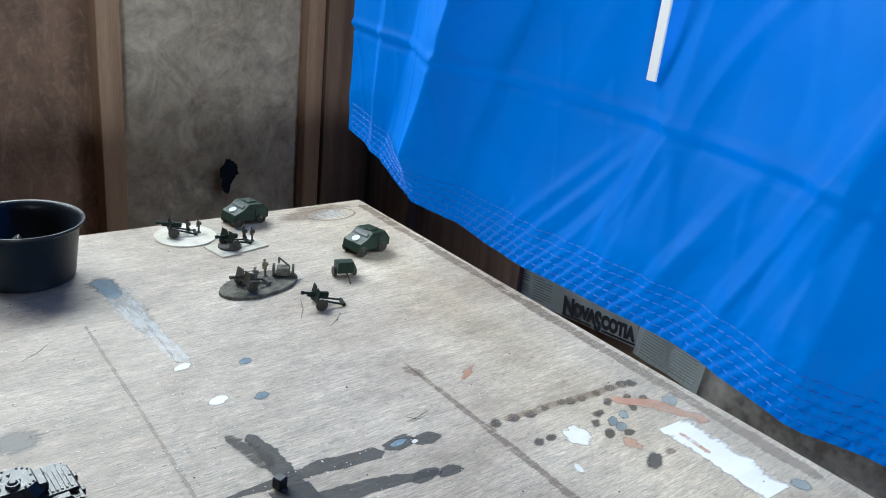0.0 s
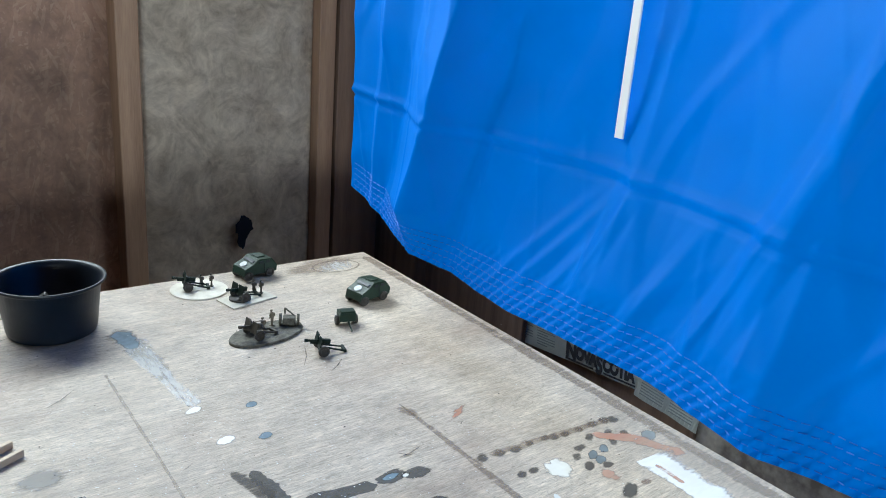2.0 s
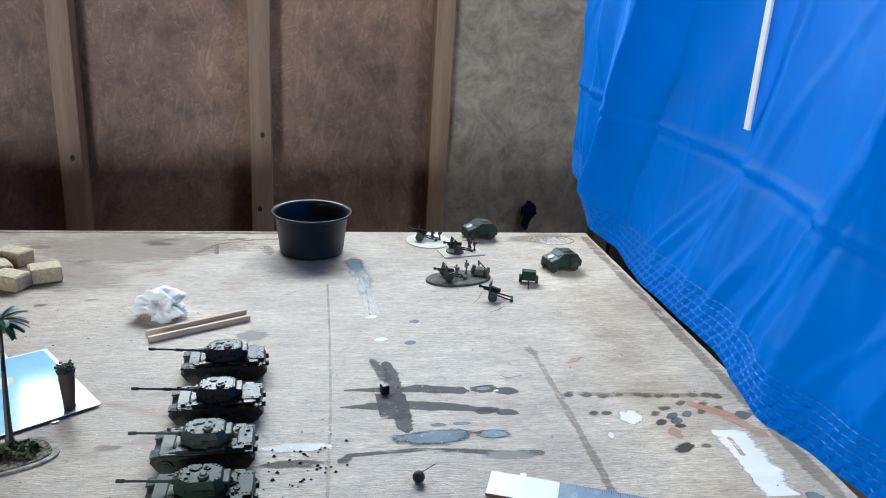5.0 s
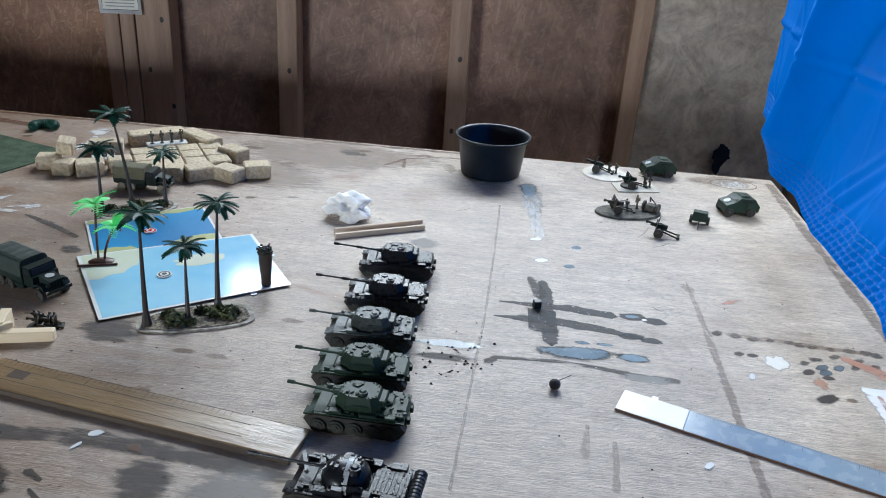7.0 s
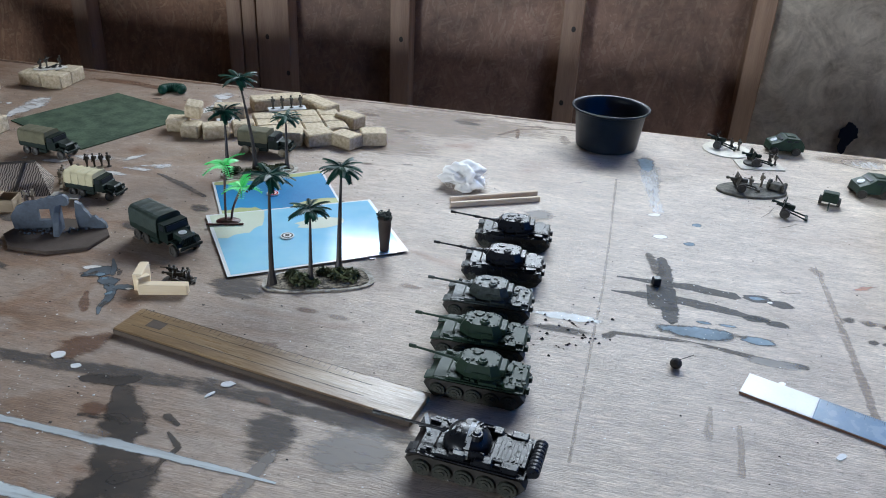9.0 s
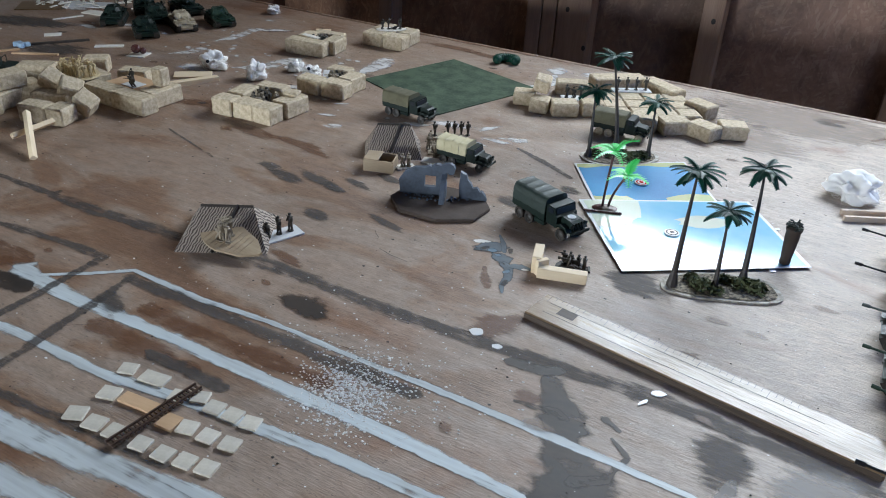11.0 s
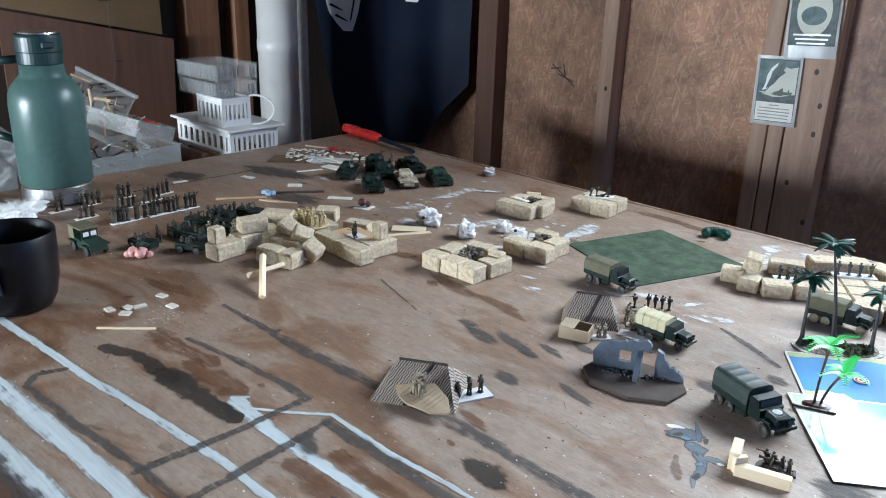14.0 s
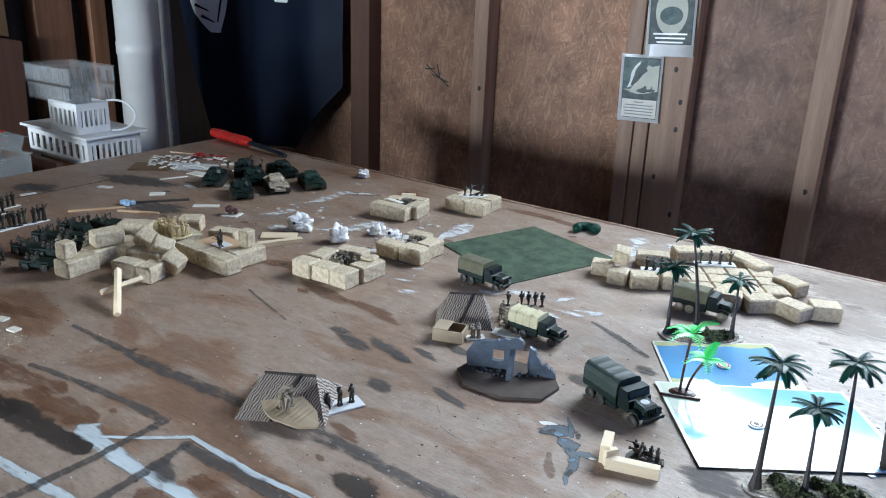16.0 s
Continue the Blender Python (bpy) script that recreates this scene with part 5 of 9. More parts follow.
    if dome:
        lathe(bm, ((0.0185, 0), (0.0190, 0.003), (0.0175, 0.008), (0.0140, 0.0125), (0.0085, 0.0152), (0.003, 0.016)), 20, (0.004, 0, 0.0235))
    else:
        out = ((-0.022, -0.011), (-0.022, 0.011), (-0.014, 0.0165), (0.010, 0.0165), (0.020, 0.009), (0.020, -0.009), (0.010, -0.0165), (-0.014, -0.0165))
        lo = [bm.verts.new((x, y, 0.0235)) for x, y in out]
        md = [bm.verts.new((x * 1.03, y * 1.04, 0.030)) for x, y in out]
        hi = [bm.verts.new((x * 0.82, y * 0.78, 0.0385)) for x, y in out]
        for a, b in ((lo, md), (md, hi)):
            for i in range(8):
                bm.faces.new((a[i], a[(i + 1) % 8], b[(i + 1) % 8], b[i]))
        bm.faces.new(hi)
        bm.faces.new(list(reversed(lo)))
        for i in range(8):
            ball(bm, (out[i][0] * 0.75, out[i][1] * 0.7, 0.0385), 0.0010)
            ball(bm, ((out[i][0] + out[i - 1][0]) * 0.38, (out[i][1] + out[i - 1][1]) * 0.36, 0.0385), 0.0010)
            ball(bm, (out[i][0] * 1.0, out[i][1] * 1.0, 0.0322), 0.0009)
        box(bm, (-0.022, 0, 0.031), (0.007, 0.020, 0.008), bev=0.001)
    tu = part("turret", bm, M[paint], t, smooth=dome)
    # tools, cable ends, brackets and rivets moulded along the deck and the mudguards
    fixed = random.Random(int(abs(m.translation.y) * 1000))
    bm = bmesh.new()
    for k in (-1, 1):
        rod(bm, (-0.038, 0.0205 * k, 0.0232), (-0.008, 0.0210 * k, 0.0232), 0.0006, seg=5)
        rod(bm, (0.002, 0.0205 * k, 0.0228), (0.030, 0.0195 * k, 0.0226), 0.0006, seg=5)
        for i in range(14):
            ball(bm, (-0.042 + 0.0058 * i, 0.0222 * k, 0.0222), 0.0006)
        for i in range(9):
            x = fixed.uniform(-0.042, 0.036)
            box(bm, (x, fixed.uniform(0.0145, 0.0205) * k, 0.0232), (fixed.uniform(0.002, 0.006), fixed.uniform(0.001, 0.003), fixed.uniform(0.002, 0.0045)), rot=(0, 0, fixed.uniform(-12, 12)))
        for i in range(6):
            box(bm, (0.028 + 0.003 * i, 0.0035 * k + fixed.uniform(-0.001, 0.001), 0.0218 - 0.0016 * i), (0.0012, 0.0024, 0.0012))
    for i in range(10):
        box(bm, (fixed.uniform(-0.044, -0.018), fixed.uniform(-0.013, 0.013), 0.0262), (fixed.uniform(0.001, 0.004), fixed.uniform(0.001, 0.005), 0.0014), rot=(0, 0, fixed.choice((0, 0, 90, 20))))
    box(bm, (-0.047, 0.009, 0.016), (0.004, 0.005, 0.006), bev=0.0006)
    box(bm, (-0.047, -0.009, 0.016), (0.004, 0.005, 0.006), bev=0.0006)
    part("deck_fitting", bm, M[paint], t)
    bm = bmesh.new()
    for i in range(7):
        a = fixed.uniform(0, 6.28)
        box(bm, (0.009 * math.cos(a), 0.008 * math.sin(a), 0.0388), (fixed.uniform(0.0015, 0.004), fixed.uniform(0.001, 0.002), 0.0018), rot=(0, 0, math.degrees(a)))
    for k in (-1, 1):
        rod(bm, (-0.012, 0.0168 * k, 0.0315), (0.004, 0.0168 * k, 0.0315), 0.0007, seg=5)
        box(bm, (-0.008, 0.0160 * k, 0.0290), (0.010, 0.0030, 0.0045), bev=0.0005)
    part("turret_fitting", bm, M[paint], tu)
    top = 0.0385 if not dome else 0.0385
    bm = bmesh.new()
    rod(bm, (-0.004, 0.006, top - 0.002), (-0.004, 0.006, top + 0.0028), 0.0052, 0.0045, 12)
    rod(bm, (-0.004, 0.006, top + 0.0028), (-0.004, 0.006, top + 0.0040), 0.0035, 0.002, 10)
    part("cupola", bm, M[paint], tu)
    bm = bmesh.new()
    rod(bm, (0.004, -0.007, top - 0.002), (0.004, -0.007, top + 0.0012), 0.0042, seg=10)
    box(bm, (0.010, 0.006, top), (0.003, 0.003, 0.003))
    part("hatch", bm, M[paint], tu)
    bm = bmesh.new()
    z0 = 0.0305
    dz = math.tan(radians(gun_lift)) * gun_len
    rod(bm, (0.014, 0, z0), (0.024, 0, z0 + dz * 0.15), 0.0042, 0.0026, 10)
    rod(bm, (0.022, 0, z0 + dz * 0.12), (0.022 + gun_len, 0, z0 + dz), 0.0014, 0.0011, 8)
    rod(bm, (0.022 + gun_len - 0.007, 0, z0 + dz * 0.9), (0.022 + gun_len, 0, z0 + dz), 0.0019, seg=8)
    if skirt:
        rod(bm, (0.045, 0, z0 + dz * 0.45), (0.053, 0, z0 + dz * 0.55), 0.0019, seg=8)
    part("gun", bm, M[paint], tu)
    if dome:
        bm = bmesh.new()
        lathe(bm, [(0.0008, -0.0170)] + [(0.0052 if i % 3 else 0.0047, -0.0169 + 0.0013 * i) for i in range(27)] + [(0.0008, 0.0170)], 14)
        bmesh.ops.rotate(bm, verts=bm.verts[:], matrix=Matrix.Rotation(radians(90), 3, "X"))
        bmesh.ops.translate(bm, verts=bm.verts[:], vec=(-0.0500, 0, 0.0245))
        part("fuel_drum", bm, M[paint], t)
        for i in range(3):
            for k in (-1, 1):
                bm = bmesh.new()
                box(bm, (-0.033 + 0.020 * i, 0.0178 * k, 0.026), (0.013, 0.008, 0.004), bev=0.0006)
                part("stowage_box", bm, M[deck or paint], t)
    if stripes:
        bm = bmesh.new()
        for k in range(12):
            a = radians(-80 + 14.5 * k)
            r0 = 0.0196
            x, y, z = 0.004 - 0.003, r0 * math.sin(a), 0.0235 + 0.0165 * math.cos(a)
            box(bm, (x, y * 0.96, z * 1.0 + 0.0004), (0.0042, 0.0052, 0.0006), rot=(-math.degrees(a), 0, 0))
        box(bm, (0.019, 0.002, 0.0338), (0.013, 0.0035, 0.0006), rot=(0, 42, 0))
        part("white_stripe", bm, M["chipstripe"], tu, "hand-painted white recognition stripe")
        bm = bmesh.new()
        box(bm, (0.040, -0.010, 0.0240), (0.003, 0.022, 0.001), rot=(0, 25, 25))
        part("nose_stripe", bm, M["chipstripe"], t, "white stripe across the nose")
        bm = bmesh.new()
        box(bm, (0.006, 0.0190, 0.0290), (0.008, 0.0008, 0.004), rot=(20, 0, 0))
        part("name_plate", bm, M["chipstripe"], tu)
    return t


M["chipstripe"] = surface("dirty_white_stripe_paint", (0.55, 0.57, 0.58), 0.5, scale=200, other=(0.35, 0.37, 0.38), bump=0.2)
M["basegrey"] = surface("grey_green_textured_base", (0.16, 0.15, 0.12), 0.8, scale=120, fine=500, other=(0.06, 0.055, 0.045), bump=0.8, amount=0.8)
M["skytop"] = surface("dark_grey_green_paint", (0.06, 0.075, 0.07), 0.46, spec=0.35, scale=190, fine=900, other=(0.022, 0.028, 0.026), bump=0.25, amount=0.8)

tank(at(-0.604, -0.515, 183), "dark brown-black model tank with long gun and side skirts", "tankblack", dome=False, skirt=True, gun_lift=6, gun_len=0.060)
tank(at(-0.603, -0.603, 182), "black model tank with long gun and side skirts", "tankblack", skirt=True, gun_lift=5, gun_len=0.062)
tank(at(-0.606, -0.684, 181), "dark grey-green model tank with pale worn turret top", "skytop", gun_lift=4, gun_len=0.046)
tank(at(-0.601, -0.758, 180), "olive green model tank with bolted flat turret", "midgreen", gun_lift=4, gun_len=0.046)
tank(at(-0.591, -0.823, 178), "olive green model tank beside the old wooden stick", "midgreen", gun_lift=8, gun_len=0.046)
tank(at(-0.577, -0.925, 175), "black model tank with round turret and white recognition stripes", "tankblack", dome=True, stripes=True, size=1.06, gun_lift=1, gun_len=0.060)


def wheel_mesh(r, w, paint):
    bm = bmesh.new()
    lathe(bm, ((r * 0.9, -w / 2), (r, -w / 3), (r, w / 3), (r * 0.9, w / 2), (r * 0.62, w / 2), (r * 0.55, w / 3), (r * 0.25, w / 2.2), (0.0004, w / 2)), 14)
    bmesh.ops.rotate(bm, verts=bm.verts[:], matrix=Matrix.Rotation(radians(-90), 3, "X"))
    return mesh_of("wheel", bm, M[paint])


WHEEL = wheel_mesh(0.0072, 0.0052, "grime")
PALEWHEEL = wheel_mesh(0.0072, 0.0052, "tan")


def truck(m, label, paint, cover, ribs=False, wheels=WHEEL, size=1.0, star=False):
    t = thing("model_truck", m @ Matrix.Diagonal((size, size, size, 1)), label, "model truck", "model trucks")
    bm = bmesh.new()
    box(bm, (-0.002, 0, 0.0105), (0.088, 0.014, 0.004), bev=0.0006)
    box(bm, (-0.018, 0, 0.0145), (0.052, 0.032, 0.003), bev=0.0005)
    box(bm, (0.0, 0.013, 0.010), (0.016, 0.007, 0.006), bev=0.001)
    box(bm, (0.0, -0.013, 0.010), (0.016, 0.007, 0.006), bev=0.001)
    part("chassis", bm, M[paint], t)
    bm = bmesh.new()
    for k in (-1, 1):
        box(bm, (-0.018, 0.0165 * k, 0.020), (0.052, 0.0012, 0.009))
    box(bm, (-0.0435, 0, 0.020), (0.0012, 0.033, 0.009))
    box(bm, (0.0078, 0, 0.020), (0.0012, 0.033, 0.009))
    part("bed", bm, M[paint], t)
    # canvas tilt: arched section along x with slack between hoops
    bm = bmesh.new()
    rows = []
    for i in range(13):
        x = -0.0442 + 0.0524 * i / 12
        sag = 0.0 if i % 3 == 0 else 0.0006
        row = []
        for j in range(13):
            a = math.pi * j / 12
            y = 0.0172 * math.copysign(abs(math.cos(a)) ** 0.35, math.cos(a))
            z = 0.022 + 0.0195 * math.sin(a) ** 0.45 - sag
            row.append(bm.verts.new((x, y, z)))
        rows.append(row)
    for a, b in zip(rows, rows[1:]):
        for j in range(12):
            bm.faces.new((a[j], a[j + 1], b[j + 1], b[j]))
    bm.faces.new(rows[0])
    bm.faces.new(list(reversed(rows[-1])))
    tilt = part("canvas_cover", bm, M[cover], t, smooth=False)
    if ribs:
        bm = bmesh.new()
        for i in range(5):
            x = -0.0442 + 0.0131 * i
            for j in range(12):
                p = []
                for jj in (j, j + 1):
                    a = math.pi * jj / 12
                    p.append((x, 0.0174 * math.copysign(abs(math.cos(a)) ** 0.35, math.cos(a)), 0.0222 + 0.0195 * math.sin(a) ** 0.45))
                rod(bm, p[0], p[1], 0.0007, seg=5)
        part("hoop", bm, M[cover], tilt)
    bm = bmesh.new()
    prism(bm, ((0.0095, 0.013), (0.0095, 0.034), (0.0115, 0.0355), (0.0215, 0.0350), (0.0235, 0.0265), (0.0260, 0.0255), (0.0260, 0.013)), -0.0155, 0.0155, UPRIGHT)
    cab = part("cab", bm, M[paint], t)
    bm = bmesh.new()
    box(bm, (0.0229, 0, 0.0305), (0.0010, 0.026, 0.0062), rot=(0, -13, 0))
    for k in (-1, 1):
        box(bm, (0.0160, 0.0156 * k, 0.0300), (0.0075, 0.0006, 0.0060))
    part("window", bm, M["black"], cab, "dark cab windows")
    bm = bmesh.new()
    prism(bm, ((0.025, 0.012), (0.025, 0.0260), (0.040, 0.0245), (0.0425, 0.0225), (0.0425, 0.012)), -0.0085, 0.0085, UPRIGHT)
    hood = part("bonnet", bm, M[paint], t)
    bm = bmesh.new()
    box(bm, (0.0430, 0, 0.0180), (0.0012, 0.0010, 0.0085))
    bar = mesh_of("grille_bar", bm, M[paint])
    for i in range(6):
        shared("grille_bar", bar, hood, Matrix.Translation((0, -0.006 + 0.0024 * i, 0)))
    if star:
        bm = bmesh.new()
        rod(bm, (0.033, 0, 0.0252), (0.033, 0, 0.0258), 0.0048, seg=18)
        part("marking", bm, M["chipstripe"], hood, "round white marking")
    for k in (-1, 1):
        bm = bmesh.new()
        prism(bm, ((0.023, 0.013), (0.026, 0.0175), (0.032, 0.0195), (0.040, 0.0180), (0.0435, 0.0135), (0.042, 0.0130), (0.038, 0.0165), (0.032, 0.0178), (0.027, 0.0160), (0.0245, 0.0125)), -0.0035, 0.0035, Matrix.Translation((0, 0.0125 * k, 0)) @ UPRIGHT)
        part("mudguard", bm, M[paint], t)
        bm = bmesh.new()
        rod(bm, (0.0425, 0.0108 * k, 0.0205), (0.0450, 0.0108 * k, 0.0205), 0.0022, seg=10)
        part("headlight", bm, M[paint], t)
        for x in (0.0335, -0.0165, -0.0325):
            shared("wheel", wheels, t, Matrix.Translation((x, 0.0142 * k, 0.0072)) @ Matrix.Rotation(0 if k > 0 else math.pi, 4, "Z"))
    bm = bmesh.new()
    box(bm, (0.0470, 0, 0.0125), (0.0016, 0.030, 0.0035), bev=0.0004)
    part("bumper", bm, M[paint], t)
    return t


truck(at(-1.008, -0.648, -24), "dark green model truck with a dark canvas cover", "dkgreen", "grnvas", size=1.04, star=True)
truck(at(-1.170, -0.548, -2), "dark green model truck with a cream ribbed canvas cover", "dkgreen", "cream", ribs=True, size=0.84)
truck(at(-1.324, -0.436, -5), "olive model truck with a khaki canvas cover beside the green mat", "dkgreen", "olive", size=0.93)
truck(at(-1.024, -0.322, 2), "olive model truck with a khaki cover behind the palms", "dkgreen", "olive", wheels=PALEWHEEL, size=0.92)


def tractor(m, label):
    """A small armoured-looking gun tractor with a sloping back."""
    t = thing("model_gun_tractor", m @ Matrix.Diagonal((0.98, 0.98, 0.86, 1)), label, "model car", "model gun tractors")
    bm = bmesh.new()
    out = ((-0.030, 0.009), (-0.031, 0.020), (-0.021, 0.034), (0.003, 0.036), (0.012, 0.028), (0.026, 0.022), (0.028, 0.009))
    ringsv = []
    for y, s, dz in ((-0.0155, 0.93, -0.0), (-0.0165, 1.0, 0.0), (0.0165, 1.0, 0.0), (0.0155, 0.93, 0.0)):
        ringsv.append([bm.verts.new((x * s, y, 0.010 + (z - 0.010) * s)) for x, z in out])
    for a, b in zip(ringsv, ringsv[1:]):
        for i in range(7):
            bm.faces.new((a[i], a[(i + 1) % 7], b[(i + 1) % 7], b[i]))
    bm.faces.new(ringsv[0])
    bm.faces.new(list(reversed(ringsv[-1])))
    body = part("body", bm, M["green"], t)
    bevelled(body, 0.0015)
    bm = bmesh.new()
    rod(bm, (0.0186, 0, 0.0252), (0.0194, 0, 0.0268), 0.0058, seg=16)
    part("marking", bm, M["chipstripe"], body, "pale round marking on the bonnet")
    bm = bmesh.new()
    box(bm, (0.0088, 0, 0.0318), (0.001, 0.024, 0.005), rot=(0, -50, 0))
    for k in (-1, 1):
        box(bm, (-0.002, 0.0166 * k, 0.0295), (0.007, 0.0008, 0.0042))
        box(bm, (-0.014, 0.0166 * k, 0.0295), (0.007, 0.0008, 0.0042))
        box(bm, (-0.008, 0.0168 * k, 0.0190), (0.0006, 0.0008, 0.018))
    part("window", bm, M["black"], body)
    bm = bmesh.new()
    box(bm, (-0.008, 0, 0.0362), (0.014, 0.016, 0.002), bev=0.0006)
    part("roof_hatch", bm, M["green"], body)
    bm = bmesh.new()
    rod(bm, (-0.0335, 0, 0.016), (-0.030, 0, 0.016), 0.006, seg=12)
    part("spare_wheel", bm, M["grime"], body)
    for k in (-1, 1):
        for x in (0.020, -0.018):
            shared("wheel", WHEEL, t, Matrix.Translation((x, 0.0145 * k, 0.0082)) @ Matrix.Rotation(0 if k > 0 else math.pi, 4, "Z") @ Matrix.Scale(1.12, 4))
    return t


tractor(at(-0.107, -0.187, 192), "dark green model gun tractor with a pale bonnet marking")
tractor(at(-0.211, -0.030, 190), "dark green model gun tractor beside the table edge")


def limber(m):
    t = thing("model_limber", m, "small dark green two-wheeled model ammunition limber", "model trailer")
    bm = bmesh.new()
    box(bm, (0, 0, 0.0125), (0.020, 0.022, 0.012), bev=0.001)
    for k in range(4):
        box(bm, (0.0104, -0.0075 + 0.005 * k, 0.0145), (0.001, 0.0035, 0.006))
    box(bm, (-0.003, 0, 0.0195), (0.013, 0.020, 0.003), bev=0.0006)
    part("chest", bm, M["green"], t)
    bm = bmesh.new()
    rod(bm, (-0.010, 0, 0.008), (-0.030, 0, 0.002), 0.0011, seg=6)
    part("tow_bar", bm, M["green"], t)
    for k in (-1, 1):
        shared("wheel", WHEEL, t, Matrix.Translation((0, 0.0125 * k, 0.0065)) @ Matrix.Rotation(0 if k > 0 else math.pi, 4, "Z") @ Matrix.Scale(0.9, 4))
    return t


limber(at(-0.176, -0.247, 75))


def field_gun(m, label, paint="dkgreen", platform=False, size=1.0):
    t = thing("model_field_gun", m @ Matrix.Diagonal((size, size, size, 1)), label, "model gun", "model field guns")
    bm = bmesh.new()
    rod(bm, (-0.004, 0, 0.0145), (0.020, 0, 0.0180), 0.0019, 0.0015, 10)
    rod(bm, (0.0175, 0, 0.0177), (0.021, 0, 0.0181), 0.0023, seg=8)
    box(bm, (-0.006, 0, 0.0140), (0.010, 0.005, 0.006), rot=(0, -8, 0), bev=0.0008)
    rod(bm, (-0.002, 0, 0.0120), (0.014, 0, 0.0145), 0.0016, seg=8)
    part("barrel", bm, M[paint], t)
    bm = bmesh.new()
    for k in (-1, 1):
        box(bm, (0.004, 0.0078 * k, 0.0160), (0.0010, 0.0115, 0.0150), rot=(0, -14, 0))
    box(bm, (0.0052, 0, 0.0215), (0.0010, 0.007, 0.0045), rot=(0, -14, 0))
    part("shield", bm, M[paint], t)
    bm = bmesh.new()
    for k in (-1, 1):
        rod(bm, (-0.002, 0.004 * k, 0.0085), (-0.027, 0.0065 * k, 0.0022), 0.0014, 0.0011, 6)
    box(bm, (-0.028, 0, 0.0022), (0.004, 0.016, 0.0036), bev=0.0005)
    rod(bm, (0.0, -0.0125, 0.0068), (0.0, 0.0125, 0.0068), 0.0014, seg=6)
    part("trail", bm, M[paint], t)
    for k in (-1, 1):
        shared("wheel", WHEEL, t, Matrix.Translation((0, 0.0135 * k, 0.0070)) @ Matrix.Rotation(0 if k > 0 else math.pi, 4, "Z") @ Matrix.Diagonal((0.97, 0.6, 0.97, 1)))
    if platform:
        bm = bmesh.new()
        rod(bm, (0, 0, 0.0), (0, 0, 0.0028), 0.0150, seg=24)
        part("turntable", bm, M["grime"], t)
    return t


def disc(x, y, r, mk, h=0.002, rx=1.0, ry=1.0, rz=0, name="round_card", label="round card base under a model gun"):
    bm = bmesh.new()
    lathe(bm, ((r, 0), (r, h * 0.7), (r - 0.0006, h)), 32)
    bmesh.ops.scale(bm, vec=(rx, ry, 1), verts=bm.verts[:])
    return solid(name, bm, M[mk], at(x, y, rz), label, "base", "model bases")


def plate(x, y, sx, sy, rz, mk, h=0.002, z=0.0, name="card_stand", label="rectangular card base under model figures", rx=0.0, ry=0.0, cat="base", group="model bases"):
    bm = bmesh.new()
    box(bm, (0, 0, h / 2), (sx, sy, h), bev=0.0003)
    return solid(name, bm, M[mk], at(x, y, rz, z, rx, ry), label, cat, group)


disc(-0.304, -0.052, 0.040, "cardtile")
field_gun(at(-0.318, -0.045, 165, 0.002), "dark green model gun on a round white base")
plate(-0.258, -0.112, 0.072, 0.042, 12, "cardtile")
field_gun(at(-0.268, -0.112, 190, 0.002), "dark green model gun on a square pale base", platform=True)
disc(-0.283, -0.232, 0.053, "basegrey", 0.0035, 1.0, 0.55, 12, label="oval textured base under a model gun and crew")
field_gun(at(-0.303, -0.238, 188, 0.0035), "weathered model gun with crew on an oval base", paint="fig")
bm = bmesh.new()
box(bm, (0, 0, 0.006), (0.014, 0.016, 0.010), bev=0.001)
for k in (-1, 1):
    rod(bm, (0, 0.010 * k, 0.007), (0, 0.013 * k, 0.007), 0.0075, seg=14)
rod(bm, (0.004, -0.006, 0.011), (0.006, 0.006, 0.020), 0.0012, seg=6)
rod(bm, (0.006, 0.006, 0.020), (0.010, 0.006, 0.011), 0.0012, seg=6)
solid("model_ammunition_cart", bm, M["basegrey"], at(-0.247, -0.222, 60, 0.0035), "weathered pale model cart with two wheels on an oval base", "model cart")
field_gun(at(-0.246, -0.308, 166), "dark green model field gun with open trail")


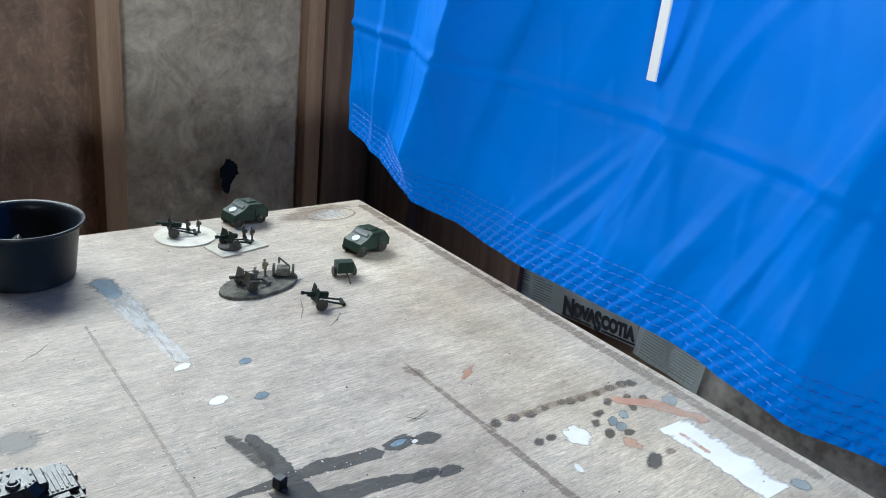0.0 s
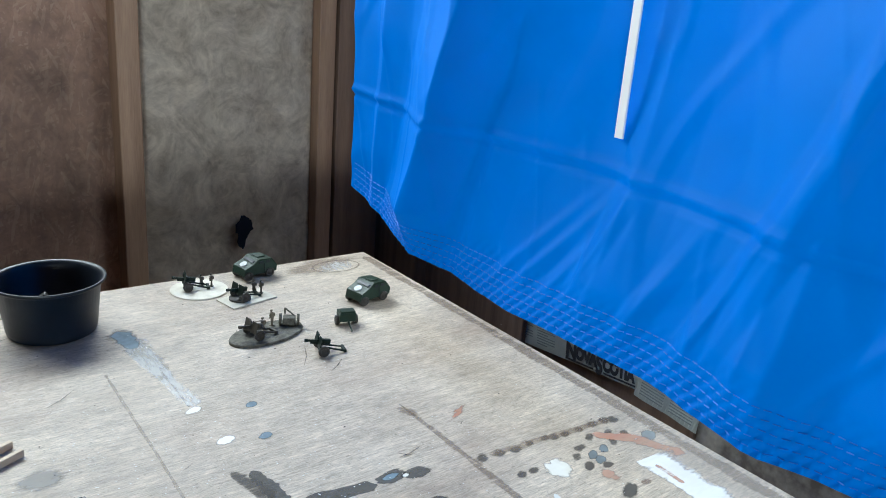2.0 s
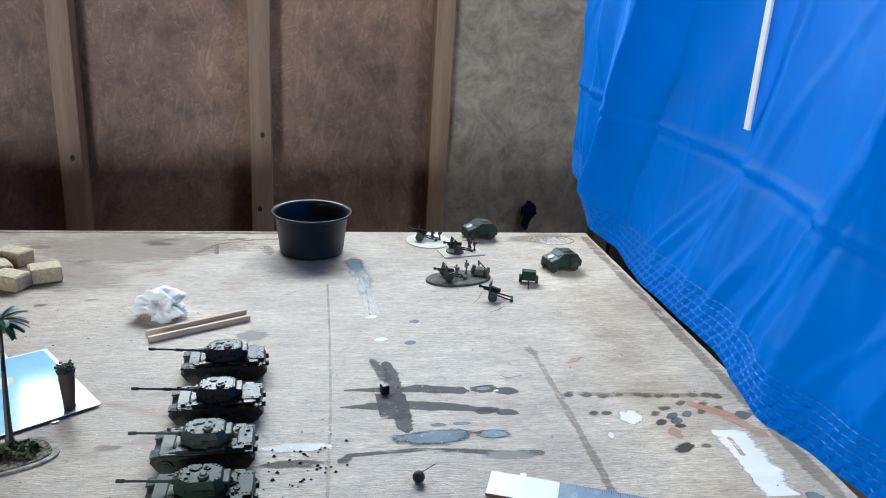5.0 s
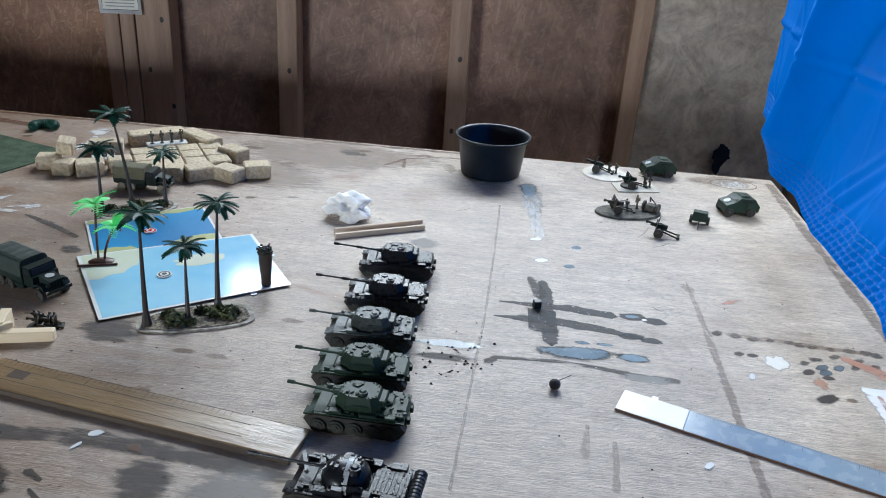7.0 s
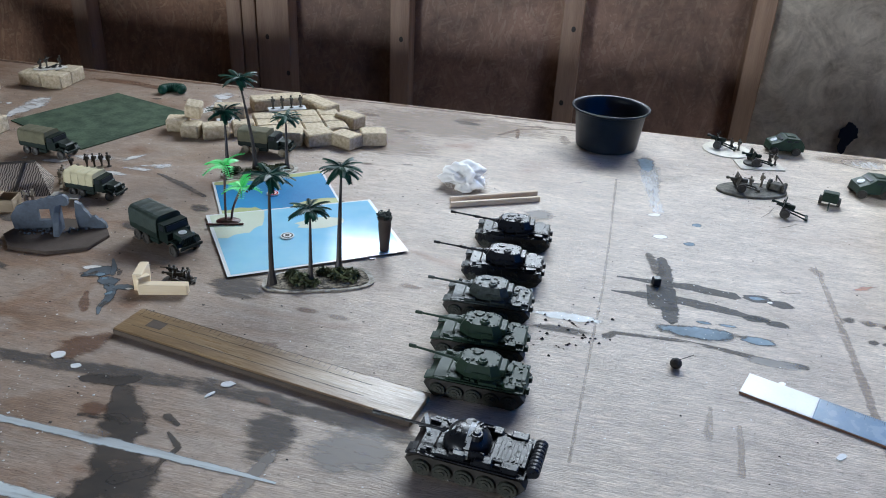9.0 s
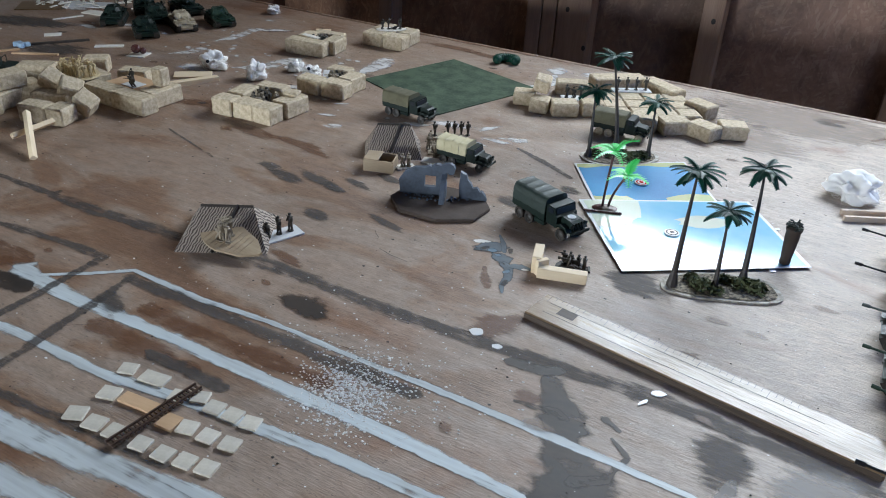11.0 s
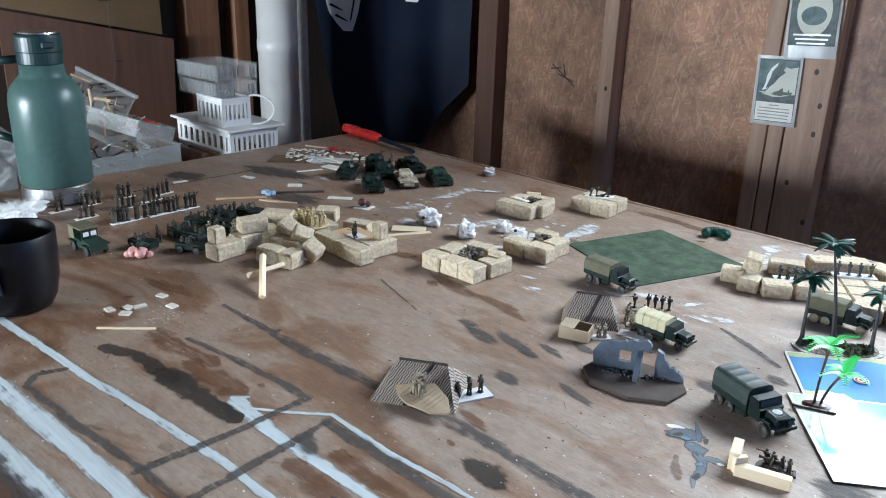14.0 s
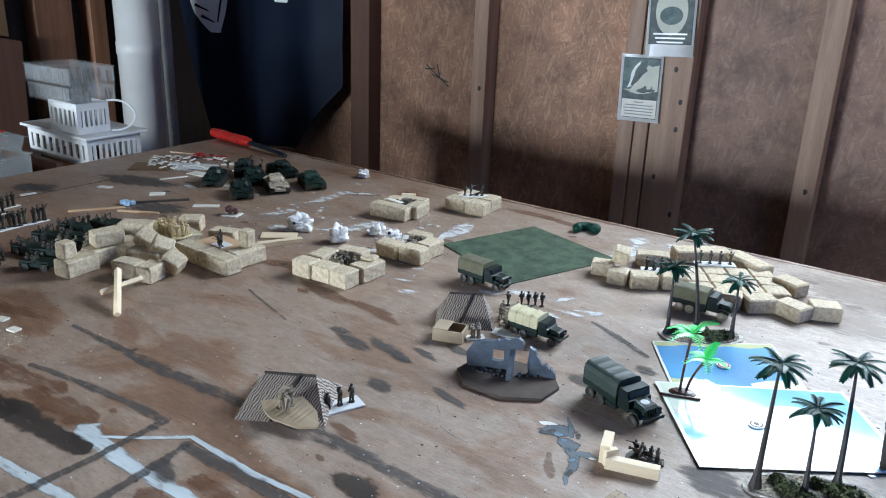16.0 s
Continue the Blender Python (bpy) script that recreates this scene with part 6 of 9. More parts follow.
# ---- figures ----
def figure(pose_kind):
    """A tiny cast figure on a thin foot, about 23 mm high, left without features."""
    bm = bmesh.new()
    rod(bm, (0, 0, 0), (0, 0, 0.0009), 0.0036, seg=10)
    if pose_kind == "kneel":
        rod(bm, (-0.001, 0.0012, 0.0008), (0.0024, 0.0012, 0.0058), 0.0013, 0.0014, 6)
        rod(bm, (0.0024, 0.0012, 0.0058), (0.0, 0.001, 0.0075), 0.0014, 0.0016, 6)
        rod(bm, (-0.0035, -0.0012, 0.0012), (0.0, -0.001, 0.0075), 0.0013, 0.0015, 6)
        base = 0.0065
    elif pose_kind == "prone":
        rod(bm, (-0.011, 0.001, 0.0018), (-0.002, 0.0008, 0.0024), 0.0011, 0.0017, 6)
        rod(bm, (-0.002, 0, 0.0024), (0.005, 0, 0.0034), 0.0022, 0.0024, 7)
        ball(bm, (0.0068, 0, 0.0048), 0.0019)
        rod(bm, (0.004, 0.0015, 0.003), (0.016, 0.0015, 0.0036), 0.0005, seg=5)
        return mesh_of("toy_soldier", bm, M["fig"])
    else:
        rod(bm, (0.0012, 0.0014, 0.0008), (0.0, 0.0010, 0.0105), 0.0011, 0.0016, 6)
        rod(bm, (-0.0014, -0.0013, 0.0008), (0.0, -0.0010, 0.0105), 0.0011, 0.0016, 6)
        base = 0.0100
    rod(bm, (0, 0, base), (0.0006, 0, base + 0.0075), 0.0022, 0.0029, 8)
    rod(bm, (0.0006, 0, base + 0.0075), (0.0006, 0, base + 0.0085), 0.0029, 0.0010, 8)
    ball(bm, (0.0010, 0, base + 0.0102), 0.0016)
    ball(bm, (0.0008, 0, base + 0.0110), 0.0020, (1.05, 1.05, 0.7))
    if pose_kind in ("aim", "kneel"):
        rod(bm, (0, 0.0026, base + 0.0070), (0.0042, 0.0018, base + 0.0074), 0.0009, seg=5)
        rod(bm, (0, -0.0026, base + 0.0070), (0.0056, 0.0006, base + 0.0082), 0.0009, seg=5)
        rod(bm, (-0.001, 0.0008, base + 0.0078), (0.0125, 0.0008, base + 0.0092), 0.0005, seg=5)
    elif pose_kind == "wave":
        rod(bm, (0, 0.0026, base + 0.0070), (0.001, 0.0058, base + 0.0120), 0.0008, seg=5)
        rod(bm, (0, -0.0026, base + 0.0070), (0.002, -0.0036, base + 0.0016), 0.0009, seg=5)
    else:
        rod(bm, (0, 0.0027, base + 0.0070), (0.0022, 0.0030, base + 0.0022), 0.0009, seg=5)
        rod(bm, (0, -0.0027, base + 0.0070), (0.0026, -0.0016, base + 0.0026), 0.0009, seg=5)
        rod(bm, (0.0026, -0.0022, base - 0.001), (0.0018, 0.0030, base + 0.0098), 0.0005, seg=5)
    box(bm, (-0.0026, 0, base + 0.0048), (0.0022, 0.0040, 0.0045), bev=0.0003)
    return mesh_of("toy_soldier", bm, M["fig"])


FIGS = {k: figure(k) for k in ("stand", "aim", "kneel", "wave", "prone")}
FIGS_PALE = {}
FIGS_TAN = {}
for k, me in FIGS.items():
    for store, mk in ((FIGS_PALE, "figgrey"), (FIGS_TAN, "figtan")):
        c = me.copy()
        c.materials.clear()
        c.materials.append(M[mk])
        store[k] = c


def soldier(x, y, rz, kind="stand", z=0.0, store=None, label="tiny brown-green painted toy soldier", group="toy soldiers", size=1.0):
    ob = new("toy_soldier", (store or FIGS)[kind])
    ob.matrix_basis = at(x, y, rz, z) @ Matrix.Scale(size, 4)
    return tagged(ob, label, "toy soldier", group)


soldier(-0.285, -0.050, 180, "stand", 0.002, size=0.9)
soldier(-0.296, -0.040, 180, "kneel", 0.002, size=0.9)
soldier(-0.233, -0.104, 180, "stand", 0.002, size=0.9)
soldier(-0.240, -0.095, 180, "kneel", 0.002)
soldier(-0.285, -0.225, 190, "kneel", 0.0035, FIGS_PALE)
soldier(-0.268, -0.215, 190, "stand", 0.0035, FIGS_PALE)


# ---- pot, sticks, rulers, cotton ----
def pot():
    t = thing("plastic_pot", at(-0.506, -0.102) @ Matrix.Diagonal((0.935, 0.935, 1.06, 1)), "black plastic food pot holding a few dark scraps", "pot")
    bm = bmesh.new()
    lathe(bm, ((0.050, 0.0), (0.054, 0.002), (0.0555, 0.008), (0.0625, 0.060), (0.0655, 0.0605), (0.0688, 0.063), (0.0690, 0.0655), (0.0675, 0.0660), (0.0640, 0.0640), (0.0615, 0.0600), (0.0540, 0.006), (0.0500, 0.0035)), 56)
    part("bowl", bm, M["black"], t, smooth=True)
    bm = bmesh.new()
    for i in range(26):
        a, r = random.uniform(0, 6.28), 0.036 * math.sqrt(random.random())
        box(bm, (r * math.cos(a), r * math.sin(a), 0.012 + random.random() * 0.022), [random.uniform(0.007, 0.016) for _ in range(3)], [random.uniform(0, 180) for _ in range(3)], bev=0.001)
    box(bm, (0, 0, 0.009), (0.06, 0.06, 0.012), bev=0.004)
    part("contents", bm, M["grime"], t, "dark model scraps")
    return t


pot()


def fluff(x, y, r, z=0.0, n=16, flat=0.75, stretch=1.0, rz=0.0):
    bm = bmesh.new()
    ball(bm, (0, 0, 0), 1.0, (1, 1, 1), 5)
    for v in bm.verts:
        u = v.co.normalized()
        q = u * 1.7 + Vector((x * 17, y * 13, 0))
        d = 0.86 + 0.75 * noise.noise(q) + 0.20 * noise.noise(q * 2.6) + 0.06 * noise.noise(q * 6) + 0.02 * noise.noise(q * 14)
        v.co = Vector((u.x * stretch, u.y, u.z * flat * 1.1)) * d * r * 0.80
        v.co.z = max(v.co.z + r * flat * 0.62, 0.0004)
    # loose fibres
    for i in range(700):
        a, e = random.uniform(0, 6.28), random.uniform(-0.1, 1.2)
        p = Vector((math.cos(a) * math.cos(e) * stretch, math.sin(a) * math.cos(e), abs(math.sin(e)) * flat * 1.4 + 0.1)) * r * random.uniform(0.55, 0.9)
        q = p + Vector((random.uniform(-1, 1), random.uniform(-1, 1), random.uniform(-0.3, 1))) * r * 0.30
        q.z = max(q.z, 0.001)
        rod(bm, p, q, 0.00028, 0.0001, 3)
    return solid("cotton_puff", bm, M["cotton"], at(x, y, rz, z), "loose white puff of cotton wool on the table", "cotton wool", "cotton puffs", smooth=True)


fluff(-0.700, -0.356, 0.030, n=26, flat=0.80, stretch=1.35, rz=-20)
fluff(-1.722, -0.432, 0.024, n=18, stretch=1.1, rz=30)
fluff(-1.625, -0.436, 0.020, n=16, flat=1.0)
fluff(-1.600, -0.360, 0.017, n=14)
fluff(-1.560, -0.368, 0.018, n=14)
fluff(-1.885, -0.070, 0.016, n=14)
fluff(-2.24, -0.985, 0.050, n=26, flat=0.35, stretch=1.5, rz=-60)
for x, y in ((-1.7165, -0.4525), (-1.556, -0.382)):
    bm = bmesh.new()
    ball(bm, (0, 0, 0), 0.003, sub=2)
    solid("black_bead", bm, M["black"], at(x, y, 0, 0.018), "small black bead caught in cotton wool", "bead")

for k, (sx, sy) in enumerate(((-0.645, -0.402), (-0.6505, -0.3835))):
    bm = bmesh.new()
    box(bm, (0, 0, 0.0035), (0.131, 0.0050, 0.007), bev=0.0005)
    solid("wood_strip", bm, M["palestrip"], at(sx, sy, 27.5 + k, 0.0), "square pale wooden strip on the table", "wood strip", "wood strips")


def flat_ruler():
    t = thing("flat_ruler", at(-0.1985, -0.800, -21), "clear bluish plastic ruler with a solid white end", "ruler")
    bm = bmesh.new()
    box(bm, (0.0325, 0, 0.0014), (0.250, 0.036, 0.0016), bev=0.0004)
    part("blade", bm, M["ruler"], t, "clear bluish plastic")
    bm = bmesh.new()
    box(bm, (-0.1250, 0, 0.0014), (0.065, 0.036, 0.0018), bev=0.0004)
    part("end_piece", bm, M["white"], t, "solid white end")
    bm = bmesh.new()
    for i in range(150):
        l = 0.008 if i % 10 == 0 else 0.005 if i % 5 == 0 else 0.003
        box(bm, (-0.085 + 0.0016 * i, 0.0176 - l / 2, 0.00226), (0.00035, l, 0.00008))
    part("scale_print", bm, M["ink"], t, "dark graduation marks")
    bm = bmesh.new()
    box(bm, (0, -0.0184, 0.0012), (0.315, 0.0010, 0.0022), bev=0.0003)
    part("edge", bm, M["darkstud"], t, "dark lower edge")
    return t


flat_ruler()


def old_stick():
    t = thing("wooden_stick", at(-0.793, -0.8445, -9.6), "old flat wooden measuring stick, varnish worn off one end", "stick")
    bm = bmesh.new()
    box(bm, (0, 0, 0.0034), (0.325, 0.042, 0.0068), bev=0.0010)
    part("board", bm, M["stickwood"], t)
    # both long edges get a darker brown than the top
    for s in (-1, 1):
        bm = bmesh.new()
        box(bm, (0, s * 0.0216, 0.0030), (0.323, 0.0010, 0.0056), bev=0.0003)
        part("long_edge", bm, M["stickedge"], t, "dark brown edge")
    bm = bmesh.new()
    for i in range(40):
        l = 0.012 if i % 5 == 0 else 0.006
        box(bm, (-0.155 + 0.0062 * i, 0.0205 - l / 2, 0.00686), (0.0004, l, 0.0001))
    for s in (-1, 1):
        box(bm, (-0.02, s * 0.0085, 0.00686), (0.26, 0.0005, 0.0001))
    part("scale_print", bm, M["trunk"], t, "faded brown graduation marks")
    bm = bmesh.new()
    box(bm, (-0.128, 0.002, 0.00688), (0.018, 0.012, 0.00012))
    part("maker_label", bm, M["stickedge"], t, "small dark printed maker's label")
    return t


old_stick()

bm = bmesh.new()
ball(bm, (0, 0, 0.0055), 0.006, (1, 1, 0.95), 2)
rod(bm, (0.002, 0.001, 0.009), (0.016, 0.008, 0.013), 0.0004, seg=5)
solid("dark_bead", bm, M["crumb"], at(-0.410, -0.736), "dark round bead with a wire tail", "bead")
bm = bmesh.new()
box(bm, (0, 0, 0.005), (0.009, 0.009, 0.010), bev=0.001)
solid("black_cube", bm, M["black"], at(-0.427, -0.571, 20), "small black cube on grey paint", "cube")


# ---- map sheets ----
def sheet(name, corners, z, mk, label, cat, h=0.0006):
    bm = bmesh.new()
    prism(bm, corners, TZ + z, TZ + z + h)
    return solid(name, bm, M[mk], Matrix(), label, cat)


def lerp2(c, u, v):
    """A point of a four-cornered sheet."""
    a = Vector(c[0]).lerp(Vector(c[1]), u)
    b = Vector(c[3]).lerp(Vector(c[2]), u)
    return tuple(a.lerp(b, v))


BACK = ((-1.045, -0.462), (-0.915, -0.368), (-0.847, -0.473), (-0.981, -0.563))
FRONT = ((-1.0, -0.567), (-0.814, -0.45), (-0.723, -0.582), (-0.90, -0.706))


def printed(parent, c, z, outline, mk):
    bm = bmesh.new()
    vs = [bm.verts.new((*lerp2(c, u, v), TZ + z)) for u, v in outline]
    bm.faces.new(vs)
    return part("print", bm, M[mk], parent)


s1 = sheet("map_sheet", list(BACK), 0.0012, "sheet", "printed paper map with deep blue sea and yellow shores", "map")
printed(s1, BACK, 0.00195, ((0.02, 0.02), (0.98, 0.02), (0.98, 0.98), (0.02, 0.98)), "sea")
printed(s1, BACK, 0.0021, [(0.02, 0.02)] + [(0.98 * k / 14 + 0.01, 0.11 + 0.02 * math.sin(k * 1.3)) for k in range(15)] + [(0.98, 0.02)], "shore")
printed(s1, BACK, 0.0021, [(0.02, 0.98)] + [(0.02 + 0.30 * k / 10, 0.84 + 0.02 * math.sin(k)) for k in range(10)] + [(0.36, 0.98)], "shore")
printed(s1, BACK, 0.0021, [(0.60, 0.98)] + [(0.60 + 0.38 * k / 10, 0.90 - 0.09 * math.sin(k / 10 * 2.4)) for k in range(11)] + [(0.98, 0.98)], "shore")
s2 = sheet("map_sheet", list(FRONT), 0.0022, "sheet", "glossy printed paper map, pale blue sea and pale land", "map")
printed(s2, FRONT, 0.0030, ((0.02, 0.02), (0.98, 0.02), (0.98, 0.98), (0.02, 0.98)), "paper")
printed(s2, FRONT, 0.0031, [(0.02, 0.02), (0.02, 0.42)] + [(0.03 + 0.29 * math.sin(a / 10 * 1.57), 0.42 - 0.28 * (1 - math.cos(a / 10 * 1.57)) + 0.02 * math.sin(a * 2)) for a in range(11)] + [(0.34, 0.02)], "sand")
printed(s2, FRONT, 0.0031, [(0.62 + 0.14 * math.cos(a / 16 * 6.28) * (1 + 0.15 * math.sin(a * 3)), 0.35 + 0.10 * math.sin(a / 16 * 6.28)) for a in range(16)], "sand")


def token(x, y, mk, z):
    t = thing("round_token", at(x, y, 0, z), "small round printed game token on a map", "token", "round tokens")
    bm = bmesh.new()
    rod(bm, (0, 0, 0), (0, 0, 0.0016), 0.0085, seg=24)
    part("disc", bm, M["sheet"], t)
    bm = bmesh.new()
    rod(bm, (0, 0, 0.0015), (0, 0, 0.0018), 0.0072, seg=24)
    part("ring", bm, M[mk], t)
    bm = bmesh.new()
    rod(bm, (0, 0, 0.0017), (0, 0, 0.0020), 0.0052, seg=20)
    part("face", bm, M["sheet"], t)
    bm = bmesh.new()
    rod(bm, (0, 0, 0.0019), (0, 0, 0.0022), 0.0030, seg=16)
    part("spot", bm, M[mk], t)


token(-0.876, -0.592, "trunk", 0.0032)
token(-0.947, -0.474, "redplastic", 0.0022)


# ---- palms ----
def frond_mesh(length, mk, droop=0.5, leaflets=11, wide=0.34):
    """A feather leaf: a rib with broad pointed leaflets that nearly touch."""
    bm = bmesh.new()
    p = []
    for i in range(leaflets + 1):
        u = i / leaflets
        p.append(Vector((length * u * (1 - 0.10 * u), 0, length * (0.30 * u - droop * u * u))))
    for a, b in zip(p, p[1:]):
        rod(bm, a, b, 0.0006, seg=4)
    for i in range(1, leaflets + 1):
        u = i / leaflets
        l = length * wide * (1 - 0.62 * u) * min(1, 2.4 * u + 0.45)
        w = length / leaflets * 0.62
        for s in (-1, 1):
            a = p[i]
            d = Vector((0.75, s, -0.22 - 0.2 * u)).normalized() * l
            vs = [bm.verts.new(q) for q in (a + Vector((-w, 0, 0)), a + d * 0.5 + Vector((-w * 0.85, 0, 0.0006)), a + d, a + d * 0.5 + Vector((w * 0.85, 0, -0.0002)), a + Vector((w, 0, 0)))]
            bm.faces.new(vs)
    bmesh.ops.solidify(bm, geom=[f for f in bm.faces if len(f.verts) == 5], thickness=0.0003)
    return mesh_of("frond", bm, M[mk])


FROND = frond_mesh(0.0290, "leaf", 0.33)


def palm(x, y, top, lean=(0.0, 0.0), z=0.003, spread=1.0, thick=1.0):
    t = thing("model_palm", at(x, y, random.uniform(0, 360), z), "dark green plastic model palm tree with a slim brown trunk", "model tree", "dark model palms")
    inv = t.matrix_basis.to_3x3().inverted()
    bm = bmesh.new()
    pts = []
    for i in range(9):
        u = i / 8
        pts.append(inv @ Vector((lean[0] * u ** 1.5, lean[1] * u ** 1.5, top * u)))
    for i, (a, b) in enumerate(zip(pts, pts[1:])):
        r = 0.0035 * thick * (1 - 0.085 * i) if i else 0.0062 * thick
        rod(bm, a, b, r, 0.0035 * thick * (1 - 0.085 * (i + 1)), 8)
        ball(bm, b, 0.0036 * thick * (1 - 0.085 * (i + 1)), (1, 1, 0.5), 1)
    part("trunk", bm, M["trunk"], t)
    head = pts[-1]
    n = 20
    for i in range(n):
        up = -8 + 24 * (i % 4) / 2
        m = Matrix.Translation(head + Vector((0, 0, -0.001 + 0.0012 * (i % 3)))) @ Matrix.Rotation(2 * math.pi * i / n + random.uniform(-0.15, 0.15), 4, "Z") @ Matrix.Rotation(radians(-up + 14), 4, "Y") @ Matrix.Scale(spread * random.uniform(0.88, 1.08), 4)
        shared("frond", FROND, t, m)
    return t


def island(cx, cy, a, b, rz, label, bushes):
    t = thing("palm_island", at(cx, cy, rz), label, "base", "palm islands")
    bm = bmesh.new()
    k = 40
    out = []
    for i in range(k):
        an = 2 * math.pi * i / k
        u = 1 + 0.05 * math.sin(3 * an + cx * 50)
        out.append((a * u * math.copysign(abs(math.cos(an)) ** 0.75, math.cos(an)), b * u * math.copysign(abs(math.sin(an)) ** 0.75, math.sin(an))))
    prism(bm, out, 0.0, 0.0022)
    part("card", bm, M["islandedge"], t, "grubby pale card edge")
    bm = bmesh.new()
    prism(bm, [(x * 0.9, y * 0.86) for x, y in out], 0.0023, 0.0031)
    part("ground", bm, M["islandground"], t, "sandy flocked ground")
    for bx, by, br in bushes:
        bm = bmesh.new()
        for i in range(150):
            th, ph, r = random.uniform(0, 6.28), random.uniform(0.05, 1.45), br * random.uniform(0.5, 1.0)
            c = Vector((bx + r * math.cos(th) * math.cos(ph), by + r * math.sin(th) * math.cos(ph), 0.003 + r * 0.75 * math.sin(ph)))
            d = Vector((random.uniform(-1, 1), random.uniform(-1, 1), random.uniform(-0.4, 1))).normalized() * br * 0.30
            e = d.cross(Vector((random.uniform(-1, 1), random.uniform(-1, 1), random.uniform(-1, 1)))).normalized() * br * 0.13
            vs = [bm.verts.new(q) for q in (c - d, c + e, c + d, c - e)]
            bm.faces.new(vs)
        part("bush", bm, M["bush"], t, "tufty dull green scrub")
    return t


island(-0.800, -0.678, 0.062, 0.027, 24, "oval sandy card island with scrub and model palms", ((-0.022, -0.008, 0.014), (-0.030, 0.008, 0.010), (0.020, 0.004, 0.013), (0.034, -0.002, 0.013), (0.004, 0.012, 0.009), (-0.008, -0.012, 0.008)))
palm(-0.847, -0.704, 0.126, (0.0, 0.008))
palm(-0.807, -0.689, 0.082, (-0.005, 0.017), spread=0.88, thick=0.8)
palm(-0.784, -0.661, 0.114, (-0.009, 0.039), spread=0.95)
island(-0.998, -0.405, 0.056, 0.026, 36, "oval sandy card island with scrub beside the deep blue map", ((-0.034, 0.006, 0.011), (0.016, -0.008, 0.013), (0.030, -0.004, 0.012), (0.004, 0.010, 0.011), (-0.016, 0.0, 0.008)))
palm(-1.037, -0.428, 0.088, (-0.008, 0.019), spread=0.92, thick=0.9)
palm(-1.008, -0.396, 0.128, (-0.028, 0.020))
palm(-0.965, -0.382, 0.074, (-0.005, 0.016), spread=0.88, thick=0.9)


def bright_palm():
    t = thing("toy_palm", at(-0.964, -0.574, 20, 0.003), "bright green plastic toy palm with two red-brown stems", "toy tree")
    bm = bmesh.new()
    lathe(bm, ((0.014, 0), (0.014, 0.001), (0.010, 0.003), (0.002, 0.0045)), 20)
    bmesh.ops.scale(bm, vec=(1.1, 0.7, 1), verts=bm.verts[:])
    box(bm, (-0.003, -0.012, 0.0015), (0.046, 0.003, 0.0022), bev=0.0005)
    part("foot", bm, M["purple"], t)
    f = frond_mesh(0.029, "brightleaf", 0.72, 10, 0.44)
    for k, (dx, top, lean, sc) in enumerate(((-0.003, 0.072, 0.004, 1.0), (0.004, 0.043, 0.016, 0.85))):
        bm = bmesh.new()
        pts = [Vector((dx + lean * (i / 6) ** 1.6, 0, 0.003 + top * i / 6)) for i in range(7)]
        for a, b in zip(pts, pts[1:]):
            rod(bm, a, b, 0.0016, 0.0014, 8)
        for i in range(3):
            an = i * 2.1
            q = pts[-1] + Vector((0.006 * math.cos(an), 0.006 * math.sin(an), -0.005))
            rod(bm, pts[-1] + Vector((0, 0, -0.003)), q, 0.0006, seg=5)
            ball(bm, q, 0.0016)
        part("stem", bm, M["purple"], t)
        for i in range(5):
            m = Matrix.Translation(pts[-1]) @ Matrix.Rotation(2 * math.pi * i / 5 + k, 4, "Z") @ Matrix.Rotation(radians(-18 if i else -60), 4, "Y") @ Matrix.Diagonal((sc, sc * 1.25, sc, 1))
            shared("leaf", f, t, m)
    return t


bright_palm()


def urn():
    t = thing("model_urn", at(-0.751, -0.590, 0, 0.0032), "small tall brown urn with green planting on top", "urn")
    bm = bmesh.new()
    lathe(bm, ((0.0052, 0), (0.0060, 0.002), (0.0056, 0.006), (0.0068, 0.020), (0.0078, 0.034), (0.0074, 0.040), (0.0088, 0.0415), (0.0090, 0.044), (0.006, 0.0445)), 18)
    part("body", bm, M["earth"], t, smooth=True)
    bm = bmesh.new()
    for i in range(90):
        a, r = random.uniform(0, 6.28), 0.0095 * math.sqrt(random.random())
        c = Vector((r * math.cos(a), r * math.sin(a), 0.044 + random.random() * 0.007))
        ball(bm, c, 0.0016, (1, 1, 0.6), 1)
    part("planting", bm, M["dkgreen"], t, "dark green clumped planting")
    return t


urn()


# ---- cork blocks ----
def cork(x, y, lx, ly, rz=0.0, z=0.0, lz=0.026, rx=0.0, ry=0.0, label="rough pale cork block used as a wall"):
    bm = bmesh.new()
    bmesh.ops.create_cube(bm, size=1.0)
    bmesh.ops.scale(bm, vec=(lx, ly, lz), verts=bm.verts[:])
    bmesh.ops.bevel(bm, geom=bm.edges[:], offset=0.0022, segments=1, affect="EDGES")
    bmesh.ops.subdivide_edges(bm, edges=bm.edges[:], cuts=2, use_grid_fill=True)
    for v in bm.verts:
        v.co += Vector([noise.noise(v.co * 160 + Vector((x * 70 + k * 5, y * 70, k))) for k in range(3)]) * 0.0009
    lift = lz / 2
    if rx or ry:
        m = Euler((radians(rx), radians(ry), 0)).to_matrix()
        lift = -min((m @ v.co).z for v in bm.verts)
    return solid("cork_block", bm, M["cork"], at(x, y, rz, z + lift, rx, ry), label, "cork block", "cork blocks")


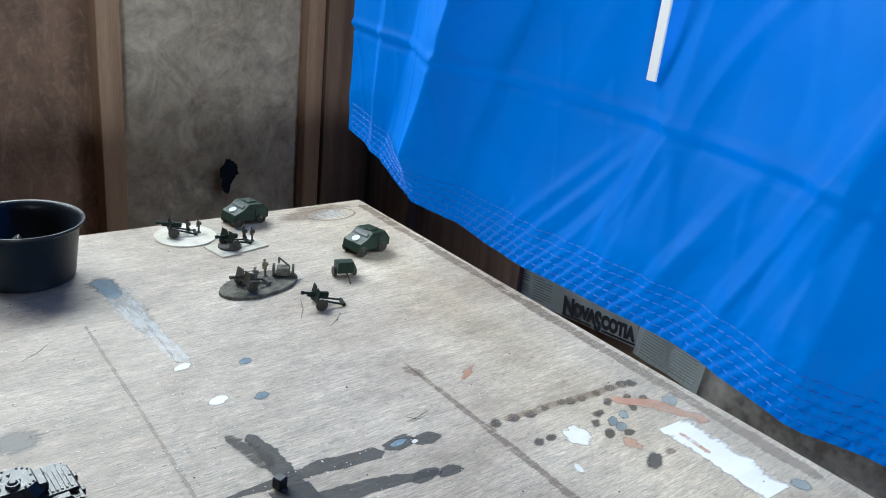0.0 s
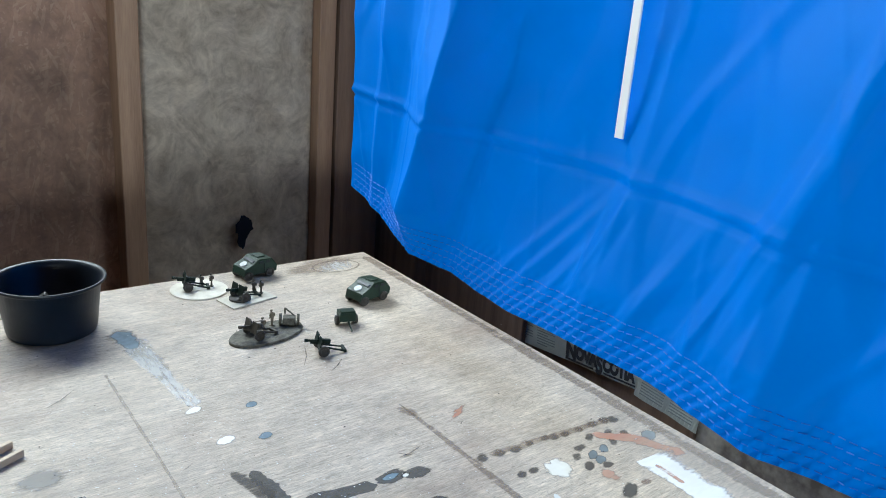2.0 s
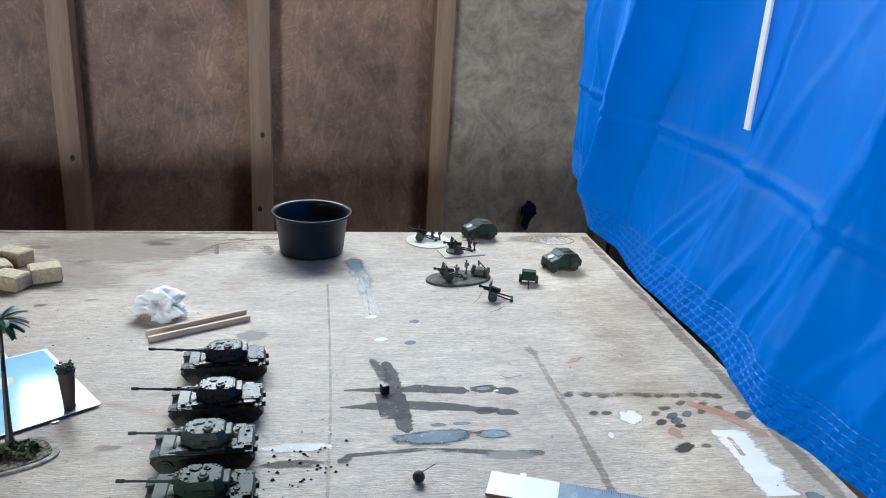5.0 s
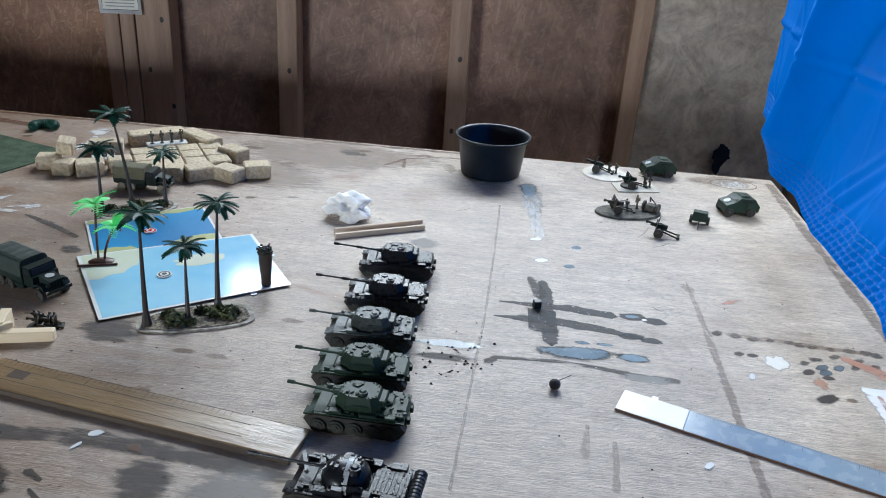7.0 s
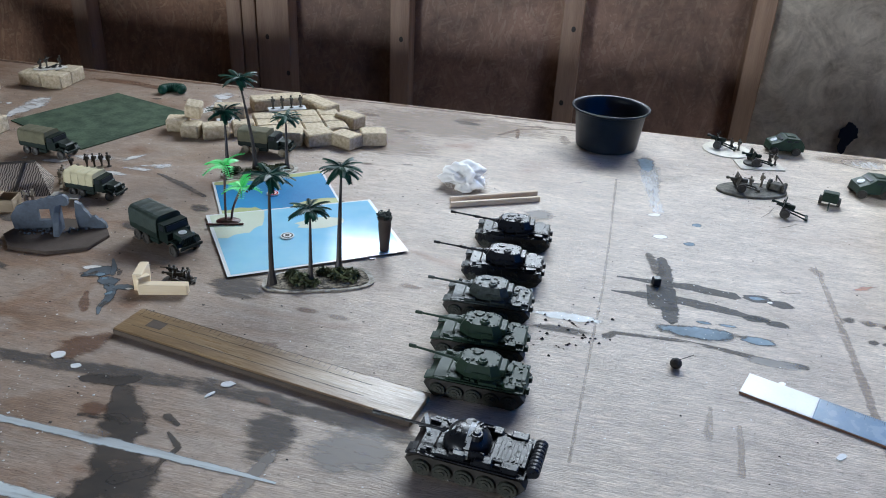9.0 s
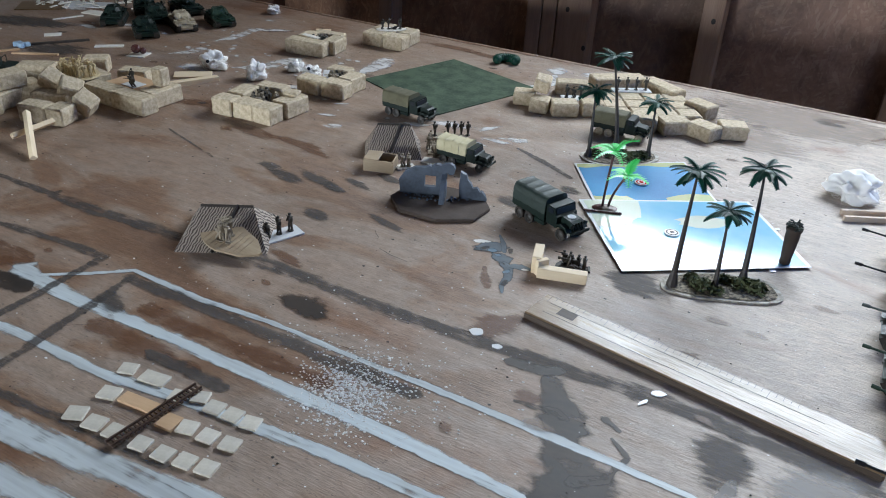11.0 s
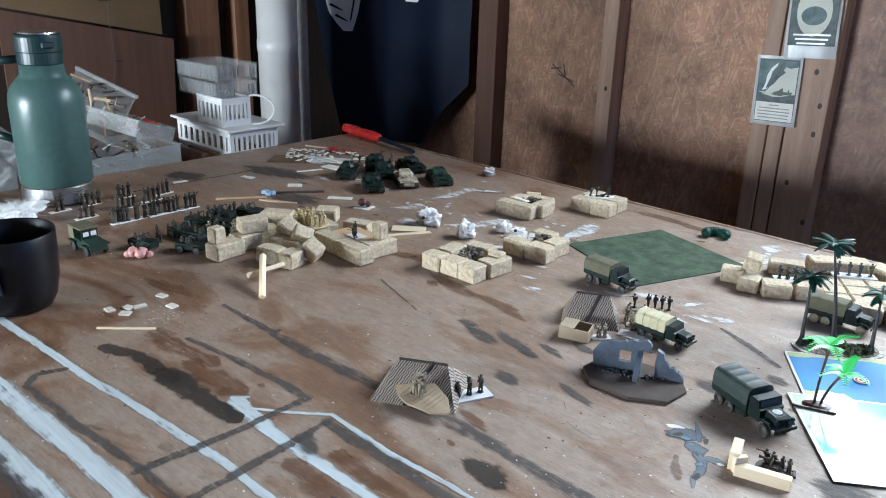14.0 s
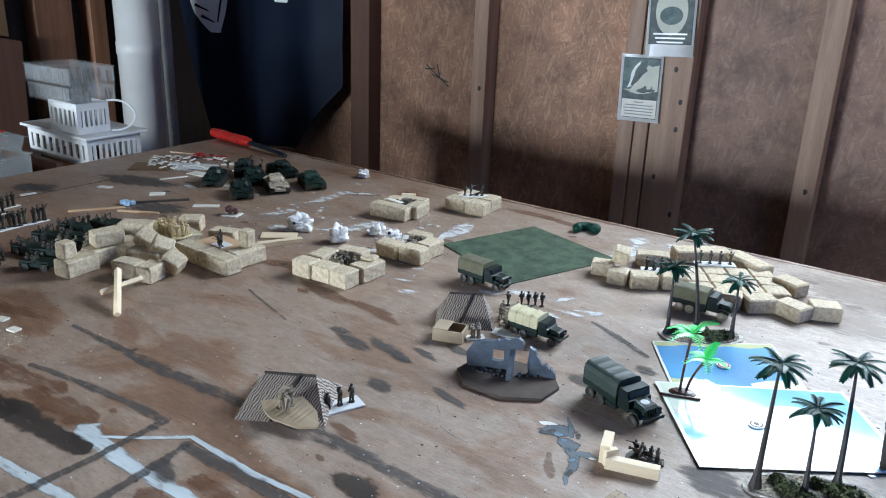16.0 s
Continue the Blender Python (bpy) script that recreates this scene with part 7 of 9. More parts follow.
# small gun pit
for x, y, lx, ly, rz in ((-1.557, -0.583, 0.036, 0.030, 4), (-1.520, -0.578, 0.037, 0.030, 3), (-1.484, -0.577, 0.034, 0.031, 1), (-1.478, -0.531, 0.030, 0.052, -3), (-1.561, -0.541, 0.030, 0.046, 6), (-1.535, -0.501, 0.050, 0.028, 8)):
    cork(x, y, lx, ly, rz)
cork(-1.483, -0.520, 0.024, 0.020, 10, 0.026, 0.006)
for x, y, lx, ly, rz in ((-1.512, -0.432, 0.043, 0.028, 0), (-1.466, -0.428, 0.043, 0.030, 2), (-1.464, -0.388, 0.028, 0.044, -2), (-1.502, -0.365, 0.042, 0.026, 4)):
    cork(x, y, lx, ly, rz)
for x, y, lx, ly, rz in ((-1.648, -0.264, 0.080, 0.030, 6), (-1.615, -0.226, 0.028, 0.046, 6), (-1.672, -0.226, 0.028, 0.044, 6), (-1.645, -0.196, 0.060, 0.024, 6)):
    cork(x, y, lx, ly, rz)
for x, y, lx, ly, rz in ((-1.580, -0.133, 0.045, 0.034, 2), (-1.535, -0.132, 0.042, 0.034, 3), (-1.535, -0.090, 0.034, 0.044, 3), (-1.588, -0.088, 0.030, 0.046, 0)):
    cork(x, y, lx, ly, rz)
# ruined strongpoint
for x, y, lx, ly, rz in ((-1.824, -0.800, 0.055, 0.034, 95), (-1.838, -0.752, 0.045, 0.034, 95), (-1.846, -0.712, 0.048, 0.030, 75), (-1.752, -0.760, 0.044, 0.028, 14), (-1.716, -0.748, 0.028, 0.034, 14), (-1.772, -0.716, 0.058, 0.026, 20), (-1.905, -0.640, 0.058, 0.030, 32), (-1.862, -0.560, 0.040, 0.030, 35), (-1.815, -0.660, 0.050, 0.030, 30), (-1.840, -0.620, 0.050, 0.030, 30), (-1.800, -0.615, 0.044, 0.030, -10), (-1.739, -0.652, 0.060, 0.030, -1), (-1.674, -0.654, 0.070, 0.030, -2), (-1.664, -0.610, 0.030, 0.060, -3), (-1.760, -0.570, 0.050, 0.030, 20)):
    cork(x, y, lx, ly, rz)
cork(-1.828, -0.812, 0.022, 0.022, 95, 0.026, 0.026)
cork(-1.838, -0.738, 0.046, 0.030, 80, 0.026, 0.024)
cork(-1.790, -0.700, 0.030, 0.026, 30, 0.016, 0.026, 30, 35)
cork(-1.752, -0.700, 0.032, 0.026, 55, 0.008, 0.028, 35, 25)
cork(-1.708, -0.712, 0.030, 0.026, 20, 0.0, 0.028, 25, 35)
cork(-1.668, -0.603, 0.020, 0.020, 5, 0.026, 0.028)
plate(-1.715, -0.615, 0.085, 0.060, -4, "lightwood", 0.004, 0.018, "wood_floor_piece", "thin brown wood plate inside the cork walls", cat="wood piece", group="wood pieces")
# long low compound by the green mat
for x, y, lx, ly, rz in ((-1.203, -0.272, 0.036, 0.030, 20), (-1.168, -0.292, 0.030, 0.030, 10), (-1.130, -0.283, 0.042, 0.030, 30), (-1.094, -0.256, 0.036, 0.030, 32), (-1.156, -0.180, 0.054, 0.030, 22), (-1.100, -0.104, 0.095, 0.034, 38), (-1.022, -0.098, 0.082, 0.032, -32), (-0.943, -0.156, 0.046, 0.032, -26), (-0.962, -0.258, 0.046, 0.032, 40), (-0.917, -0.252, 0.044, 0.032, -24), (-0.880, -0.224, 0.042, 0.034, 22), (-1.004, -0.270, 0.040, 0.030, 10)):
    cork(x, y, lx, ly, rz, lz=0.022)
cork(-1.178, -0.262, 0.026, 0.024, 15, 0.020, 0.024, 15, 10)
for i in range(4):
    for j in range(3):
        c, s = math.cos(radians(32)), math.sin(radians(32))
        u, v = (i - 1.5) * 0.037, (j - 1) * 0.036
        cork(-1.020 + c * u - s * v, -0.195 + s * u + c * v, 0.036, 0.035, 32, 0.0, 0.015, label="thin pale cork tile laid as a floor")

# tan figures on a round base upon the ruin
disc(-1.803, -0.645, 0.033, "figtan", 0.002, label="round tan plastic base crowded with tan figures").matrix_basis = at(-1.803, -0.645, 0, 0.0265)
for i in range(26):
    a, r = random.uniform(0, 6.28), 0.027 * math.sqrt(random.random())
    soldier(-1.803 + r * math.cos(a), -0.645 + r * math.sin(a), random.uniform(0, 360), random.choice(("stand", "aim", "wave")), 0.0285, FIGS_TAN, "tiny unpainted tan toy soldier", "tan toy soldiers")

# crews in the pits and on trays
for cx, cy, n, r in ((-1.522, -0.538, 16, 0.022), (-1.490, -0.398, 7, 0.013), (-1.645, -0.230, 11, 0.015)):
    for i in range(n):
        a, d = random.uniform(0, 6.28), r * math.sqrt(random.random())
        soldier(cx + d * math.cos(a), cy + d * math.sin(a), random.uniform(0, 360), random.choice(("stand", "stand", "aim")), 0.0, FIGS_PALE if i % 3 else None, size=1.3)
field_gun(at(-1.512, -0.540, 200), "small painted model gun inside a cork pit", "fig", size=0.7)
field_gun(at(-1.492, -0.392, 150), "small painted model gun with a raised barrel", "fig", size=0.75)
plate(-1.505, -0.405, 0.050, 0.010, -60, "sheet", 0.0014, 0.014, rx=0, ry=22, name="card_strip", label="narrow white card strip leaning in a cork pit", cat="card", group="card scraps")
plate(-1.655, -0.243, 0.040, 0.010, -8, "offwhite", 0.002, 0.026, name="card_strip", label="narrow pale card strip on cork", cat="card", group="card scraps")
bm = bmesh.new()
lathe(bm, ((0.030, 0), (0.030, 0.0015)), 24)
bmesh.ops.scale(bm, vec=(1.0, 0.45, 1), verts=bm.verts[:])
solid("white_card", bm, M["offwhite"], at(-1.562, -0.108, 40, 0.0265), "oval white card base lying on cork blocks", "base", "model bases")
for i in range(4):
    soldier(-1.575 + 0.009 * i, -0.119 + 0.007 * i, 60, ("kneel", "aim", "prone", "stand")[i], 0.028)
plate(-1.718, -0.118, 0.030, 0.012, 30, "balsa", 0.003, name="wood_chip", label="small pale wood chip on the table", cat="wood piece", group="wood pieces")
# firing steps of the compound
bm = bmesh.new()
box(bm, (0, 0, 0.001), (0.066, 0.020, 0.002), bev=0.0008)
solid("white_card", bm, M["sheet"], at(-1.062, -0.150, 33, 0.0155), "white card strip with four toy soldiers", "base", "model bases")
for i in range(4):
    soldier(-1.062 + (i - 1.5) * 0.0135, -0.150 + (i - 1.5) * 0.0088, 250, ("aim", "stand", "aim", "wave")[i], 0.0176)
plate(-1.138, -0.226, 0.036, 0.024, 30, "sheet", 0.0016, 0.008)
for i in range(3):
    soldier(-1.146 + 0.010 * i, -0.231 + 0.006 * i, 200, ("stand", "kneel", "aim")[i], 0.0096)
soldier(-1.712, -0.622, 200, "kneel", 0.022)
soldier(-1.722, -0.610, 160, "stand", 0.022)
soldier(-1.702, -0.628, 220, "kneel", 0.022)
plate(-1.712, -0.618, 0.030, 0.024, -5, "sheet", 0.001, 0.0222)


# ---- huts, ruin, raft, wooden corner ----
def roof(m, l, w, h, label, twist=0.0):
    """A thatched-looking ridged card roof lying on the table."""
    t = thing("card_roof", m, label, "model roof", "card roofs")
    bm = bmesh.new()
    a = [bm.verts.new(v) for v in ((-l / 2, -w / 2, 0), (l / 2, -w / 2, 0), (l / 2, w / 2, 0), (-l / 2, w / 2, 0), (-l * 0.28, 0, h), (l * 0.30, 0, h))]
    for f in ((0, 1, 5, 4), (2, 3, 4, 5), (1, 2, 5), (3, 0, 4), (3, 2, 1, 0)):
        bm.faces.new([a[i] for i in f])
    part("slopes", bm, M["thatch"], t)
    bm = bmesh.new()
    rod(bm, (-l * 0.28, 0, h), (l * 0.30, 0, h), 0.0018, seg=6)
    for s in (-1, 1):
        p = Vector((-l / 2, s * w / 2, 0)).lerp(Vector((l / 2, s * w / 2, 0)), 0.40)
        q = Vector((-l * 0.28, 0, h)).lerp(Vector((l * 0.30, 0, h)), 0.70)
        rod(bm, p + Vector((0, 0, 0.0004)), q + Vector((0, 0, 0.0004)), 0.0020, seg=6)
    part("battens", bm, M["trunk"], t, "dark battens over the thatch")
    return t


roof(at(-1.302, -0.866, 30), 0.098, 0.088, 0.034, "ribbed brown card hut roof lying on the table")
roof(at(-1.276, -0.562, 32), 0.078, 0.066, 0.038, "ribbed brown card hut roof beside a small box")

bm = bmesh.new()
out = [(0.036 * math.cos(a), 0.021 * math.sin(a)) for a in [math.pi * (0.5 + i / 14) for i in range(15)]] + [(0.030, -0.014), (0.046, -0.002), (0.046, 0.002), (0.030, 0.014)]
prism(bm, out, 0, 0.0025)
for i in range(9):
    box(bm, (-0.022 + 0.006 * i, 0, 0.0027), (0.0007, 0.036 * (1 - (i / 14) ** 2), 0.0006))
solid("leaf_raft", bm, M["dullwood"], at(-1.278, -0.892, -4, 0.012, 14, 4), "leaf-shaped pale ribbed wooden raft with toy soldiers", "raft")
for i in range(6):
    soldier(-1.286 + 0.0055 * (i % 3) + random.uniform(-.002, .002), -0.898 + 0.009 * (i // 3), random.uniform(0, 360), ("kneel", "stand", "aim")[i % 3], 0.0125 + 0.003 * (i // 3), FIGS_PALE, size=1.05)
plate(-1.252, -0.840, 0.050, 0.024, 66, "sheet", 0.0022)
for i in range(3):
    soldier(-1.258 + 0.0055 * i, -0.853 + 0.013 * i, 150, ("kneel", "aim", "stand")[i], 0.0022)


def ruin():
    t = thing("model_ruin", at(-1.140, -0.668, 20), "blue-grey ruined model house corner on a brown base", "model building")
    bm = bmesh.new()
    out = ((-0.064, -0.002), (-0.048, -0.036), (0.0, -0.052), (0.044, -0.042), (0.060, -0.008), (0.046, 0.030), (-0.002, 0.040), (-0.050, 0.030))
    prism(bm, out, 0, 0.0045)
    bevelled(part("base", bm, M["earth"], t, "flocked brown base"), 0.001)
    # back wall with broken top, window and doorway, made of upright pieces
    bm = bmesh.new()
    for pts in (((-0.054, 0.004), (-0.056, 0.022), (-0.048, 0.034), (-0.036, 0.040), (-0.024, 0.041), (-0.024, 0.004)),
                ((-0.024, 0.004), (-0.024, 0.016), (-0.010, 0.016), (-0.010, 0.004)),
                ((-0.024, 0.031), (-0.024, 0.041), (-0.019, 0.0435), (-0.016, 0.0430), (-0.010, 0.0465), (-0.010, 0.031)),
                ((-0.010, 0.004), (-0.010, 0.0465), (-0.004, 0.0455), (0.002, 0.0480), (0.002, 0.004)),
                ((0.002, 0.037), (0.002, 0.0480), (0.007, 0.0490), (0.011, 0.0465), (0.013, 0.0420), (0.012, 0.036), (0.007, 0.0345)),
                ((0.020, 0.004), (0.0185, 0.020), (0.020, 0.0400), (0.024, 0.0375), (0.027, 0.0365), (0.029, 0.030), (0.033, 0.0255), (0.036, 0.0190), (0.041, 0.0205), (0.045, 0.015), (0.0465, 0.0165), (0.052, 0.010), (0.0535, 0.004))):
        prism(bm, pts, -0.003, 0.003, Matrix.Translation((0, 0.012, 0)) @ UPRIGHT)
    part("wall", bm, M["bluegrey"], t)
    bm = bmesh.new()
    for pts in (((-0.0, 0.004), (0.0, 0.036), (0.012, 0.030), (0.020, 0.020), (0.026, 0.008), (0.026, 0.004)),):
        prism(bm, pts, -0.003, 0.003, Matrix.Translation((0.0005, 0.012, 0)) @ Matrix.Rotation(radians(-90), 4, "Z") @ UPRIGHT)
    part("side_wall", bm, M["bluegrey"], t)
    bm = bmesh.new()
    for i in range(40):
        u = random.uniform(-0.05, 0.05)
        box(bm, (u, 0.004 + random.uniform(-0.010, 0.006), 0.0045 + 0.0004), [random.uniform(0.0012, 0.0036) for _ in range(3)], [random.uniform(0, 90) for _ in range(3)])
    part("rubble", bm, M["bluegrey"], t, "grey rubble along the wall foot")
    return t


ruin()

# small open box and crews by the second roof
t = thing("small_box", at(-1.258, -0.622, 18), "small open pale wooden box with a brown inside", "box")
for n, c, s in (("side", (0, -0.014, 0.008), (0.040, 0.002, 0.016)), ("side", (0, 0.014, 0.008), (0.040, 0.002, 0.016)), ("end", (-0.019, 0, 0.008), (0.002, 0.026, 0.016)), ("end", (0.019, 0, 0.008), (0.002, 0.026, 0.016)), ("bottom", (0, 0, 0.001), (0.036, 0.026, 0.002)), ("lid", (-0.010, 0, 0.0168), (0.020, 0.030, 0.0014))):
    bm = bmesh.new()
    box(bm, c, s, bev=0.0003)
    part(n, bm, M["dullwood"] if n != "bottom" else M["purple"], t)
plate(-1.232, -0.603, 0.026, 0.015, 50, "offwhite")
soldier(-1.234, -0.605, 150, "kneel", 0.002, FIGS_PALE)
soldier(-1.228, -0.600, 120, "kneel", 0.002, FIGS_PALE)
plate(-1.215, -0.525, 0.045, 0.030, 30, "tan")
plate(-1.238, -0.478, 0.050, 0.024, 20, "tan")
plate(-1.205, -0.565, 0.040, 0.020, 15, "offwhite")
for i in range(9):
    soldier(-1.224 + random.uniform(-.018, .020), -0.540 + random.uniform(-.026, .040), random.uniform(0, 360), random.choice(("kneel", "prone", "stand", "aim")), 0.002, FIGS_PALE)
for i in range(4):
    soldier(-1.240 + 0.0085 * i, -0.468 + 0.005 * i, 250, ("wave", "stand", "wave", "stand")[i], 0.0)
soldier(-1.252, -0.486, 250, "aim", 0.002)


def wood_corner():
    t = thing("wooden_corner_piece", at(-0.958, -0.742, 16), "bare pale wooden L-shaped corner piece sheltering figures", "wood piece")
    bm = bmesh.new()
    box(bm, (0.004, -0.013, 0.006), (0.052, 0.010, 0.012), bev=0.0005)
    part("long_bar", bm, M["balsa"], t)
    bm = bmesh.new()
    box(bm, (-0.024, 0.006, 0.010), (0.010, 0.030, 0.020), bev=0.0005)
    part("short_bar", bm, M["balsa"], t)
    bm = bmesh.new()
    box(bm, (-0.018, -0.008, 0.009), (0.014, 0.006, 0.018), rot=(0, 0, 40), bev=0.0005)
    part("mitre_block", bm, M["balsa"], t)
    return t


wood_corner()
field_gun(at(-0.950, -0.728, 200), "small painted model gun behind a wooden corner piece", "fig", size=0.7)
disc(-0.950, -0.727, 0.017, "trunk", 0.0012, label="round dark base under a small model gun")
for i in range(4):
    soldier(-0.960 + 0.008 * i, -0.722 - 0.004 * (i % 2), random.uniform(0, 360), ("kneel", "stand", "kneel", "aim")[i], 0.0012, size=0.85)


# ---- green mat and bits ----
bm = bmesh.new()
prism(bm, ((-1.479, -0.329), (-1.408, -0.131), (-1.212, -0.196), (-1.292, -0.408)), TZ, TZ + 0.0016)
mat_ob = solid("grass_mat", bm, M["grass"], Matrix(), "square of green flocked grass mat", "mat")
# dark green curl of putty
bm = bmesh.new()
prev = None
for i in range(15):
    a = radians(-30 + 16 * i)
    q = Vector((0.018 * math.cos(a), 0.012 * math.sin(a), 0.008))
    if prev:
        rod(bm, prev, q, 0.0085, seg=10)
    ball(bm, q, 0.0085, sub=2)
    prev = q
solid("green_curl", bm, M["leaf"], at(-1.318, -0.092, 30), "dark green curled plastic scrap near the table edge", "scrap", smooth=True)

# crossed wooden sticks leaning on the ruin
t = thing("wooden_cross", at(-1.70, -0.815, 0), "two pale balsa sticks tied into a cross", "wooden cross")
bm = bmesh.new()
rod(bm, (0.062, -0.041, 0.003), (-0.015, 0.014, 0.032), 0.005, 0.005, 4)
part("long_stick", bm, M["balsa"], t)
bm = bmesh.new()
rod(bm, (0.002, -0.025, 0.014), (0.003, 0.039, 0.016), 0.0045, 0.0045, 4)
part("short_stick", bm, M["balsa"], t)
for x, y, l, w, rz, mk, h in ((-1.722, -0.484, 0.062, 0.030, 40, "balsa", 0.003), (-1.690, -0.512, 0.078, 0.012, 62, "balsa", 0.008), (-2.05, -0.49, 0.11, 0.008, 55, "trunk", 0.003), (-2.02, -0.56, 0.08, 0.006, 30, "lightwood", 0.003), (-2.09, -0.60, 0.10, 0.006, 58, "lightwood", 0.003), (-1.96, -0.45, 0.05, 0.014, 40, "offwhite", 0.002), (-1.88, -0.455, 0.034, 0.030, 20, "offwhite", 0.0015), (-2.30, -0.33, 0.09, 0.07, 40, "board", 0.002), (-2.25, -0.27, 0.14, 0.05, 30, "sheet", 0.0012), (-2.36, -0.20, 0.07, 0.004, 20, "balsa", 0.003), (-2.18, -0.36, 0.06, 0.006, 70, "offwhite", 0.002), (-2.17, -0.30, 0.05, 0.03, 10, "offwhite", 0.0015), (-2.10, -0.46, 0.03, 0.02, 50, "offwhite", 0.0015), (-2.22, -0.50, 0.03, 0.015, 20, "offwhite", 0.0015), (-2.28, -0.63, 0.03, 0.012, 80, "offwhite", 0.0015), (-1.675, -1.04, 0.076, 0.0035, 46, "balsa", 0.0025)):
    plate(x, y, l, w, rz, mk, h, name="scrap_strip", label="flat scrap of wood or card lying on the table", cat="scrap", group="table scraps")
bm = bmesh.new()
ball(bm, (0, 0, 0.009), 0.009, (1, 1, 0.9), 2)
ball(bm, (0.012, 0.002, 0.006), 0.006, sub=2)
solid("brown_lump", bm, M["purple"], at(-1.885, -0.455, 20, 0.0015), "dark brown painted lump on a card square", "lump")
bm = bmesh.new()
for i in range(7):
    box(bm, (random.uniform(-.012, .012), random.uniform(-.008, .008), 0.005), (0.010, 0.007, 0.008), (0, 0, random.uniform(0, 90)), bev=0.001)
solid("blue_scraps", bm, M["bluebin"], at(-2.075, -0.545), "small heap of pale blue plastic scraps", "scraps")
bm = bmesh.new()
for i in range(16):
    a, r = random.uniform(0, 6.28), random.uniform(0, 0.06)
    box(bm, (r * math.cos(a), r * 0.5 * math.sin(a), 0.002 + random.random() * 0.004), (random.uniform(.006, .03), random.uniform(.003, .008), 0.004), (random.uniform(-10, 10), random.uniform(-10, 10), random.uniform(0, 180)), bev=0.0005)
solid("red_scraps", bm, M["verm"], at(-2.30, -0.19, 30), "bright red plastic sprue scraps in a heap", "scraps")
bm = bmesh.new()
for i in range(60):
    a, r = random.uniform(0, 6.28), 0.12 * math.sqrt(random.random())
    box(bm, (r * math.cos(a), r * 0.6 * math.sin(a), 0.0015 + random.random() * 0.003), (random.uniform(.006, .03), random.uniform(.002, .008), 0.002), (random.uniform(-6, 6), random.uniform(-6, 6), random.uniform(0, 180)))
tagged(solid("sprue_litter", bm, M["offwhite"], at(-2.25, -0.25, 20), "litter of white plastic sprue and card offcuts", "litter"), kind="stuff")

# pink putty balls
for i, (dx, dy, r) in enumerate(((0, 0, .009), (.014, .006, .009), (-.012, .006, .008), (.004, .014, .009), (.020, .018, .007), (-.004, -.006, .007))):
    bm = bmesh.new()
    ball(bm, (0, 0, r * 0.85), r, (1, 1, 0.85), 2)
    solid("putty_ball", bm, M["pink"], at(-1.918 + dx, -0.912 + dy), "small pink putty ball", "putty ball", "putty balls", smooth=True)


def jeep(m, label, paint, hood=False, size=1.0):
    t = thing("model_jeep", m @ Matrix.Diagonal((size, size, size, 1)), label, "model car", "model jeeps")
    bm = bmesh.new()
    prism(bm, ((-0.024, 0.006), (-0.024, 0.016), (-0.002, 0.016), (0.002, 0.013), (0.006, 0.017), (0.023, 0.0155), (0.024, 0.006)), -0.010, 0.010, UPRIGHT)
    for k in (-1, 1):
        box(bm, (0.017, 0.0115 * k, 0.0125), (0.013, 0.005, 0.0012))
        box(bm, (-0.014, 0.0115 * k, 0.0125), (0.014, 0.005, 0.0012))
    part("body", bm, M[paint], t)
    bm = bmesh.new()
    for k in (-1, 1):
        box(bm, (0.0045, 0.009 * k, 0.0215), (0.001, 0.001, 0.010))
    box(bm, (0.0045, 0, 0.0265), (0.001, 0.019, 0.001))
    part("windscreen", bm, M[paint], t)
    if hood:
        bm = bmesh.new()
        box(bm, (-0.010, 0, 0.0285), (0.031, 0.022, 0.002), bev=0.0006)
        for k in (-1, 1):
            box(bm, (-0.017, 0.0105 * k, 0.021), (0.012, 0.001, 0.013))
        box(bm, (-0.0245, 0, 0.021), (0.001, 0.021, 0.013))
        part("hood", bm, M["olive"], t, "khaki canvas hood")
        bm = bmesh.new()
        for k in (-1, 1):
            box(bm, (0.0052, 0.0045 * k, 0.0222), (0.0005, 0.0065, 0.0052))
        part("screen_pane", bm, M["sheet"], t, "pale windscreen panes")
    else:
        bm = bmesh.new()
        for x, y in ((-0.004, 0.005), (-0.004, -0.005), (-0.016, 0.0)):
            rod(bm, (x, y, 0.013), (x, y, 0.021), 0.0026, 0.0030, 7)
            ball(bm, (x, y, 0.0238), 0.0022)
        part("crew", bm, M["fig"], t, "tiny seated painted crew")
    for k in (-1, 1):
        for x in (0.016, -0.014):
            shared("wheel", WHEEL, t, Matrix.Translation((x, 0.0105 * k, 0.0062)) @ Matrix.Rotation(0 if k > 0 else math.pi, 4, "Z") @ Matrix.Diagonal((0.86, 0.8, 0.86, 1)))
    return t


jeep(at(-1.992, -0.950, 3), "olive model jeep with a khaki hood and pale windscreen", "green", True, 1.42)
for x, y, rz in ((-1.945, -0.880, 20), (-1.880, -0.830, 30), (-1.910, -0.788, 25), (-1.952, -0.805, 18), (-1.990, -0.752, 24), (-1.955, -0.730, 30), (-2.000, -0.698, 22), (-1.978, -0.652, 30), (-1.930, -0.748, 35)):
    jeep(at(x, y, rz), "dark green open model jeep with painted crew", "dkgreen")
for x, y in ((-1.985, -0.835), (-1.978, -0.818), (-1.992, -0.80), (-2.01, -0.74), (-2.005, -0.725), (-2.02, -0.69), (-2.01, -0.675), (-2.02, -0.66), (-1.955, -0.845), (-2.03, -0.71)):
    soldier(x, y, random.uniform(-60, 20), random.choice(("stand", "aim", "wave")))
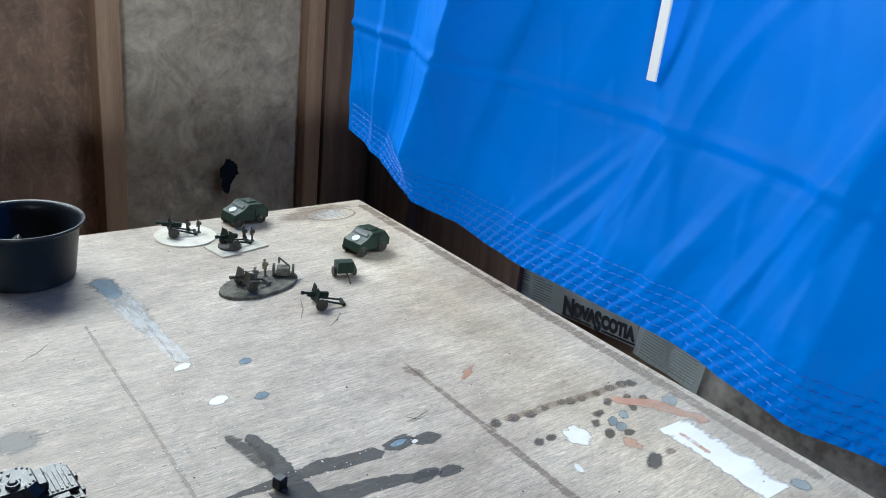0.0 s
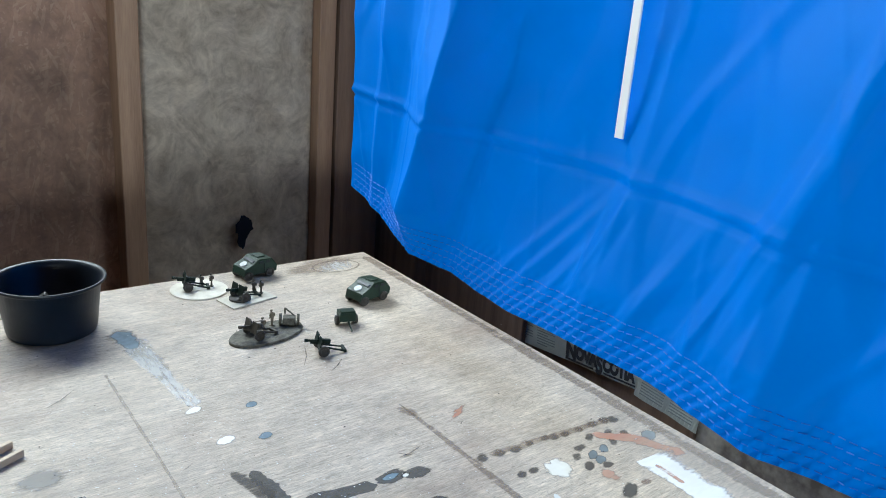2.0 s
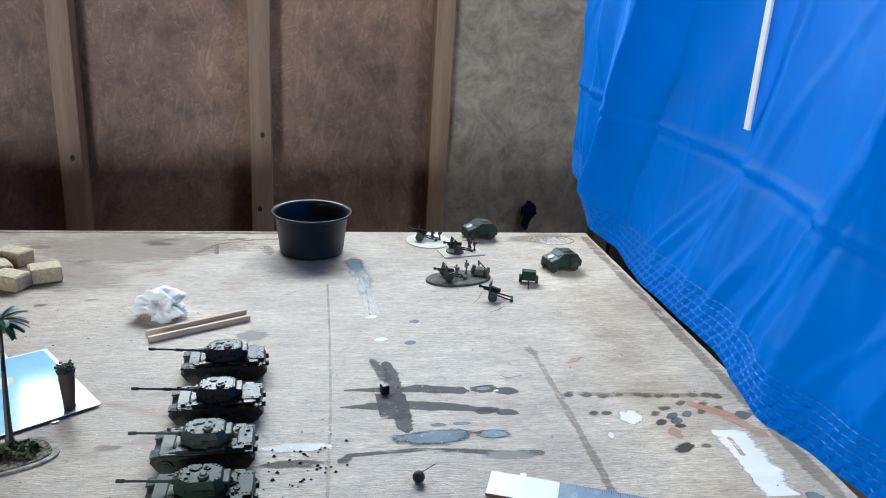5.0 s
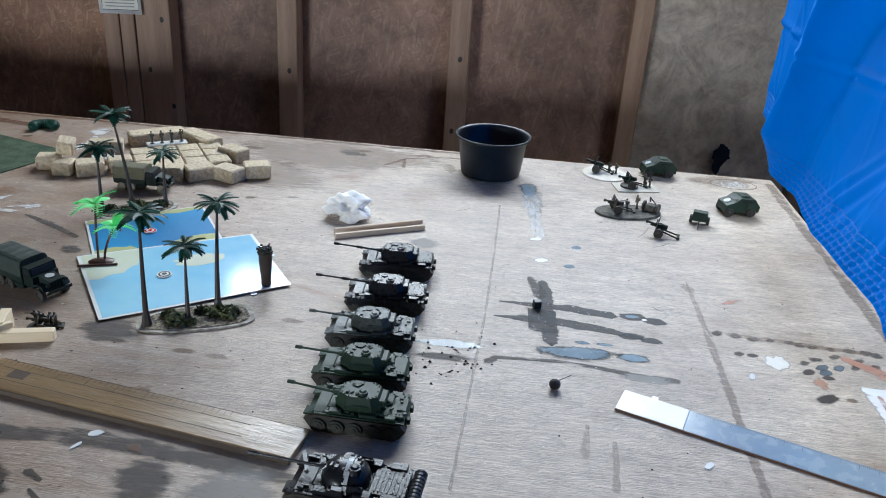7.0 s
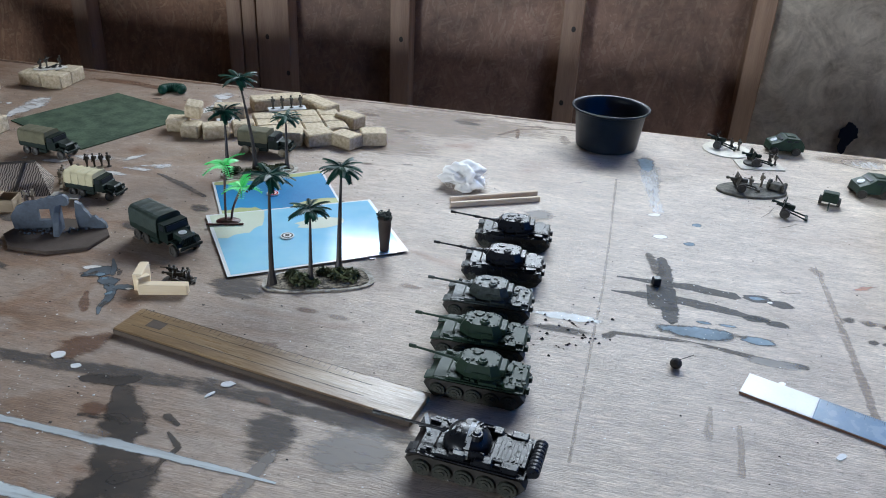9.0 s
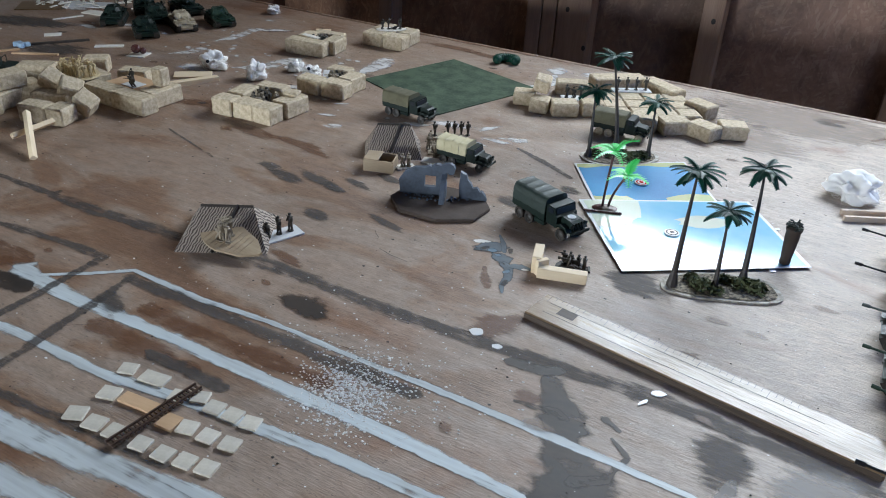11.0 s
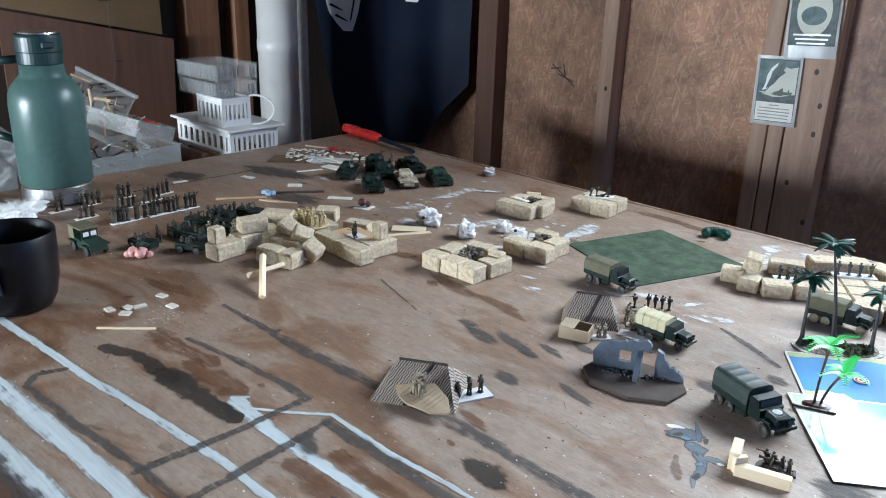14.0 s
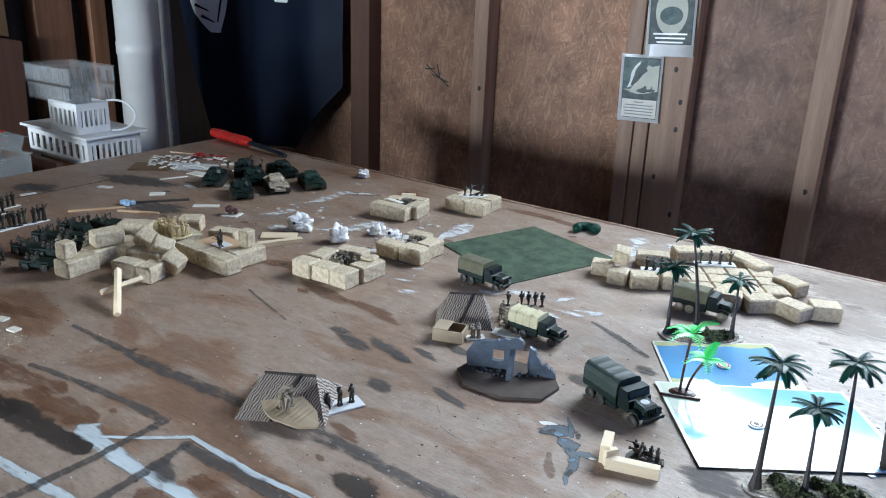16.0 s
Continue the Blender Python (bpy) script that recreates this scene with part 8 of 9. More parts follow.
for x, y in ((-1.858, -0.79), (-1.868, -0.775), (-1.862, -0.76), (-1.88, -0.752), (-1.89, -0.77), (-1.90, -0.735), (-1.915, -0.728), (-1.925, -0.74), (-1.935, -0.765), (-1.92, -0.715), (-1.90, -0.765), (-1.875, -0.70), (-1.885, -0.69)):
    soldier(x, y, random.uniform(-60, 20), random.choice(("stand", "aim", "kneel")), 0.0, FIGS_PALE, size=1.15)
for y0 in (-0.832, -0.762, -0.712):
    plate(-2.098, y0, 0.014, 0.066 if y0 < -0.72 else 0.04, 3, "sheet", 0.002, label="white card strip with a rank of toy soldiers")
for i in range(17):
    y = -0.862 + 0.0102 * i
    soldier(-2.098 + random.uniform(-.004, .004), y + random.uniform(-.004, .004), random.uniform(-70, 10), random.choice(("stand", "aim", "wave")), 0.002, size=1.32)
for x, y, n in ((-2.165, -0.88, 3), (-2.175, -0.80, 4), (-2.19, -0.74, 4), (-2.235, -0.90, 2), (-2.24, -0.84, 4), (-2.245, -0.77, 3), (-2.22, -0.70, 3)):
    plate(x, y, 0.012, 0.042, 5, "offwhite", 0.0018)
    for i in range(n):
        soldier(x + random.uniform(-.002, .002), y + (i - (n - 1) / 2) * 0.0105, random.uniform(-70, 10), random.choice(("stand", "aim", "kneel")), 0.0018, size=1.28)

# parked tanks in the far corner
for x, y, rz, mk in ((-2.085, -0.325, -50, "dkgreen"), (-1.970, -0.352, -38, "dkgreen"), (-1.915, -0.205, -30, "green"), (-2.030, -0.180, -20, "dkgreen"), (-2.100, -0.230, -40, "dkgreen"), (-2.03, -0.265, -40, "dkgreen")):
    tank(at(x, y, rz), "dark green model tank parked among others", mk, size=0.92, gun_len=0.040)
tank(at(-1.950, -0.275, -32), "dusty tan model tank among dark green ones", "tan", size=0.92, gun_len=0.04)
for i in range(14):
    soldier(-2.13 + random.uniform(-.05, .08), -0.19 + random.uniform(-.06, .05), random.uniform(0, 360), random.choice(("stand", "kneel", "aim")), 0.0, FIGS_PALE if i % 2 else None)


def gas_lighter():
    t = thing("long_lighter", pose(-2.465, -0.020, TZ + 0.0135, 0, 0, -6.5), "long red-handled lighter with a black steel stem", "lighter")
    bm = bmesh.new()
    lathe(bm, ((0.009, 0), (0.0125, 0.004), (0.0135, 0.03), (0.0125, 0.09), (0.0135, 0.14), (0.011, 0.165), (0.007, 0.172)), 18)
    bmesh.ops.rotate(bm, verts=bm.verts[:], matrix=Matrix.Rotation(radians(90), 3, "Y"))
    part("handle", bm, M["redplastic"], t, smooth=True)
    bm = bmesh.new()
    rod(bm, (0.17, 0, -0.001), (0.225, 0, -0.003), 0.0062, 0.0058, 12)
    rod(bm, (0.225, 0, -0.003), (0.318, 0, -0.008), 0.0052, 0.0048, 12)
    part("stem", bm, M["black"], t)
    return t


gas_lighter()


# ---- loose card tiles, rail, grit ----
for i, (x, y, a, b, rz) in enumerate(((-1.203, -1.152, .020, .018, 25), (-1.200, -1.122, .020, .018, 15), (-1.211, -1.092, .018, .016, 20), (-1.183, -1.090, .030, .017, 8), (-1.150, -1.096, .018, .017, 12), (-1.134, -1.088, .017, .017, 20), (-1.116, -1.091, .018, .017, 8), (-1.098, -1.090, .018, .017, 5), (-1.080, -1.090, .018, .017, 12), (-1.078, -1.116, .018, .017, 10), (-1.098, -1.118, .018, .017, 6), (-1.118, -1.119, .018, .017, 14), (-1.135, -1.150, .018, .017, 8), (-1.161, -1.151, .020, .018, 5), (-1.182, -1.152, .020, .018, 10), (-1.113, -1.149, .018, .017, 4), (-1.094, -1.146, .018, .017, 6), (-1.076, -1.143, .018, .017, 8), (-1.72, -1.02, .018, .014, 40), (-1.735, -1.008, .018, .013, 20), (-1.728, -0.995, .022, .012, 80), (-1.742, -0.955, .018, .013, 15), (-1.700, -0.962, .018, .014, 10), (-1.745, -1.03, .018, .013, 0))):
    plate(x, y, a * 0.82, b * 0.82, rz, "cardtile", 0.0026, name="card_tile", label="small cream card tile lying loose", cat="card tile", group="card tiles")
plate(-1.168, -1.118, 0.040, 0.012, 4, "lightwood", 0.003, name="wood_tile", label="narrow pale wood tile among card tiles", cat="card tile", group="card tiles")
plate(-1.134, -1.122, 0.016, 0.016, 4, "lightwood", 0.003, name="wood_tile", label="small pale wood tile among card tiles", cat="card tile", group="card tiles")
t = thing("model_rail", at(-1.147, -1.123, 84, 0.0035), "short brown length of toy railway track", "model rail")
for s in (-1, 1):
    bm = bmesh.new()
    box(bm, (0, 0.0035 * s, 0.002), (0.085, 0.0012, 0.002))
    part("rail", bm, M["rail"], t)
for i in range(22):
    bm = bmesh.new()
    box(bm, (-0.041 + 0.0039 * i, 0, 0.0006), (0.0018, 0.011, 0.0012))
    part("sleeper", bm, M["rail"], t)


def scatter(name, mk, n, spread, lo, hi, label, flat=1.0):
    """Loose grains too many to count, as one mesh."""
    verts, faces = [], []
    for i in range(n):
        x, y = spread()
        s = random.uniform(lo, hi)
        a = random.uniform(0, 6.28)
        k = len(verts)
        for j in range(4):
            verts.append((x + s * math.cos(a + j * 1.57), y + s * random.uniform(0.6, 1) * math.sin(a + j * 1.57), TZ + 0.0003))
        verts.append((x, y, TZ + 0.0003 + s * flat * random.uniform(0.7, 1.1)))
        faces += [(k + j, k + (j + 1) % 4, k + 4) for j in range(4)] + [(k + 3, k + 2, k + 1, k)]
    me = bpy.data.meshes.new(name)
    me.from_pydata(verts, [], faces)
    me.materials.append(M[mk])
    return tagged(new(name, me), label, name.replace("_", " "), kind="stuff")


def near(cx, cy, sx, sy):
    return lambda: (random.gauss(cx, sx), random.gauss(cy, sy))


def over(x0, x1, y0, y1):
    return lambda: (random.uniform(x0, x1), random.uniform(y0, y1))


scatter("white_grit", "gravel", 1700, near(-1.035, -1.015, 0.024, 0.024), 0.0005, 0.0018, "heap of fine white grit spread over the paint", 0.45)
scatter("white_grit", "gravel", 260, near(-1.03, -0.97, 0.06, 0.05), 0.0005, 0.0016, "scattered fine white grit", 0.45)
scatter("white_flecks", "sheet", 1300, near(-0.45, -0.50, 0.17, 0.16), 0.0004, 0.0010, "bright white flecks strewn over the pale end", 0.12)
scatter("white_flecks", "sheet", 1500, over(-2.3, -0.05, -1.25, -0.05), 0.0004, 0.0012, "white flecks strewn over the table", 0.12)
scatter("dark_crumbs", "crumb", 500, over(-2.3, -0.04, -1.25, -0.04), 0.0005, 0.0014, "dark crumbs strewn over the table")
scatter("paint_specks", "gravel", 420, over(-2.3, -0.95, -1.28, -0.05), 0.0006, 0.0020, "pale specks of dried paint on the brown end", 0.15)
scatter("paint_specks", "crumb", 380, over(-2.3, -0.70, -1.28, -0.05), 0.0007, 0.0022, "dark specks of dried paint on the brown end", 0.15)
scatter("dark_crumbs", "crumb", 40, near(-0.515, -0.70, 0.02, 0.025), 0.0010, 0.0024, "dark crumbs beside the model tanks")
scatter("tan_crumbs", "cork", 90, near(-1.675, -0.985, 0.02, 0.012), 0.0005, 0.0014, "pale cork crumbs beside card tiles")
for x, y, a, b in ((-0.984, -0.885, .0075, .006), (-0.958, -0.896, .0055, .0035), (-0.812, -0.882, .007, .004), (-0.82, -0.90, .006, .002), (-0.77, -0.505, .004, .003), (-0.31, -0.735, .004, .003), (-0.275, -0.83, .007, .003), (-0.20, -0.675, .006, .003), (-0.76, -0.61, .004, .004)):
    bm = bmesh.new()
    k = 10
    prism(bm, [(a * math.cos(6.28 * i / k) * random.uniform(0.8, 1.1), b * math.sin(6.28 * i / k) * random.uniform(0.8, 1.1)) for i in range(k)], 0, 0.0012)
    solid("white_chip", bm, M["sheet"], at(x, y, random.uniform(0, 90)), "flat chip of dry white paint on the table", "paint chip", "paint chips")


# ---- mug, flask, bottle ----
def mug():
    t = thing("mug", at(-1.842, -1.112, 0), "large black glazed mug on the table", "mug")
    bm = bmesh.new()
    lathe(bm, ((0.036, 0.0), (0.043, 0.003), (0.050, 0.016), (0.0555, 0.045), (0.0575, 0.080), (0.0580, 0.108), (0.0570, 0.1095), (0.0555, 0.108), (0.0545, 0.080), (0.052, 0.045), (0.044, 0.014), (0.036, 0.006)), 48)
    part("cup", bm, M["mug"], t, smooth=True)
    bm = bmesh.new()
    prev = None
    for i in range(13):
        a = radians(-75 + 150 * i / 12)
        q = Vector((0.050 + 0.034 * math.cos(a), 0, 0.058 + 0.034 * math.sin(a)))
        if prev is not None:
            rod(bm, prev, q, 0.006, seg=10)
            ball(bm, q, 0.006, sub=2)
        prev = q
    bmesh.ops.rotate(bm, verts=bm.verts[:], matrix=Matrix.Rotation(radians(-165), 3, "Z"))
    part("grip", bm, M["mug"], t, smooth=True)
    return t


mug()


def binder_clip():
    t = thing("binder_clip", at(-1.806, -1.158, 38, 0.040), "black spring clip with bent steel wire arms", "clip")
    bm = bmesh.new()
    box(bm, (0, -0.004, 0.018), (0.044, 0.003, 0.036), rot=(8, 0, 0), bev=0.001)
    rod(bm, (-0.022, -0.006, 0.036), (0.022, -0.006, 0.036), 0.004, seg=8)
    part("spring", bm, M["black"], t)
    for s in (-1, 1):
        bm = bmesh.new()
        prev = None
        for q in ((0.012 * s, -0.006, 0.004), (0.020 * s, -0.012, -0.006), (0.006 * s, -0.020, -0.024), (-0.004 * s, -0.024, -0.040), (-0.012 * s, -0.022, -0.050)):
            if prev:
                rod(bm, prev, q, 0.0014, seg=6)
            prev = q
        part("wire_arm", bm, M["steel"], t)
    return t


binder_clip()


def flask():
    t = thing("vacuum_flask", at(-2.322, -0.865, 0), "large green enamelled steel vacuum flask with a handle", "flask")
    bm = bmesh.new()
    lathe(bm, ((0.060, 0), (0.0655, 0.003), (0.0655, 0.034), (0.0640, 0.036)), 48)
    part("steel_foot", bm, M["steel"], t, "bare steel foot band", smooth=False)
    bm = bmesh.new()
    lathe(bm, ((0.0635, 0.0362), (0.0660, 0.039), (0.0662, 0.190), (0.0640, 0.208), (0.0570, 0.224), (0.0460, 0.236), (0.0400, 0.242), (0.0385, 0.262)), 48)
    part("body", bm, M["bottle"], t, smooth=True)
    bm = bmesh.new()
    lathe(bm, ((0.0385, 0.2622), (0.0400, 0.264), (0.0400, 0.284), (0.0415, 0.286), (0.0415, 0.312), (0.0395, 0.316), (0.0300, 0.317)), 40)
    box(bm, (0.040, 0, 0.299), (0.012, 0.022, 0.012), rot=(0, 0, 0), bev=0.002)
    part("stopper", bm, M["darkgreen_plastic"], t, "dark green stopper")
    bm = bmesh.new()
    lathe(bm, ((0.034, 0.3172), (0.033, 0.320), (0.020, 0.3208)), 32)
    part("lid_disc", bm, M["steel"], t)
    bm = bmesh.new()
    prev = None
    for q in ((0.040, 0, 0.270), (0.085, 0, 0.266), (0.104, 0, 0.245), (0.106, 0, 0.150), (0.096, 0, 0.132), (0.066, 0, 0.120)):
        q = Vector(q)
        if prev is not None:
            rod(bm, prev, q, 0.0075, seg=10)
        ball(bm, q, 0.0075, sub=2)
        prev = q
    bmesh.ops.rotate(bm, verts=bm.verts[:], matrix=Matrix.Rotation(radians(-122), 3, "Z"))
    part("carry_handle", bm, M["darkgreen_plastic"], t, smooth=True)
    return t


flask()


def water_bottle():
    t = thing("water_bottle", at(-1.905, -1.186, 0), "crinkled clear plastic water bottle", "bottle")
    bm = bmesh.new()
    prof = [(0.028, 0), (0.032, 0.004)]
    for i in range(12):
        prof += [(0.032, 0.012 + 0.011 * i), (0.0305, 0.0175 + 0.011 * i)]
    prof += [(0.031, 0.150), (0.022, 0.178), (0.0135, 0.188), (0.013, 0.200)]
    lathe(bm, prof, 28)
    part("body", bm, M["clear"], t, smooth=True)
    bm = bmesh.new()
    lathe(bm, ((0.0150, 0.200), (0.0150, 0.214), (0.013, 0.216)), 24)
    part("cap", bm, M["white"], t)
    return t


water_bottle()
bm = bmesh.new()
prism(bm, ((-0.11, -0.07), (0.10, -0.08), (0.11, 0.07), (-0.10, 0.08)), 0, 0.0015)
ob = solid("printed_leaflet", bm, M["newsprint"], at(-2.33, -1.03, 25), "grey printed leaflet lying flat", "leaflet")
for i in range(12):
    bm = bmesh.new()
    box(bm, (random.uniform(-.01, .01), -0.06 + 0.0105 * i, 0.0017), (random.uniform(.12, .18), 0.004, 0.0002))
    part("print_line", bm, M["greyink"], ob)

# storage tub below the front edge
t = thing("storage_tub", pose(-1.66, -1.36, 0.08, 0, 0, 4), "translucent blue plastic storage tub on a stand under the table front", "tub")
bm = bmesh.new()
lathe(bm, ((0.16, 0.36), (0.19, 0.60), (0.20, 0.602), (0.20, 0.612), (0.186, 0.612), (0.155, 0.372)), 4)
bmesh.ops.rotate(bm, verts=bm.verts[:], matrix=Matrix.Rotation(radians(45), 3, "Z"))
bmesh.ops.scale(bm, vec=(2.5, 1.35, 1), verts=bm.verts[:])
bevelled(part("bin", bm, M["bluebin"], t), 0.008, 3)
bm = bmesh.new()
box(bm, (0, 0, 0.615), (0.74, 0.40, 0.008), bev=0.003)
box(bm, (0, 0, 0.621), (0.64, 0.31, 0.008), bev=0.003)
for k in (-0.18, 0.0, 0.18):
    box(bm, (k, 0, 0.627), (0.012, 0.26, 0.006), bev=0.002)
part("lid", bm, M["bluebin"], t, "pale blue ribbed lid")
for k in (-0.12, 0.16):
    bm = bmesh.new()
    box(bm, (k, 0.165, 0.628), (0.07, 0.030, 0.014), bev=0.004)
    part("clasp", bm, M["sea"], t, "bright blue plastic clasp")
bm = bmesh.new()
box(bm, (0, 0, 0.14), (0.42, 0.28, 0.44), bev=0.004)
part("stand", bm, M["darkstud"], t, "dark wooden stand")


# ---- posters on the wall ----
def poster(x, z, w, h, tilt, kind):
    t = thing("poster", pose(x, STUD_Y - 0.004, z, 0, tilt, 0), "small curled printed poster pinned to a wall stud", "poster", "posters")

    def piece(name, cx, cz, sx, sz, mk, d):
        bm = bmesh.new()
        box(bm, (cx, -d, cz), (sx, 0.0005, sz))
        return part(name, bm, M[mk], t)

    def poly(name, pts, mk, d):
        bm = bmesh.new()
        bm.faces.new([bm.verts.new((w * a, -d, h * b)) for a, b in pts])
        return part(name, bm, M[mk], t)

    bm = bmesh.new()
    n = 12
    grid = [[bm.verts.new((-w / 2 + w * i / n, -0.004 * (2 * i / n - 1) ** 4 - 0.003 * (1 - j), h * (j - 0.5))) for i in range(n + 1)] for j in (0, 1)]
    for i in range(n):
        bm.faces.new((grid[0][i], grid[0][i + 1], grid[1][i + 1], grid[1][i]))
    bmesh.ops.solidify(bm, geom=bm.faces[:], thickness=0.0004)
    part("paper", bm, M["sheet"], t, "white paper")
    if kind == "ship":
        piece("border", 0, h * 0.005, w * 0.87, h * 0.90, "posterdark", 0.0046)
        piece("text_panel", 0, -h * 0.30, w * 0.84, h * 0.27, "offwhite", 0.0050)
        piece("picture", 0, h * 0.14, w * 0.84, h * 0.60, "smoke", 0.0050)
        poly("dark_sky", ((-0.42, -0.02), (-0.42, 0.44), (0.42, 0.44), (0.42, 0.36), (0.26, 0.33), (0.16, 0.35), (0.05, 0.24), (-0.08, 0.14), (-0.16, 0.05), (-0.24, -0.02)), "postersky", 0.0053)
        poly("white_smoke", ((-0.32, 0.0), (-0.26, 0.10), (-0.24, 0.22), (-0.16, 0.33), (-0.02, 0.41), (-0.04, 0.36), (-0.14, 0.27), (-0.17, 0.15), (-0.20, 0.03)), "sheet", 0.0056)
        poly("black_smoke", ((-0.24, 0.03), (-0.18, 0.16), (-0.10, 0.28), (0.02, 0.38), (0.14, 0.42), (0.10, 0.32), (0.16, 0.27), (0.03, 0.20), (-0.06, 0.11), (-0.15, 0.06)), "posterdark", 0.0059)
        poly("sea", ((-0.42, -0.16), (0.42, -0.16), (0.42, -0.03), (0.20, -0.06), (0.05, -0.03), (-0.12, -0.06), (-0.42, -0.02)), "posterdark", 0.0059)
        poly("foam", ((-0.34, -0.045), (-0.05, -0.085), (0.25, -0.065), (0.05, -0.062), (-0.12, -0.050)), "smoke", 0.0062)
        poly("ship", ((-0.10, -0.045), (0.34, -0.045), (0.36, 0.0), (0.30, 0.0), (0.28, 0.05), (0.25, 0.0), (0.16, -0.005), (0.14, 0.055), (0.05, 0.01), (-0.04, -0.01)), "posterdark", 0.0065)
        for i in range(5):
            piece("print_line", random.uniform(-.01, .01) * w, -h * (0.205 + 0.046 * i), w * (0.22 if i == 0 else random.uniform(0.66, 0.76)), h * 0.016, "greyink", 0.0056)
    else:
        piece("picture", 0, h * 0.06, w * 0.90, h * 0.80, "posterdark", 0.0050)
        bm = bmesh.new()
        vs = [bm.verts.new((w * 0.33 * math.cos(6.28 * i / 24), -0.0056, h * (0.10 + 0.32 * math.sin(6.28 * i / 24)))) for i in range(24)]
        bm.faces.new(vs)
        part("oval", bm, M["smoke"], t)
        bm = bmesh.new()
        vs = [bm.verts.new((w * 0.24 * math.cos(6.28 * i / 20), -0.0060, h * (0.04 + 0.12 * math.sin(6.28 * i / 20)))) for i in range(20)]
        bm.faces.new(vs)
        part("dark_form", bm, M["postersky"], t)
        for i in range(3):
            piece("print_line", 0, -h * (0.20 + 0.055 * i), w * (0.70 - 0.08 * i), h * 0.022, "sheet", 0.0062)
    return t


poster(-1.567, 0.960, 0.120, 0.183, -2, "ship")
poster(-1.503, 1.150, 0.132, 0.195, -3, "oval")
bm = bmesh.new()
box(bm, (0, 0, 0), (0.085, 0.0006, 0.11))
solid("pinned_note", bm, M["sheet"], pose(-2.60, STUD_Y - 0.0025, 1.24), "blank white note pinned to a stud", "note")
bm = bmesh.new()
for a, b in (((-0.045, 0.03), (0.05, -0.035)), ((-0.02, 0.0), (0.045, -0.02)), ((0.0, 0.035), (0.012, -0.01)), ((-0.05, 0.015), (-0.01, 0.02))):
    rod(bm, (a[0], 0, a[1]), (b[0], 0, b[1]), 0.0025, seg=5)
bmesh.ops.scale(bm, vec=(1, 0.1, 1), verts=bm.verts[:])
solid("pen_scrawl", bm, M["trunk"], pose(-2.312, WALL_Y - 0.0012, 0.915), "dark scrawled marks on the wall board", "scrawl", kind="structure")
# knots on the paired studs
for x, z in ((-1.452, 0.935), (-1.455, 0.86), (-1.475, 1.02), (-1.515, 1.0), (-1.50, 0.72), (-1.44, 0.62), (-2.10, 0.90), (-1.10, 0.75), (-0.63, 0.82), (-0.64, 0.62)):
    bm = bmesh.new()
    ball(bm, (0, 0, 0), 0.006, (1, 0.12, 1.3), 2)
    solid("wood_knot", bm, M["trunk"], pose(x, STUD_Y - 0.0002, z), "dark knot in a timber stud", "knot", kind="structure")


